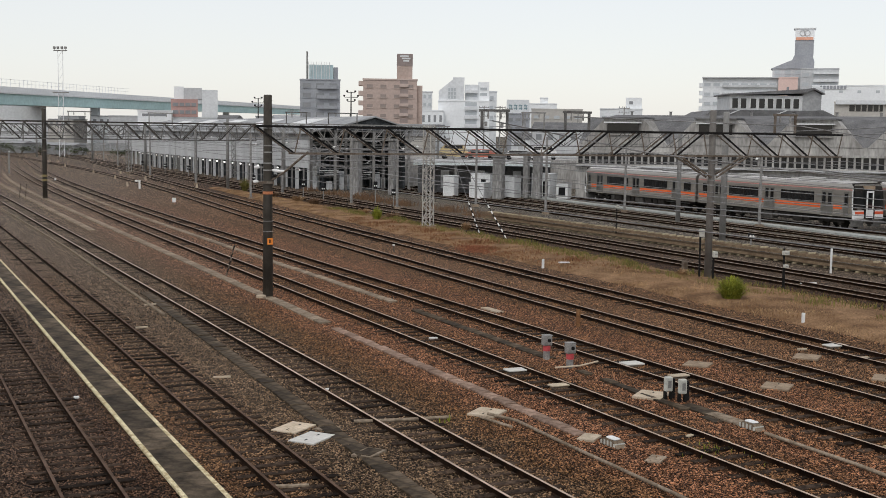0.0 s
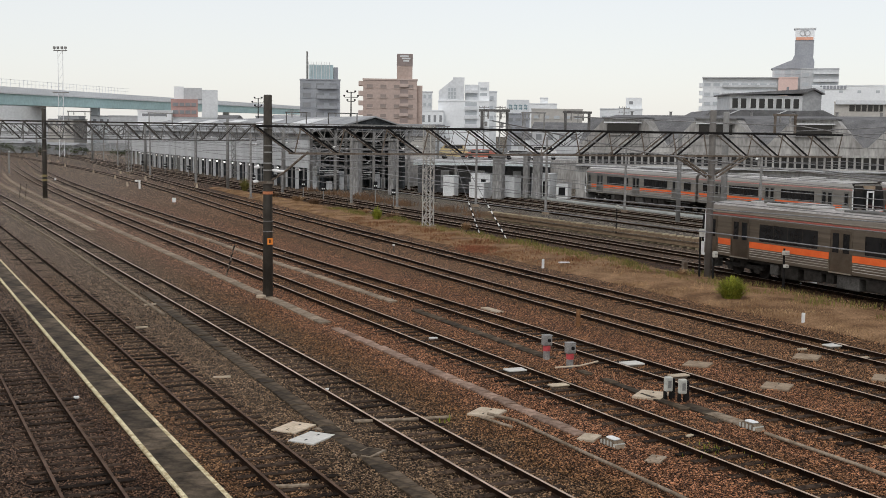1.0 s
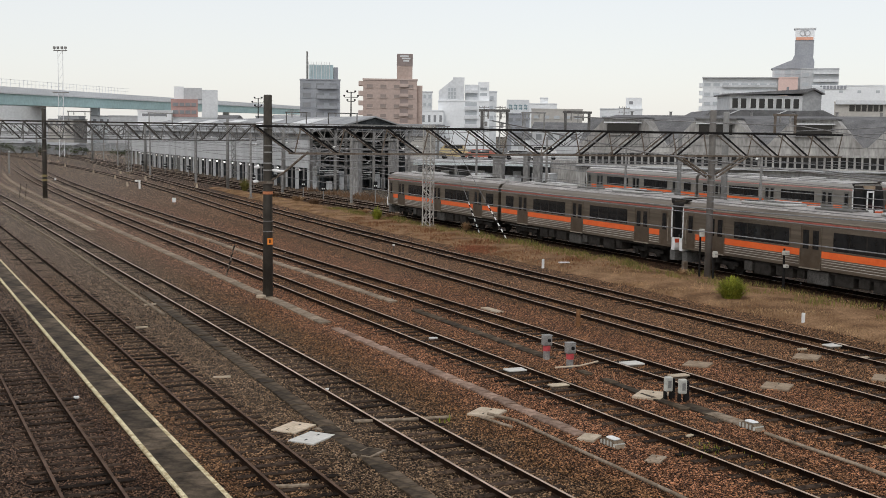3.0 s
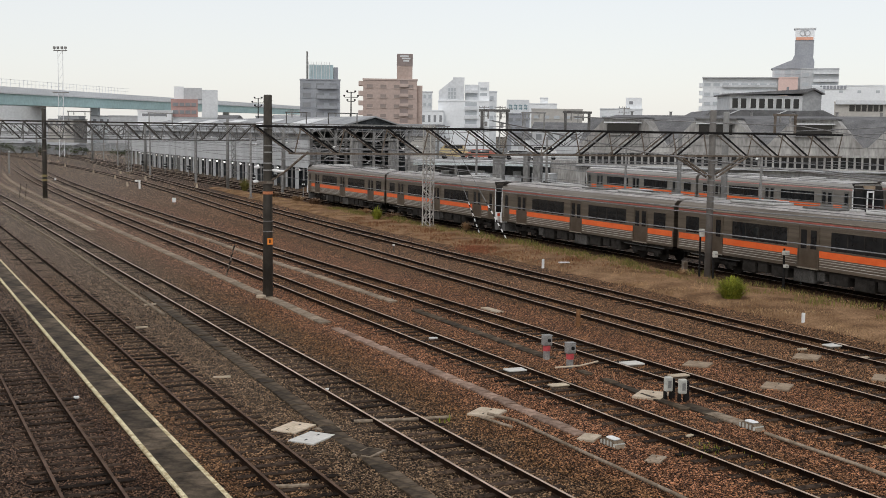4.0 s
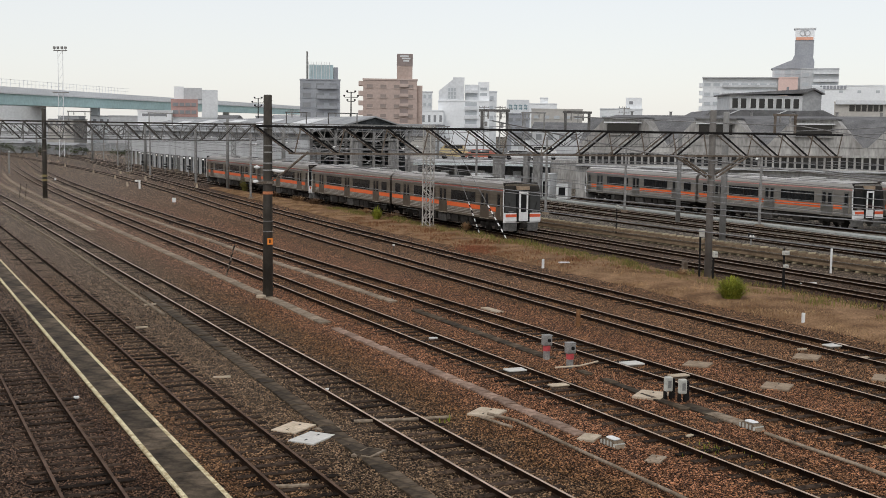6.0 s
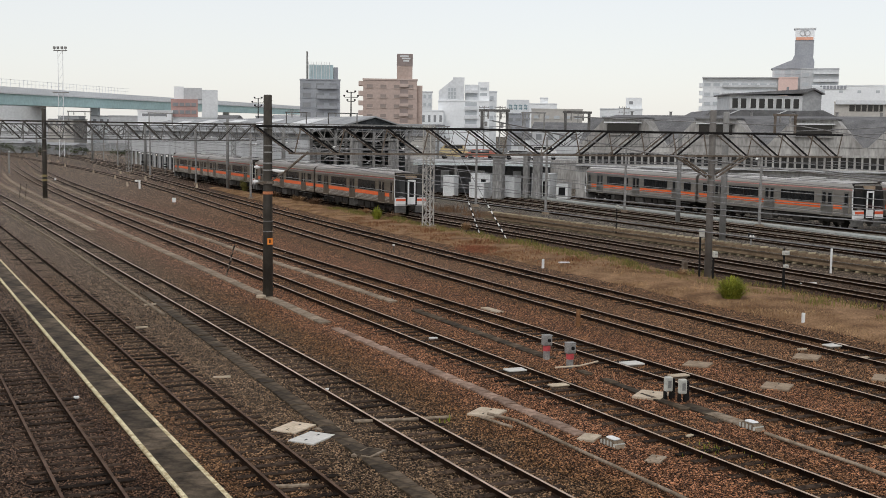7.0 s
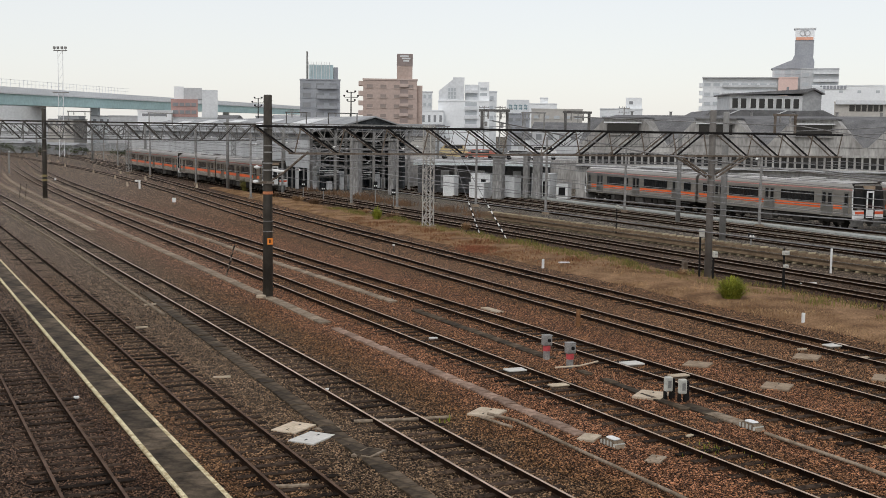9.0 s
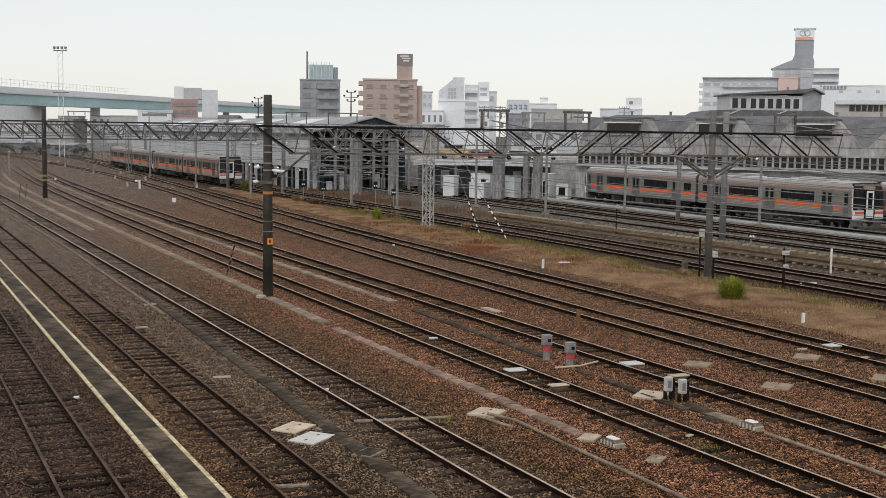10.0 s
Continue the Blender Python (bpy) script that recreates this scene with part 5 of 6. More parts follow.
GREY_SHEET = material("grey_roof_sheet", (0.27, 0.28, 0.285), (0.38, 0.385, 0.39), scale=0.25, rough=0.7, fine_amount=0.15)
PALE_TRIM = material("pale_teal_trim", (0.50, 0.56, 0.55), (0.60, 0.66, 0.65), scale=2, rough=0.6)
OLD_CONCRETE = material("streaked_concrete", (0.26, 0.25, 0.235), (0.44, 0.43, 0.41), scale=0.5, rough=0.9, bump=0.2, fine=5, fine_amount=0.25, stretch=(1, 1, 0.25))
SLATE = material("dark_slate_roof", (0.12, 0.12, 0.122), (0.19, 0.19, 0.192), scale=0.6, rough=0.85, fine=8, fine_amount=0.25)


def hut(x, y, w, d, h, label, openings=()):
    ob = tagged(empty("white_hut", x, y, 0, -27), label, "hut", "huts beside the tracks")
    part("wall", boxes((-w / 2, w / 2, -d / 2, d / 2, 0, h)), HUT_WHITE, ob)
    part("roof", box(bmesh.new(), -w / 2 - 0.05, w / 2 + 0.05, -d / 2 - 0.05, d / 2 + 0.05, h, h + 0.08, bevel=0.02), PALE_SHEET, ob)
    for a, b, z0, z1 in openings:
        win = part("window", boxes((a, b, -d / 2 - 0.02, -d / 2 + 0.1, z0, z1)), GLASS, ob)
        part("sill", boxes((a - 0.05, b + 0.05, -d / 2 - 0.06, -d / 2 + 0.02, z0 - 0.08, z0)), STEEL, win)


hut(0.8, 137.5, 1.4, 1.2, 2.3, "tall plain white cabinet beside the tracks")
hut(4.0, 133.5, 1.8, 1.6, 1.7, "small white cabinet hut beside the tracks")
hut(4.6, 136.5, 2.4, 2.0, 2.6, "white hut with a dark window beside the tracks", ((0.1, 0.7, 1.2, 2.1),))
hut(7.6, 135.5, 1.8, 2.0, 2.4, "white hut beside a concrete pillar")
hut(11.6, 137.0, 2.2, 2.4, 2.7, "white hut with a dark doorway beside the tracks", ((0.3, 0.9, 0.2, 1.9),))
hut(13.6, 134.5, 1.4, 1.2, 1.6, "small white equipment cabinet beside the tracks", ((-0.4, 0.4, 0.4, 1.3),))
hut(-16.0, 149.0, 0.75, 0.9, 4.9, "tall white cabin at the corner of the shed")


def build_canopy():
    ob = tagged(empty("service_platform_canopy", 3.5, 140.5, 0, -6), "low grey service canopy with a pale teal edge on concrete pillars", "canopy")
    part("roof", boxes((-7.0, 9.0, -1.5, 3.0, 3.75, 4.05)), PALE_SHEET, ob)
    part("fascia", boxes((-7.0, 9.0, -1.62, -1.504, 3.5, 3.74)), PALE_TRIM, ob)
    part("back_wall", boxes((-7.0, 9.0, 2.9, 3.1, 0, 3.74)), SLATE, ob)
    for x in (-5.5, -2, 6.5):
        part("post", boxes((x - 0.15, x + 0.15, -1.3, -1.0, 0, 3.74)), STEEL, ob)
    for x in (-3.7, 0.6, 3.0, 5.0, 7.6):
        p = part("panel", boxes((x - 0.5, x + 0.5, 2.7, 2.88, 0.6, 2.8)), HUT_WHITE if x != 3.0 else GREY_SHEET, ob)


build_canopy()


PILLAR_GREY = material("stained_pillar_concrete", (0.19, 0.188, 0.18), (0.30, 0.295, 0.285), scale=0.7, rough=0.9, bump=0.2, fine=6, stretch=(1, 1, 0.3))


def pillar(x, y, w, h):
    ob = tagged(empty("concrete_pillar", x, y, 0, -26), "thick grey concrete pillar under the line of the portal", "pillar", "concrete pillars")
    part("shaft", box(bmesh.new(), -w / 2, w / 2, -w / 2, w / 2, 0, h, bevel=0.06), PILLAR_GREY, ob)
    part("cap", box(bmesh.new(), -w / 2 - 0.12, w / 2 + 0.12, -w / 2 - 0.12, w / 2 + 0.12, h, h + 0.25, bevel=0.03), PILLAR_GREY, ob)


pillar(6.1, 132.5, 1.1, 4.6)
pillar(10.5, 133.5, 0.9, 5.0)
pillar(9.3, 134.5, 0.6, 5.0)
pillar(-10.0, 135.0, 1.1, 6.2)
pillar(-6.0, 137.0, 0.7, 6.2)


LAMP_GLOW = material("lit_lamp_glass", (0.8, 0.8, 0.78), (0.85, 0.85, 0.83), scale=2, rough=0.4)
LAMP_GLOW.node_tree.nodes["Principled BSDF"].inputs["Emission Color"].default_value = (1.0, 0.98, 0.94, 1)
LAMP_GLOW.node_tree.nodes["Principled BSDF"].inputs["Emission Strength"].default_value = 1.6


def build_depot_shed():
    """Long shed along the tracks; its open gable end faces the yard."""
    ob = tagged(empty("depot_shed", -16.4, 145, 0, 25.2), "long depot shed with pale wall and dark open gable end", "depot shed")
    W, L = 13.6, 118.0
    part("side_wall", boxes((0, 0.2, 0.5, L, 2.7, 6.1)), PALE_SHEET, ob)
    for i in range(11):
        part("wall_seam", boxes((-0.03, 0.0, 0.5, L, 2.9 + i * 0.3, 2.915 + i * 0.3)), PALE_SHEET, ob)
    part("eaves_wall", boxes((0.02, 0.2, 0.5, L, 6.104, 7.6)), GREY_SHEET, ob)
    # dark inner walls, lining and floor added to stand for the shade inside
    part("inner_wall", boxes((2.4, 2.6, 2.0, L, 0, 2.69)), SHADED_WALL, ob)
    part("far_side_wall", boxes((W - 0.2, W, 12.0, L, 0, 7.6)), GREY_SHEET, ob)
    part("shade_lining", boxes((W - 0.5, W - 0.3, 1.5, 11.0, 0, 7.4)), SHADED_WALL, ob)
    part("shed_floor", boxes((0.4, W - 0.5, 0.6, 11.0, -0.02, 0.04)), SHADED_WALL, ob)
    part("end_wall", boxes((0.3, W - 0.3, 10.2, 10.5, 0, 7.55)), SHADED_WALL, ob)
    # gangways, ducts and pipes of the washing plant inside the open end
    clutter = random.Random(31)
    for i in range(34):
        x, z, w = clutter.uniform(0.6, W - 3.5), clutter.uniform(1.0, 6.8), clutter.uniform(0.8, 3.0)
        y = clutter.uniform(0.5, 4.5)
        part("service_beam", boxes((x, x + w, y, y + 0.12, z, z + clutter.uniform(0.05, 0.16))), STEEL if i % 3 == 0 else HUT_WHITE, ob)
    for i in range(12):
        x, z, y = clutter.uniform(0.8, W - 3.0), clutter.uniform(2.6, 5.8), clutter.uniform(0.6, 3.5)
        r = clutter.uniform(0.5, 1.3)
        part("bent_pipe", tube(bmesh.new(), [(x, y, z), (x + r * 0.4, y, z + r * 0.25), (x + r, y, z + r * 0.3), (x + r * 1.6, y, z + r * 0.12)], 0.07, 6), HUT_WHITE if i % 2 else STEEL, ob)
    for i in range(9):
        x, y = clutter.uniform(0.8, W - 1.5), clutter.uniform(0.8, 4.5)
        part("service_cabinet", boxes((x, x + clutter.uniform(0.3, 0.7), y, y + 0.5, 0.05, clutter.uniform(1.0, 2.2))), HUT_WHITE if i % 2 else PALE_SHEET, ob)
    for i in range(26):
        y = 0.5 + i * 4.6
        part("column", boxes((-0.05, 0.3, y, y + 0.32, 0, 2.69)), PALE_SHEET, ob)
        part("bay_post", boxes((0.1, 0.25, y + 2.2, y + 2.38, 0, 2.69)), STEEL, ob)
    for i in range(25):
        part("bay_lamp", box(bmesh.new(), 0.9, 1.2, 2.65 + i * 4.6, 2.95 + i * 4.6, 2.15, 2.42, bevel=0.08), LAMP_GLOW, ob, "small lit lamp under the eaves")
    for i, x in enumerate((0.1, 3.2, 4.6, 8.3, 9.6, 13.1)):
        part("front_column", boxes((x, x + 0.28, 0.0, 0.3, 0, 7.5)), STEEL if i % 2 else PORTAL_STEEL, ob)
    for z in (3.0, 4.4, 5.0, 6.2, 7.3):
        part("front_girder", beam(bmesh.new(), (0, 0.2, z), (W, 0.2, z), 0.12), STEEL, ob)
    for i in range(12):
        x = i * W / 12
        part("girder_brace", beam(bmesh.new(), (x, 0.2, 5.0 if i % 2 else 6.2), (x + W / 12, 0.2, 6.2 if i % 2 else 5.0), 0.1), STEEL, ob)
    for k in range(1, 4):
        y = k * 2.8
        part("frame_tie", beam(bmesh.new(), (0.3, y, 5.6), (W - 0.3, y, 5.6), 0.2), STEEL, ob)
        part("frame_post", boxes((4.6, 4.8, y, y + 0.2, 0, 7.4)), PORTAL_STEEL, ob)
        part("frame_post", boxes((9.0, 9.2, y, y + 0.2, 0, 7.4)), PORTAL_STEEL, ob)
    g0, g1, apex, top = 2.6, W - 0.2, 8.4, 9.1
    part("gable", prism(bmesh.new(), [(g0, 7.4), (g1, 7.4), (apex, top - 0.15)], -0.1, 0.1, "y"), SHADED_WALL, ob)
    roof = prism(bmesh.new(), [(g0 - 0.4, 7.42), (g0 - 0.4, 7.55), (apex, top + 0.12), (g1 + 0.5, 7.55), (g1 + 0.5, 7.42), (apex, top - 0.06)], -0.5, L, "y")
    part("roof", roof, GREY_SHEET, ob)
    part("lean_to_roof", prism(bmesh.new(), [(-0.5, 6.9), (-0.5, 7.05), (2.3, 7.7), (2.3, 7.6)], 0.0, L, "y"), GREY_SHEET, ob)
    for i in range(5):
        y = 14 + i * 19
        part("skylight", prism(bmesh.new(), [(g0 + 1.0, 7.98), (g0 + 1.0, 8.04), (apex - 1.2, 8.98), (apex - 1.2, 8.90)], y, y + 8, "y"), HUT_WHITE, ob)
    return ob


build_depot_shed()


def build_sawtooth():
    """Concrete workshop with dormer bays, behind the standing train. Local x runs along its face."""
    fx, fy = 19.9, 133.5
    ob = tagged(empty("concrete_workshop", fx, fy, 0, -24.0), "old streaked concrete workshop with dormer bays and clerestory band", "workshop")
    x0, x1 = -5.3, 56.0
    part("wall", boxes((x0, x1, 0.0, 0.4, 0, 4.05)), OLD_CONCRETE, ob)
    part("clerestory_glass", boxes((x0, x1, 0.22, 0.3, 4.05, 5.25)), GLASS, ob)
    for i in range(int((x1 - x0) / 0.75)):
        x = x0 + i * 0.75
        part("mullion", boxes((x, x + 0.2, 0.0, 0.2, 4.054, 5.25)), OLD_CONCRETE, ob)
    part("lintel", boxes((x0, x1, -0.15, 0.4, 5.254, 5.5)), OLD_CONCRETE, ob)
    part("upper_wall", boxes((x0, x1, 0.3, 0.6, 5.504, 6.3)), OLD_CONCRETE, ob)
    part("ledge", boxes((x0, x1, -0.6, 0.3, 3.7, 3.86)), PALE_SHEET, ob)
    for b in range(0, 6):
        c = b * 10.3
        if not x0 < c < x1:
            continue
        bay = part("bay", prism(bmesh.new(), [(c - 5.0, 6.2), (c + 5.0, 6.2), (c + 2.15, 9.15), (c - 2.15, 9.15)], 0.3, 5.0, "y"), OLD_CONCRETE, ob)
        part("bay_window", boxes((c - 1.8, c + 1.8, 0.1, 0.5, 7.45, 8.55)), GLASS, bay)
        part("bay_eaves", boxes((c - 1.9, c + 2.1, -0.9, 0.5, 8.6, 8.75)), HUT_WHITE, bay)
        part("bay_roof", boxes((c - 2.3, c + 2.3, -0.25, 5.2, 9.154, 9.3)), SLATE, bay)
        part("bay_sill", boxes((c - 2.0, c + 2.0, 0.0, 0.29, 7.3, 7.44)), OLD_CONCRETE, bay)
    part("valley_roof", prism(bmesh.new(), [(0.62, 5.6), (0.62, 6.22), (5.1, 9.22), (8.98, 9.1), (8.98, 5.5)], x0, x1), SLATE, ob)
    part("back_roof", prism(bmesh.new(), [(9.0, 5.5), (9.0, 9.1), (16, 9.8), (23, 9.1), (23, 5.5)], x0, x1), SLATE, ob)
    for i in range(14):
        x = x0 + 2 + i * 4.9
        part("roof_vent", tube(bmesh.new(), [(x, 16, 9.7), (x, 16, 10.2), (x, 16, 10.25)], [0.16, 0.16, 0.3], 8), STEEL, ob)
    return ob


build_sawtooth()


def build_factory():
    ob = tagged(empty("factory_hall", 42.9, 190, 0, 0), "dark slate roofed factory hall with a glazed monitor", "factory")
    part("hall_roof", prism(bmesh.new(), [(-5, 8.8), (0, 11.5), (15.6, 11.6), (17.2, 11.7), (22.6, 9.3), (22.6, 7), (-5, 7)], 0, 18, "y"), SLATE, ob)
    part("hall_wall", boxes((-5, 22.6, 0.2, 17.8, 0, 6.99)), OLD_CONCRETE, ob)
    part("monitor_wall", boxes((2.4, 14.0, 0.4, 9, 11.6, 13.9)), PALE_SHEET, ob)
    part("monitor_end", prism(bmesh.new(), [(14.01, 11.6), (17.0, 11.6), (17.0, 14.1), (15.6, 14.9), (14.01, 14.25)], 0.4, 9, "y"), GREY_SHEET, ob)
    roof = prism(bmesh.new(), [(1.9, 13.9), (1.9, 14.1), (14.5, 15.0), (15.6, 15.2), (17.4, 14.3), (17.4, 14.15), (15.6, 14.95), (14.0, 14.3)], -0.2, 9.6, "y")
    part("monitor_roof", roof, SLATE, ob)
    for i in range(8):
        x = 2.8 + i * 1.36 + (0.2 if i > 1 else 0)
        w = part("window", boxes((x, x + 0.9, 0.3, 0.5, 11.9, 13.4)), GLASS, ob)
        part("mullion", boxes((x - 0.08, x, 0.25, 0.398, 11.8, 13.5), (x + 0.9, x + 0.98, 0.25, 0.398, 11.8, 13.5)), HUT_WHITE, w)
    for x in (0.0, 7.5):
        part("roof_pipe", beam(bmesh.new(), (x, -0.1, 9.9), (x + 4.0, -0.05, 11.6), 0.16), PALE_SHEET, ob)


build_factory()


# ---- the town ----
def tower(name, x0, x1, y, depth, z1, mat, label, floors=0, bays=0, z0=8.0, ww=1.6, wh=1.3, rail=False, win=None, rz=0.0, frame_mat=None, category="building"):
    """A building whose front faces the yard: walls, parapet, and every window a pane of its own with a sill."""
    rz = rz - math.degrees(math.atan2((x0 + x1) / 2, y))
    ob = tagged(empty(name, (x0 + x1) / 2, y, 0, rz), label, category, "buildings of the town")
    w = x1 - x0
    part("wall", boxes((-w / 2, w / 2, 0, depth, 0, z1)), mat, ob)
    part("parapet", boxes((-w / 2 - 0.15, w / 2 + 0.15, -0.15, depth + 0.15, z1, z1 + 0.35)), frame_mat or mat, ob)
    for f in range(floors):
        z = z0 + (z1 - z0) * (f + 0.22) / floors
        for b in range(bays):
            x = -w / 2 + w * (b + 0.5) / bays
            g = part("window", boxes((x - ww / 2, x + ww / 2, -0.06, 0.1, z, z + wh)), win or GLASS, ob)
            part("sill", boxes((x - ww / 2 - 0.1, x + ww / 2 + 0.1, -0.18, -0.002, z - 0.16, z - 0.02)), frame_mat or mat, g)
        if rail:
            part("balcony", boxes((-w / 2, w / 2, -1.2, -0.2, z - 0.9, z + 0.15)), frame_mat or mat, ob)
    return ob


# town walls and windows are paled: distance haze is put into their colours
WIN_GREY = material("hazy_window", (0.22, 0.23, 0.24), (0.28, 0.29, 0.30), scale=0.3, rough=0.2, fine_amount=0.05)
WIN_BROWN = material("brown_tinted_window", (0.26, 0.215, 0.195), (0.31, 0.26, 0.235), scale=0.3, rough=0.2, fine_amount=0.05)
GREY_TILE = material("grey_tile_wall", (0.31, 0.325, 0.35), (0.37, 0.385, 0.41), scale=0.2, rough=0.8, fine_amount=0.1)
TEAL_GLASS = material("teal_screen", (0.40, 0.53, 0.56), (0.48, 0.60, 0.63), scale=0.3, rough=0.4, fine_amount=0.05)
BROWN_TILE = material("terracotta_tile_wall", (0.44, 0.348, 0.305), (0.50, 0.40, 0.355), scale=0.2, rough=0.8, fine_amount=0.1)
BROWN_TRIM = material("terracotta_trim", (0.49, 0.395, 0.35), (0.55, 0.45, 0.405), scale=0.3, rough=0.8, fine_amount=0.08)
SIGN_BROWN = material("dark_brown_sign", (0.27, 0.225, 0.21), (0.31, 0.26, 0.245), scale=0.3, rough=0.7, fine_amount=0.06)
WHITE_WALL = material("white_rendered_wall", (0.80, 0.82, 0.83), (0.85, 0.87, 0.88), scale=0.15, rough=0.9, fine_amount=0.05)
PALE_WALL = material("pale_grey_wall", (0.66, 0.68, 0.695), (0.73, 0.75, 0.76), scale=0.15, rough=0.9, fine_amount=0.08)
MID_WALL = material("mid_grey_wall", (0.50, 0.51, 0.52), (0.57, 0.58, 0.59), scale=0.15, rough=0.9, fine_amount=0.1)
BEIGE_WALL = material("beige_wall", (0.44, 0.42, 0.39), (0.52, 0.50, 0.465), scale=0.15, rough=0.9, fine_amount=0.08)
PINK_WALL = material("pink_wall", (0.70, 0.52, 0.47), (0.74, 0.56, 0.51), scale=0.2, rough=0.9, fine_amount=0.06)
BRICK_RED = material("brick_red_front", (0.43, 0.27, 0.245), (0.49, 0.32, 0.29), scale=0.3, rough=0.85, fine_amount=0.06)
SIGN_TEAL = material("teal_sign_paint", (0.16, 0.26, 0.29), (0.20, 0.31, 0.34), scale=1, rough=0.6)
HAZED_GLASS = material("hazed_far_window", (0.44, 0.47, 0.49), (0.50, 0.53, 0.55), scale=0.3, rough=0.3, fine_amount=0.05)

# grey office tower with a teal screen on its roof
t = tower("office_tower", -40.0, -29.0, 330, 14, 21.3, GREY_TILE, "grey tiled office tower with balconies and teal roof screen", 5, 3, 8.0, 2.2, 1.3, win=WIN_GREY, rail=False)
for f in range(5):
    part("balcony", boxes((-0.8, 4.6, -1.0, -0.2, 8.0 + f * 2.75, 8.9 + f * 2.75)), GREY_TILE, t)
part("roof_screen", boxes((-3.0, 3.6, 1.0, 11, 21.66, 25.6)), TEAL_GLASS, t)
for i in range(9):
    part("screen_post", boxes((-3.3 + i * 0.72, -3.15 + i * 0.72, 0.7, 0.9, 21.66, 26.4)), HUT_WHITE, t)
part("stair_house", boxes((3.7, 4.9, 1.5, 8, 21.66, 25.0)), GREY_TILE, t)
part("roof_mast", tube(bmesh.new(), [(-3.6, 3, 21.6), (-3.6, 3, 29.3)], 0.28, 6), STEEL, t)

# terracotta apartment house
t = tower("apartment_house", -19.2, -6.6, 280, 12, 19.4, BROWN_TILE, "terracotta tiled apartment house with a brown sign tower", 5, 4, 8.0, 1.35, 0.75, win=WIN_BROWN, frame_mat=BROWN_TRIM)
for f in range(5):
    z = 9.0 + f * 2.28
    part("balcony", boxes((-7.4, -6.31, 0.5, 5, z, z + 1.05)), BROWN_TRIM, t)
    b = part("bay_recess", boxes((2.3, 4.2, -0.05, 0.08, z + 0.2, z + 1.5)), SIGN_BROWN, t)
    part("bay_rail", boxes((2.2, 4.3, -0.5, -0.06, z - 0.2, z + 0.5)), BROWN_TRIM, b)
part("side_wing", boxes((6.31, 7.6, 1.0, 11, 0, 18.3)), BROWN_TILE, t)
part("stair_tower", boxes((1.6, 5.2, 0.8, 6, 19.76, 22.8)), BROWN_TILE, t)
s = part("sign_tower", boxes((1.55, 5.25, 0.75, 6.05, 22.81, 25.6)), SIGN_BROWN, t, "dark brown roof sign")
for i, (a, b, z) in enumerate(((2.3, 4.3, 24.9), (2.7, 4.7, 24.35), (3.0, 4.4, 23.8))):
    part("sign_bar", boxes((a, b, 0.69, 0.748, z, z + 0.38)), HUT_WHITE, s)

# white hall with a sloping gable and pale towers beside it
t = tower("white_hall", -2.0, 13.0, 350, 12, 16.6, WHITE_WALL, "white modern hall with a tall sloping gable", 0, 0)
part("gable", prism(bmesh.new(), [(-7.4, 16.96), (0.1, 16.96), (0.1, 23.6), (-3.2, 23.6), (-3.4, 22.9), (-7.4, 19.6)], 0.5, 8, "y"), PALE_WALL, t)
for i in range(3):
    for j in range(3):
        part("gable_pane", boxes((-4.6 + i * 0.8, -4.0 + i * 0.8, 0.42, 0.6, 17.4 + j * 1.1, 18.3 + j * 1.1)), HAZED_GLASS, t)
part("rear_block", boxes((0.3, 4.2, 2, 10, 16.96, 21.6)), PALE_WALL, t)
part("rear_tower", boxes((4.22, 7.4, 2.5, 10, 16.96, 22.4)), WHITE_WALL, t)
for i in range(4):
    part("gallery", boxes((0.2, 4.0, 0.6, 1.98, 11.0 + i * 2.7, 11.9 + i * 2.7) if i > 2 else (0.2, 4.0, -0.9, -0.02, 9.0 + i * 2.6, 9.9 + i * 2.6)), PALE_WALL, t)
    part("gallery_shade", boxes((0.4, 3.8, 1.9, 2.2, 18.1, 19.0) if i > 2 else (0.4, 3.8, -0.06, 0.05, 10.0 + i * 2.6, 11.2 + i * 2.6)), HAZED_GLASS, t)
for i in range(2):
    part("rear_window", boxes((4.8, 6.8, 2.4, 2.6, 18.4 + i * 1.6, 19.2 + i * 1.6)), HAZED_GLASS, t)
tower("white_office", -7.0, -0.4, 345, 10, 13.6, WHITE_WALL, "low white office block with slim dark windows", 1, 4, 9.5, 0.7, 2.0, win=WIN_GREY)
tower("pale_tower", -8.0, -4.5, 420, 10, 21.5, PALE_WALL, "slim pale tower behind the terracotta house", 5, 2, 8, 1.0, 1.2, win=HAZED_GLASS)
tower("pale_tower", 13.2, 16.4, 380, 10, 20.5, PALE_WALL, "slim pale tower behind the white hall", 4, 1, 8, 1.2, 1.2, win=HAZED_GLASS)

# middle distance
t = tower("office_block", 19.6, 27.0, 380, 12, 13.6, GREY_TILE, "grey office block with a pale upper storey and teal sign bars", 2, 3, 8.0, 1.6, 0.9, win=WIN_GREY)
part("upper_storey", boxes((-3.7, 3.5, 0.3, 11, 13.96, 18.2)), PALE_WALL, t)
for i in range(4):
    g = part("sign_bar", boxes((-3.0 + i * 1.6, -1.9 + i * 1.6, 0.22, 0.296, 16.3, 16.5), (-3.0 + i * 1.6, -1.9 + i * 1.6, 0.22, 0.296, 15.4, 15.6),
                               (-2.75 + i * 1.6, -2.55 + i * 1.6, 0.21, 0.29, 15.0, 16.9), (-2.3 + i * 1.6, -2.1 + i * 1.6, 0.21, 0.29, 15.0, 16.4)), SIGN_TEAL, t)

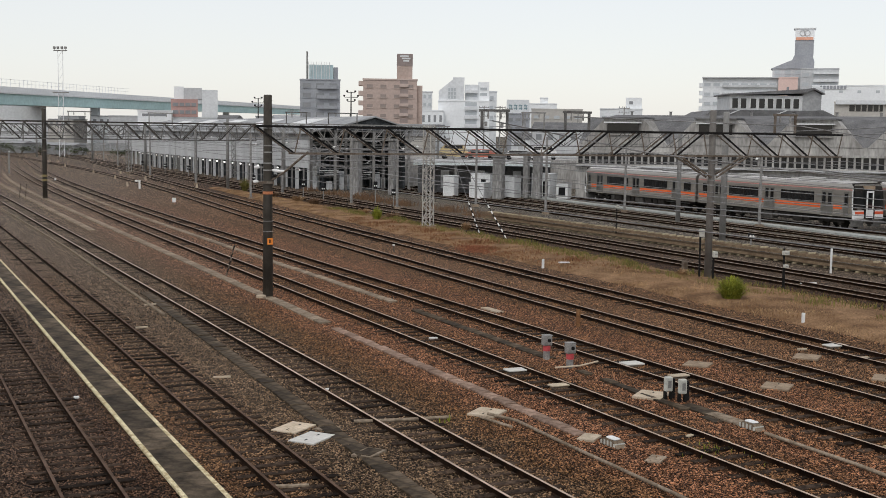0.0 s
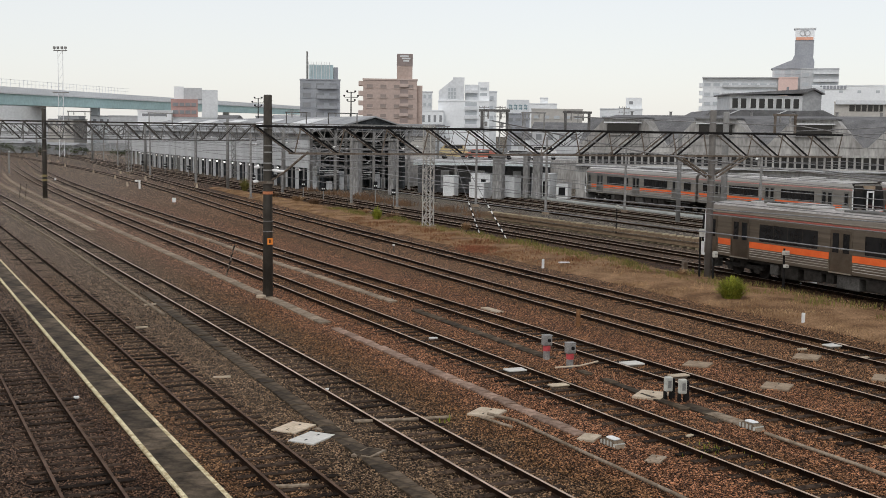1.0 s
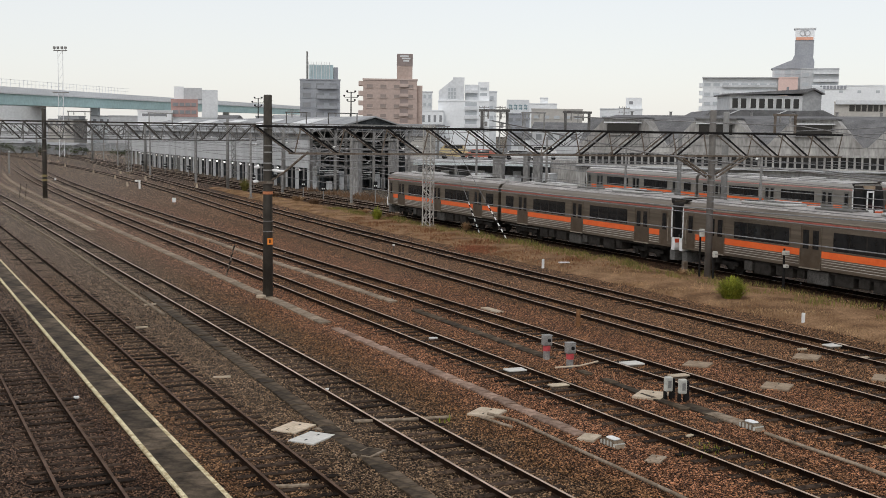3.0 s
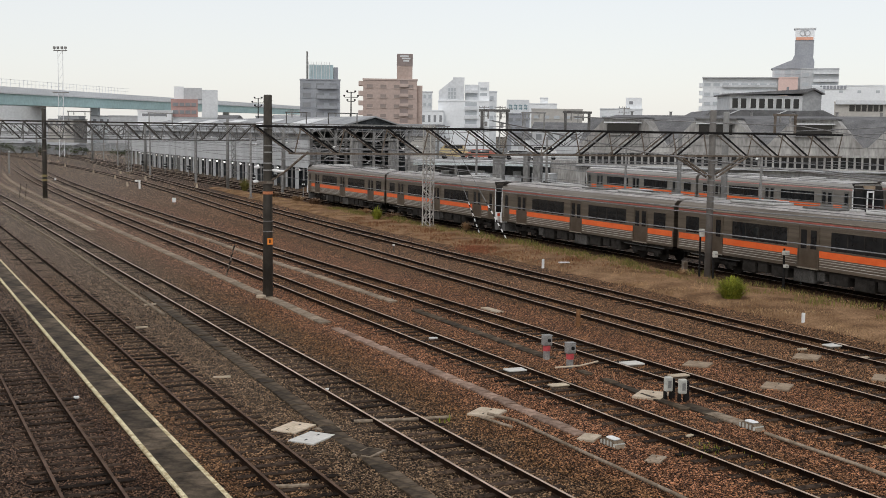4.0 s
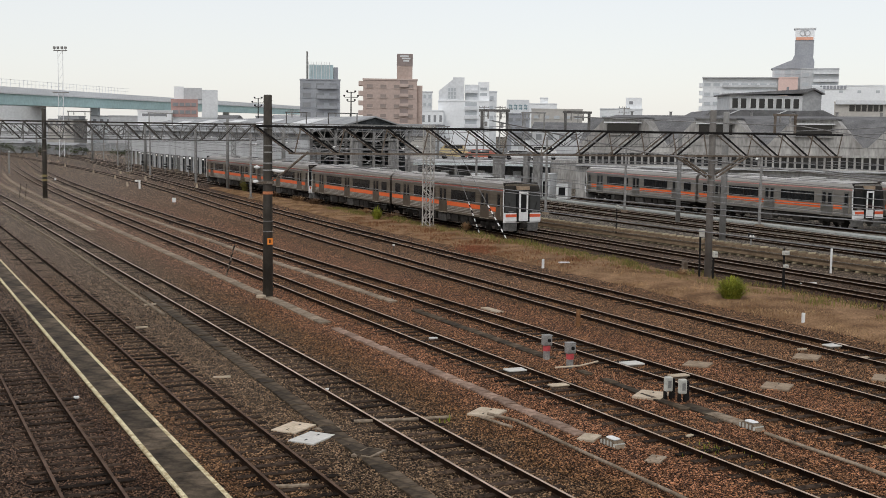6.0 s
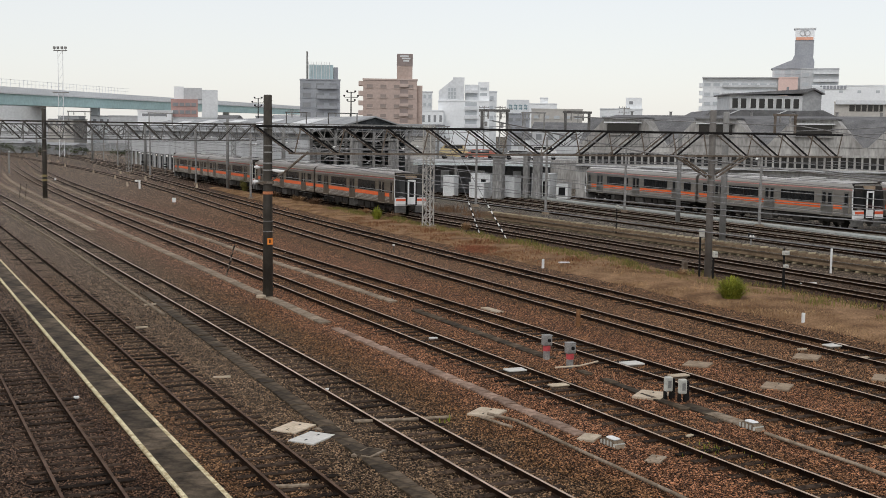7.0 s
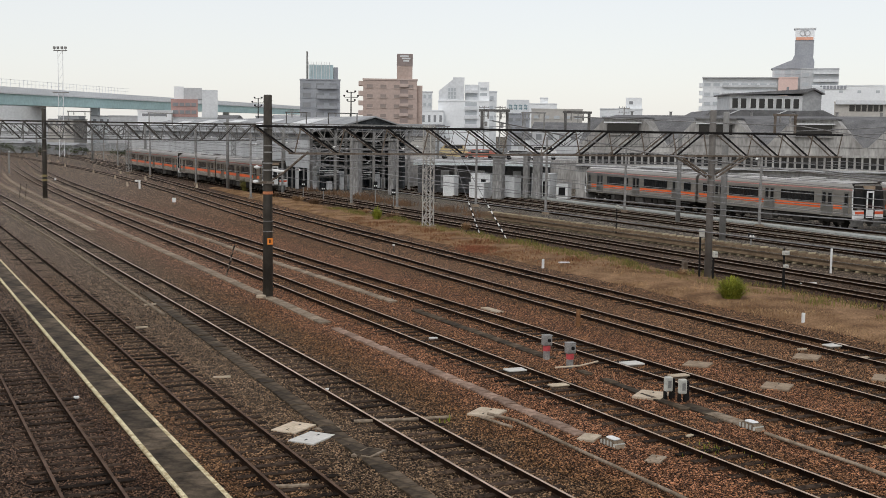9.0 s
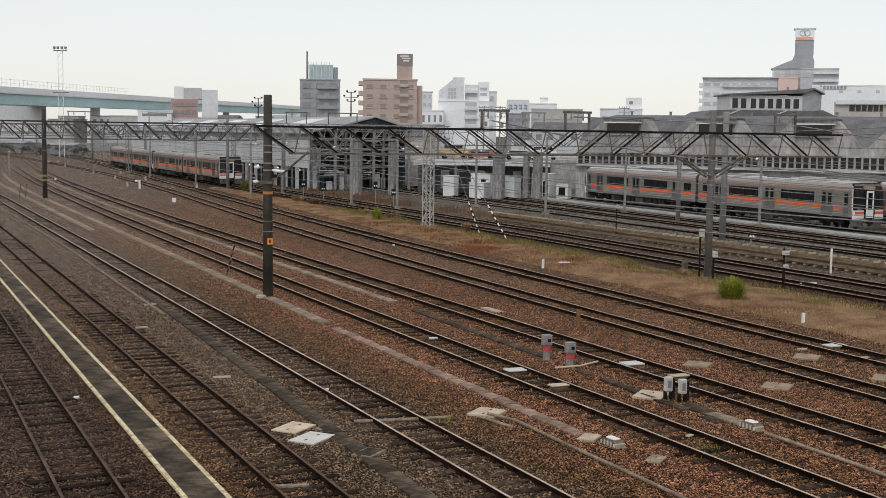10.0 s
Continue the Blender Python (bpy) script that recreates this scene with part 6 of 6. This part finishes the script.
tower("pale_block", 29.0, 46.0, 400, 12, 15.6, BEIGE_WALL, "pale beige low block beyond the yard", 2, 5, 8, 1.8, 1.0, win=HAZED_GLASS)
tower("pale_block", 31.0, 44.0, 470, 12, 19.2, WHITE_WALL, "pale white block far beyond the yard", 1, 4, 12, 1.8, 1.0, win=HAZED_GLASS)
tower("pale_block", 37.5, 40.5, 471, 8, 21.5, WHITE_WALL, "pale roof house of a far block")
t = tower("stepped_block", 52.0, 66.0, 400, 12, 16.0, PALE_WALL, "pale stepped apartment block with a roof house", 2, 5, 8, 1.6, 1.0, win=HAZED_GLASS)
part("upper_block", boxes((1.5, 6.8, 1, 10, 16.36, 20.0)), WHITE_WALL, t)
part("upper_window", boxes((2.6, 3.8, 0.9, 1.2, 17.8, 18.8)), WIN_GREY, t)

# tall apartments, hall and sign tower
t = tower("apartment_block", 90.6, 116.0, 420, 14, 27.6, PALE_WALL, "pale grey slab of apartments with rounded end balconies", 6, 8, 8, 2.2, 1.1, win=HAZED_GLASS)
for f in range(7):
    z = 8.5 + f * 2.7
    b = part("end_balcony", tube(bmesh.new(), [(-12.4, 2.4, z), (-12.4, 2.4, z + 1.5)], 1.6, 14), WHITE_WALL, t)
    part("gallery", boxes((-6.0, 12.6, -1.1, -0.2, z, z + 0.8)), MID_WALL, t)
part("roof_edge", boxes((-13.0, 13.0, -1.4, 0.0, 27.96, 28.3)), MID_WALL, t)
tower("pink_block", 115.5, 122.0, 415, 10, 28.0, PINK_WALL, "pink rendered stair block between grey apartments", 1, 1, 22, 0.8, 1.6, win=WIN_GREY)
t = tower("stepped_apartment", 122.4, 134.9, 412, 12, 31.0, MID_WALL, "grey stepped apartment block below the sign tower", 4, 4, 18, 2.2, 1.2, win=HAZED_GLASS)
for f in range(3):
    part("balcony", boxes((-2.0, 6.3, -1.2, -0.2, 24 + f * 2.6, 24.9 + f * 2.6)), PALE_WALL, t)
t = tower("sign_building", 117.0, 131.0, 428, 12, 31.6, MID_WALL, "grey apartment tower carrying an advertising sign", 2, 4, 28, 2.0, 1.2, win=HAZED_GLASS)
part("pitched_roof", prism(bmesh.new(), [(-7.6, 31.96), (7.2, 31.96), (7.2, 34.5), (6.4, 36.6), (0.3, 36.6), (-0.4, 35.0)], -0.6, 12, "y"), GREY_TILE, t)
part("sign_shaft", boxes((0.4, 6.8, 1.0, 7.0, 36.61, 42.0)), GREY_TILE, t)
s = part("sign_board", boxes((0.3, 6.9, 0.8, 7.2, 42.01, 46.0)), WHITE_WALL, t, "white advertising sign with grey oval rings")
part("sign_stripe", boxes((0.6, 6.5, 0.7, 0.796, 42.05, 43.1)), material("salmon_sign", (0.70, 0.36, 0.25), (0.74, 0.40, 0.29), scale=0.3, fine_amount=0.05), s)
for c in (2.9, 4.4):
    bm = bmesh.new()
    pts = [(c + 1.0 * math.cos(k * 0.3927), 0.74, 44.5 + 0.95 * math.sin(k * 0.3927)) for k in range(17)]
    tube(bm, pts, 0.16, 6, cap=False)
    part("sign_ring", bm, MID_WALL, s)
part("sign_cap", boxes((-0.2, 7.4, 0.4, 7.4, 46.01, 46.3)), PALE_WALL, t)
t = tower("white_hall", 124.0, 190.0, 400, 20, 25.2, WHITE_WALL, "large white windowless hall with grey sign lettering bars", 0, 0)
for i in range(8):
    part("sign_bar", boxes((-30.5 + i * 1.12, -29.7 + i * 1.12, -0.3, -0.02, 24.1, 25.3)), GREY_TILE, t)
for i in range(8):
    part("window", boxes((-30.0 + i * 5.9, -28.8 + i * 5.9, -0.06, 0.1, 22.8, 23.7)), HAZED_GLASS, t)
t = tower("pale_shop", 118.0, 150.0, 360, 16, 18.2, BEIGE_WALL, "pale concrete shop building with a dark window band under a fascia", 0, 0)
part("window_band", boxes((-11.6, -2.0, -0.06, 0.1, 15.6, 17.6)), GLASS, t)
for i in range(5):
    part("mullion", boxes((-10.0 + i * 1.7, -9.75 + i * 1.7, -0.12, -0.07, 15.6, 17.6)), BEIGE_WALL, t)
part("fascia", boxes((-15.6, 16.0, -1.0, -0.17, 17.7, 18.9)), PALE_WALL, t)
tower("apartment_block", 155.6, 178.0, 418, 14, 41.0, PALE_WALL, "tall pale apartment block at the edge of town", 11, 6, 8, 2.2, 1.2, win=HAZED_GLASS, rail=True)

# west side
t = tower("low_block", -91.5, -76.5, 400, 12, 11.2, PALE_WALL, "low block with a brick-red front and stepped pale roof houses", 0, 0)
red = part("red_front", boxes((-7.5, 1.2, -0.5, 9, 11.56, 17.4)), BRICK_RED, t, "brick-red front with window bands")
for z in (12.5, 15.0):
    part("window_band", boxes((-7.0, 0.7, -0.6, -0.49, z, z + 1.2)), WIN_GREY, red)
    for x in (-5.1, -3.2, -1.2):
        part("pier", boxes((x, x + 0.35, -0.66, -0.605, z, z + 1.2)), BRICK_RED, red)
part("roof_house", boxes((-6.6, -3.4, 1, 8, 17.41, 21.6)), WHITE_WALL, t)
part("roof_house", boxes((-3.38, 2.6, 0.6, 8, 17.41, 21.2)), MID_WALL, t)
part("east_block", boxes((2.62, 7.8, -0.2, 10, 11.56, 20.6)), PALE_WALL, t)

t = tower("white_shop", -101.5, -90.2, 395, 10, 13.2, WHITE_WALL, "low white building with a dark window band", 0, 0)
part("window_band", boxes((-4.2, 3.6, -0.06, 0.1, 11.6, 12.4)), WIN_GREY, t)
tower("grey_warehouse", -150.0, -134.0, 400, 16, 14.6, PALE_WALL, "grey warehouse under the viaduct", 0, 0)
tower("grey_warehouse", -118.0, -106.0, 420, 14, 11.6, MID_WALL, "dark grey low warehouse with a sloping roof", 0, 0)

house_rng = random.Random(9)
for i in range(46):
    px = house_rng.uniform(-0.37, 0.2)
    y = house_rng.uniform(430, 600) if px < -0.1 else house_rng.uniform(230, 380)
    w = house_rng.uniform(6, 14)
    h = house_rng.uniform(7, 13) if px < -0.1 else house_rng.uniform(5.5, 8.8)
    m = house_rng.choice((PALE_WALL, MID_WALL, WHITE_WALL, BEIGE_WALL, GREY_SHEET, MID_WALL))
    ob = tagged(empty("low_house", px * y, y, 0, house_rng.uniform(-20, 20)), "low hazy town house beyond the yard", "house", "houses of the town")
    part("wall", boxes((-w / 2, w / 2, 0, 8, 0, h)), m, ob)
    if house_rng.random() < 0.55:
        part("roof", prism(bmesh.new(), [(-0.4, h), (8.4, h), (4, h + 1.6)], -w / 2 - 0.3, w / 2 + 0.3), SLATE if house_rng.random() < 0.6 else GREY_SHEET, ob)
    else:
        part("roof", boxes((-w / 2 - 0.2, w / 2 + 0.2, -0.2, 8.2, h, h + 0.3)), GREY_SHEET, ob)
    for k in range(int(w / 2.6)):
        part("window", boxes((-w / 2 + 0.8 + k * 2.5, -w / 2 + 2.0 + k * 2.5, -0.06, 0.1, h - 2.2, h - 1.0)), WIN_GREY, ob)


def utility_pole(x, y, h, arms):
    ob = tagged(empty("utility_pole", x, y, 0, 12), "hazy grey utility pole with crossarms and insulators", "utility pole", "utility poles of the town")
    part("shaft", tube(bmesh.new(), [(0, 0, 0), (0, 0, h)], [0.18, 0.11], 8), STEEL, ob)
    for i in range(arms):
        z = h - 0.3 - i * 0.9
        arm = part("crossarm", beam(bmesh.new(), (-1.1, 0, z), (1.1, 0, z), 0.12), STEEL, ob)
        for k in (-1.0, -0.4, 0.4, 1.0):
            part("insulator", tube(bmesh.new(), [(k, 0, z + 0.06), (k, 0, z + 0.34)], [0.07, 0.04], 6), WIN_GREY, arm)
    part("transformer", tube(bmesh.new(), [(0.45, 0, h - 4.2), (0.45, 0, h - 3.2)], 0.3, 8), STEEL, ob)


for x, d, h, arms in ((10.6, 230, 12.6, 3), (12.3, 236, 12.4, 2), (8.2, 250, 13.0, 3), (34.5, 230, 12.8, 3), (29.0, 260, 12.2, 2), (47.2, 230, 10.9, 2), (-38.4, 300, 12.6, 2), (16.8, 250, 11.6, 2)):
    utility_pole(x, d, h, arms)


def build_viaduct():
    teal = material("teal_girder_paint", (0.40, 0.58, 0.58), (0.46, 0.64, 0.64), scale=0.1, rough=0.6, fine_amount=0.08)
    a, b = Vector((-143.8, 260, -1.5)), Vector((-94.0, 770, 3.4))
    ob = tagged(empty("viaduct"), "teal steel girder road viaduct with pale parapet and barrier", "viaduct")
    d = (b - a).normalized()
    s = Vector((d.y, -d.x, 0))

    def slab(name, o0, o1, z0, z1, mat, f=0.0, t=1.0):
        p, q = a.lerp(b, f), a.lerp(b, t)
        bm = bmesh.new()
        mid = s * (o0 + o1) / 2
        beam(bm, p + mid + Vector((0, 0, (z0 + z1) / 2)), q + mid + Vector((0, 0, (z0 + z1) / 2)), abs(o1 - o0), z1 - z0)
        part(name, bm, mat, ob)
    slab("girder", -0.4, 0.4, 14.6, 17.9, teal)
    slab("girder", -9, -8.2, 14.6, 17.9, teal)
    slab("deck", -10, 1.2, 17.91, 18.3, PALE_WALL)
    slab("parapet", 0.9, 1.2, 18.31, 20.0, WHITE_WALL)
    for i in range(70):
        k = i / 70 * 0.40
        p = a.lerp(b, k) + s * 1.05
        part("barrier_post", boxes((p.x - 0.05, p.x + 0.05, p.y - 0.05, p.y + 0.05, p.z + 20.0, p.z + 22.3)), WHITE_WALL, ob)
    slab("barrier_rail", 0.98, 1.1, 22.2, 22.28, WHITE_WALL, 0.0, 0.40)
    slab("barrier_rail", 0.98, 1.1, 21.1, 21.16, WHITE_WALL, 0.0, 0.40)
    for k in (0.05, 0.2, 0.36, 0.52, 0.7, 0.88):
        p = a.lerp(b, k) - s * 4.2
        part("pier", boxes((p.x - 1.4, p.x + 1.4, p.y - 1.4, p.y + 1.4, 0, p.z + 14.59)), PALE_WALL, ob)


build_viaduct()


def light_tower():
    ob = tagged(empty("floodlight_tower", -96.4, 300, 0), "slim grey lattice floodlight tower", "floodlight tower")
    for s in (-0.6, 0.6):
        part("leg", tube(bmesh.new(), [(s, 0, 0), (s, 0, 26.4)], 0.07, 6), WHITE_WALL, ob)
    for k in range(14):
        part("brace", beam(bmesh.new(), (-0.6, 0, k * 1.9), (0.6, 0, k * 1.9 + 1.9), 0.05), WHITE_WALL, ob)
    part("platform", boxes((-1.6, 1.6, -0.6, 0.6, 26.4, 26.6)), STEEL, ob)
    part("platform", boxes((-1.9, 1.9, -0.6, 0.6, 16.0, 16.2)), STEEL, ob)
    for x in (-1.4, -0.5, 0.5, 1.4):
        part("floodlight", box(bmesh.new(), x - 0.28, x + 0.28, -0.5, 0.1, 26.9, 27.5, bevel=0.08), STEEL, ob)
        part("lamp_arm", boxes((x - 0.05, x + 0.05, -0.1, 0.0, 26.6, 26.9)), STEEL, ob)


light_tower()


def yard_light(x, y, h):
    ob = tagged(empty("yard_light", x, y, 0), "grey yard light mast with a cluster of lamps", "light mast", "yard light masts")
    part("mast", tube(bmesh.new(), [(0, 0, 0), (0, 0, h)], [0.2, 0.12], 8), DARK_STEEL, ob)
    for z, reach in ((h, 0.9), (h - 1.0, 1.5), (h - 1.9, 0.8)):
        part("crossarm", beam(bmesh.new(), (-reach, 0, z - 0.2), (reach, 0, z - 0.2), 0.12), DARK_STEEL, ob)
        for x0 in (-reach, reach):
            part("lamp", box(bmesh.new(), x0 - 0.2, x0 + 0.2, -0.25, 0.25, z - 0.1, z + 0.3, bevel=0.1), DARK_STEEL, ob)


yard_light(-20.6, 262, 16.0)
yard_light(-46.9, 300, 15.4)


# vehicles on the raised road behind the huts
def parked_car(x, y, z, col, label, rz=-8, van=False):
    ob = tagged(empty("parked_van" if van else "parked_car", x, y, z, rz), label, "van" if van else "car", "vehicles on the raised road")
    h = 1.9 if van else 1.35
    prof = [(-2.1, 0.3), (-2.15, 0.8), (-1.7, h - 0.35 if van else 0.9), (-1.2, h), (1.2, h), (1.8, 0.95), (2.1, 0.85), (2.15, 0.3)]
    bm = bmesh.new()
    prism(bm, prof, -0.8, 0.8, "y")
    bmesh.ops.rotate(bm, verts=bm.verts, cent=(0, 0, 0), matrix=Matrix.Identity(3))
    part("body", bm, col, ob)
    part("side_window", boxes((-1.3, 1.2, -0.82, 0.82, h - 0.5, h - 0.1)), GLASS, ob)
    for wx in (-1.35, 1.35):
        for s in (-0.75, 0.75):
            part("wheel", tube(bmesh.new(), [(wx, s - 0.1, 0.3), (wx, s + 0.1, 0.3)], 0.31, 12), BLACK, ob)


road = tagged(part("raised_road", boxes((-16, 26, 160, 172, 0, 3.75)), OLD_CONCRETE), "raised concrete road bank behind the huts", "road", kind="structure")
part("guard_rail", boxes((-16, 26, 160.1, 160.25, 4.3, 4.45)), PALE_WALL, road)
RED_CAR = material("red_car_paint", (0.52, 0.15, 0.10), (0.56, 0.18, 0.13), scale=2, rough=0.3, fine_amount=0.05)
parked_car(5.0, 162.5, 3.75, RED_CAR, "red car on the raised road")
parked_car(1.4, 163.5, 3.75, material("cream_truck_paint", (0.58, 0.46, 0.24), (0.64, 0.52, 0.29), scale=2, rough=0.4, fine_amount=0.05), "cream van on the raised road", van=True)
parked_car(10.2, 162.5, 3.75, WHITE_PAINT, "white car on the raised road")
parked_car(13.6, 163.0, 3.75, WHITE_PAINT, "white van on the raised road", van=True)


# ---- wall and low sheds closing the far end of the yard ----
YARD_WALL = material("dusty_yard_wall", (0.30, 0.31, 0.31), (0.40, 0.41, 0.41), scale=0.15, rough=0.9, fine=2, fine_amount=0.3)


def build_yard_wall(x0, y0, x1, y1, h, label):
    ob = tagged(empty("yard_wall"), label, "wall", "walls round the yard", "structure")
    a, b = Vector((x0, y0, h / 2)), Vector((x1, y1, h / 2))
    n = int((b - a).length / 4)
    for i in range(n):
        p, q = a.lerp(b, i / n), a.lerp(b, (i + 0.985) / n)
        part("panel", beam(bmesh.new(), p, q, 0.15, h + 0.2), YARD_WALL, ob)
        part("post", boxes((p.x - 0.15, p.x + 0.15, p.y - 0.2, p.y + 0.2, -0.1, h + 0.2)), OLD_CONCRETE, ob)


build_yard_wall(-175, 352, -62, 420, 2.4, "dusty grey panel wall at the far end of the yard")
build_yard_wall(-62, 420, 30, 400, 2.4, "dusty grey panel wall behind the depot")


def yard_shed(x, y, w, d, h, mat, label):
    ob = tagged(empty("yard_shed", x, y, 0, -25), label, "shed", "low sheds at the end of the yard")
    part("wall", boxes((-w / 2, w / 2, -d / 2, d / 2, 0, h)), mat, ob)
    part("roof", prism(bmesh.new(), [(-d / 2 - 0.3, h), (0, h + 0.7), (d / 2 + 0.3, h)], -w / 2 - 0.2, w / 2 + 0.2), GREY_SHEET, ob)
    for k in range(int(w / 2.4)):
        part("window", boxes((-w / 2 + 0.6 + k * 2.3, -w / 2 + 1.9 + k * 2.3, -d / 2 - 0.05, -d / 2 + 0.05, h * 0.4, h * 0.75)), WIN_GREY, ob)


DULL_SHED = material("dull_weathered_sheet", (0.20, 0.205, 0.205), (0.29, 0.295, 0.295), scale=0.3, rough=0.9, fine=2, fine_amount=0.2)
yard_shed(-104.0, 326, 11, 5, 2.6, DULL_SHED, "low dull grey shed at the end of the yard")
yard_shed(-126.0, 342, 18, 5, 2.8, DULL_SHED, "long low grey shed at the end of the yard")
yard_shed(-76.0, 334, 9, 5, 3.2, GREY_SHEET, "grey sheet metal shed at the end of the yard")
yard_shed(-150.0, 350, 14, 5, 2.6, DULL_SHED, "long low grey shed at the end of the yard")
parked_car(-116.0, 374, 0, PALE_GREY_PAINT, "white van parked at the end of the yard", 20, True)

SHRUB_LEAF = material("dusty_shrub_leaves", (0.060, 0.075, 0.045), (0.13, 0.145, 0.09), scale=0.8, rough=0.9, fine=4, fine_amount=0.4)
SHRUB_STEM = material("shrub_stem", (0.07, 0.05, 0.035), (0.12, 0.09, 0.06), scale=3, rough=0.9)


def shrub(x, y, w, h, seed):
    """A scrubby bush: a few leaning stems and many small leaves in uneven clumps."""
    g = random.Random(seed)
    ob = tagged(empty("shrub", x, y, 0), "dusty dark green shrub at the end of the yard", "shrub", "shrubs at the end of the yard")
    tips = [Vector((g.uniform(-w / 2, w / 2), g.uniform(-0.8, 0.8), h * g.uniform(0.45, 0.9))) for i in range(7)]
    bm = bmesh.new()
    for t in tips:
        tube(bm, [(t.x * 0.3, t.y * 0.3, -0.1), (t.x * 0.7, t.y * 0.7, t.z * 0.55), t], [0.07, 0.05, 0.02], 5)
    part("stems", bm, SHRUB_STEM, ob)
    verts, faces = [], []
    for i in range(420):
        t = g.choice(tips)
        p = t + Vector((g.gauss(0, w * 0.11), g.gauss(0, 0.4), g.gauss(-0.15, h * 0.13)))
        p.z = max(0.15, p.z)
        a, e, r = g.uniform(0, 6.283), g.uniform(-0.6, 0.6), g.uniform(0.10, 0.24)
        u = Vector((math.cos(a), math.sin(a), e)) * r
        v = Vector((-math.sin(a), math.cos(a), g.uniform(-0.8, 0.8))) * r * 0.7
        k = len(verts)
        verts += [p - u, p + v, p + u, p - v]
        faces.append((k, k + 1, k + 2, k + 3))
    raw("leaves", verts, faces, SHRUB_LEAF, ob)


for i, (x, y, w, h) in enumerate(((-99, 312, 5, 2.6), (-94.5, 309, 4, 2.2), (-108, 318, 5, 3.0), (-115, 322, 6, 2.4), (-84, 306, 4, 2.0), (-121, 326, 5, 3.2), (-132, 333, 6, 2.6), (-77, 300, 4, 1.8), (-70, 296, 4, 2.2))):
    shrub(x, y, w, h, 50 + i)


motions()
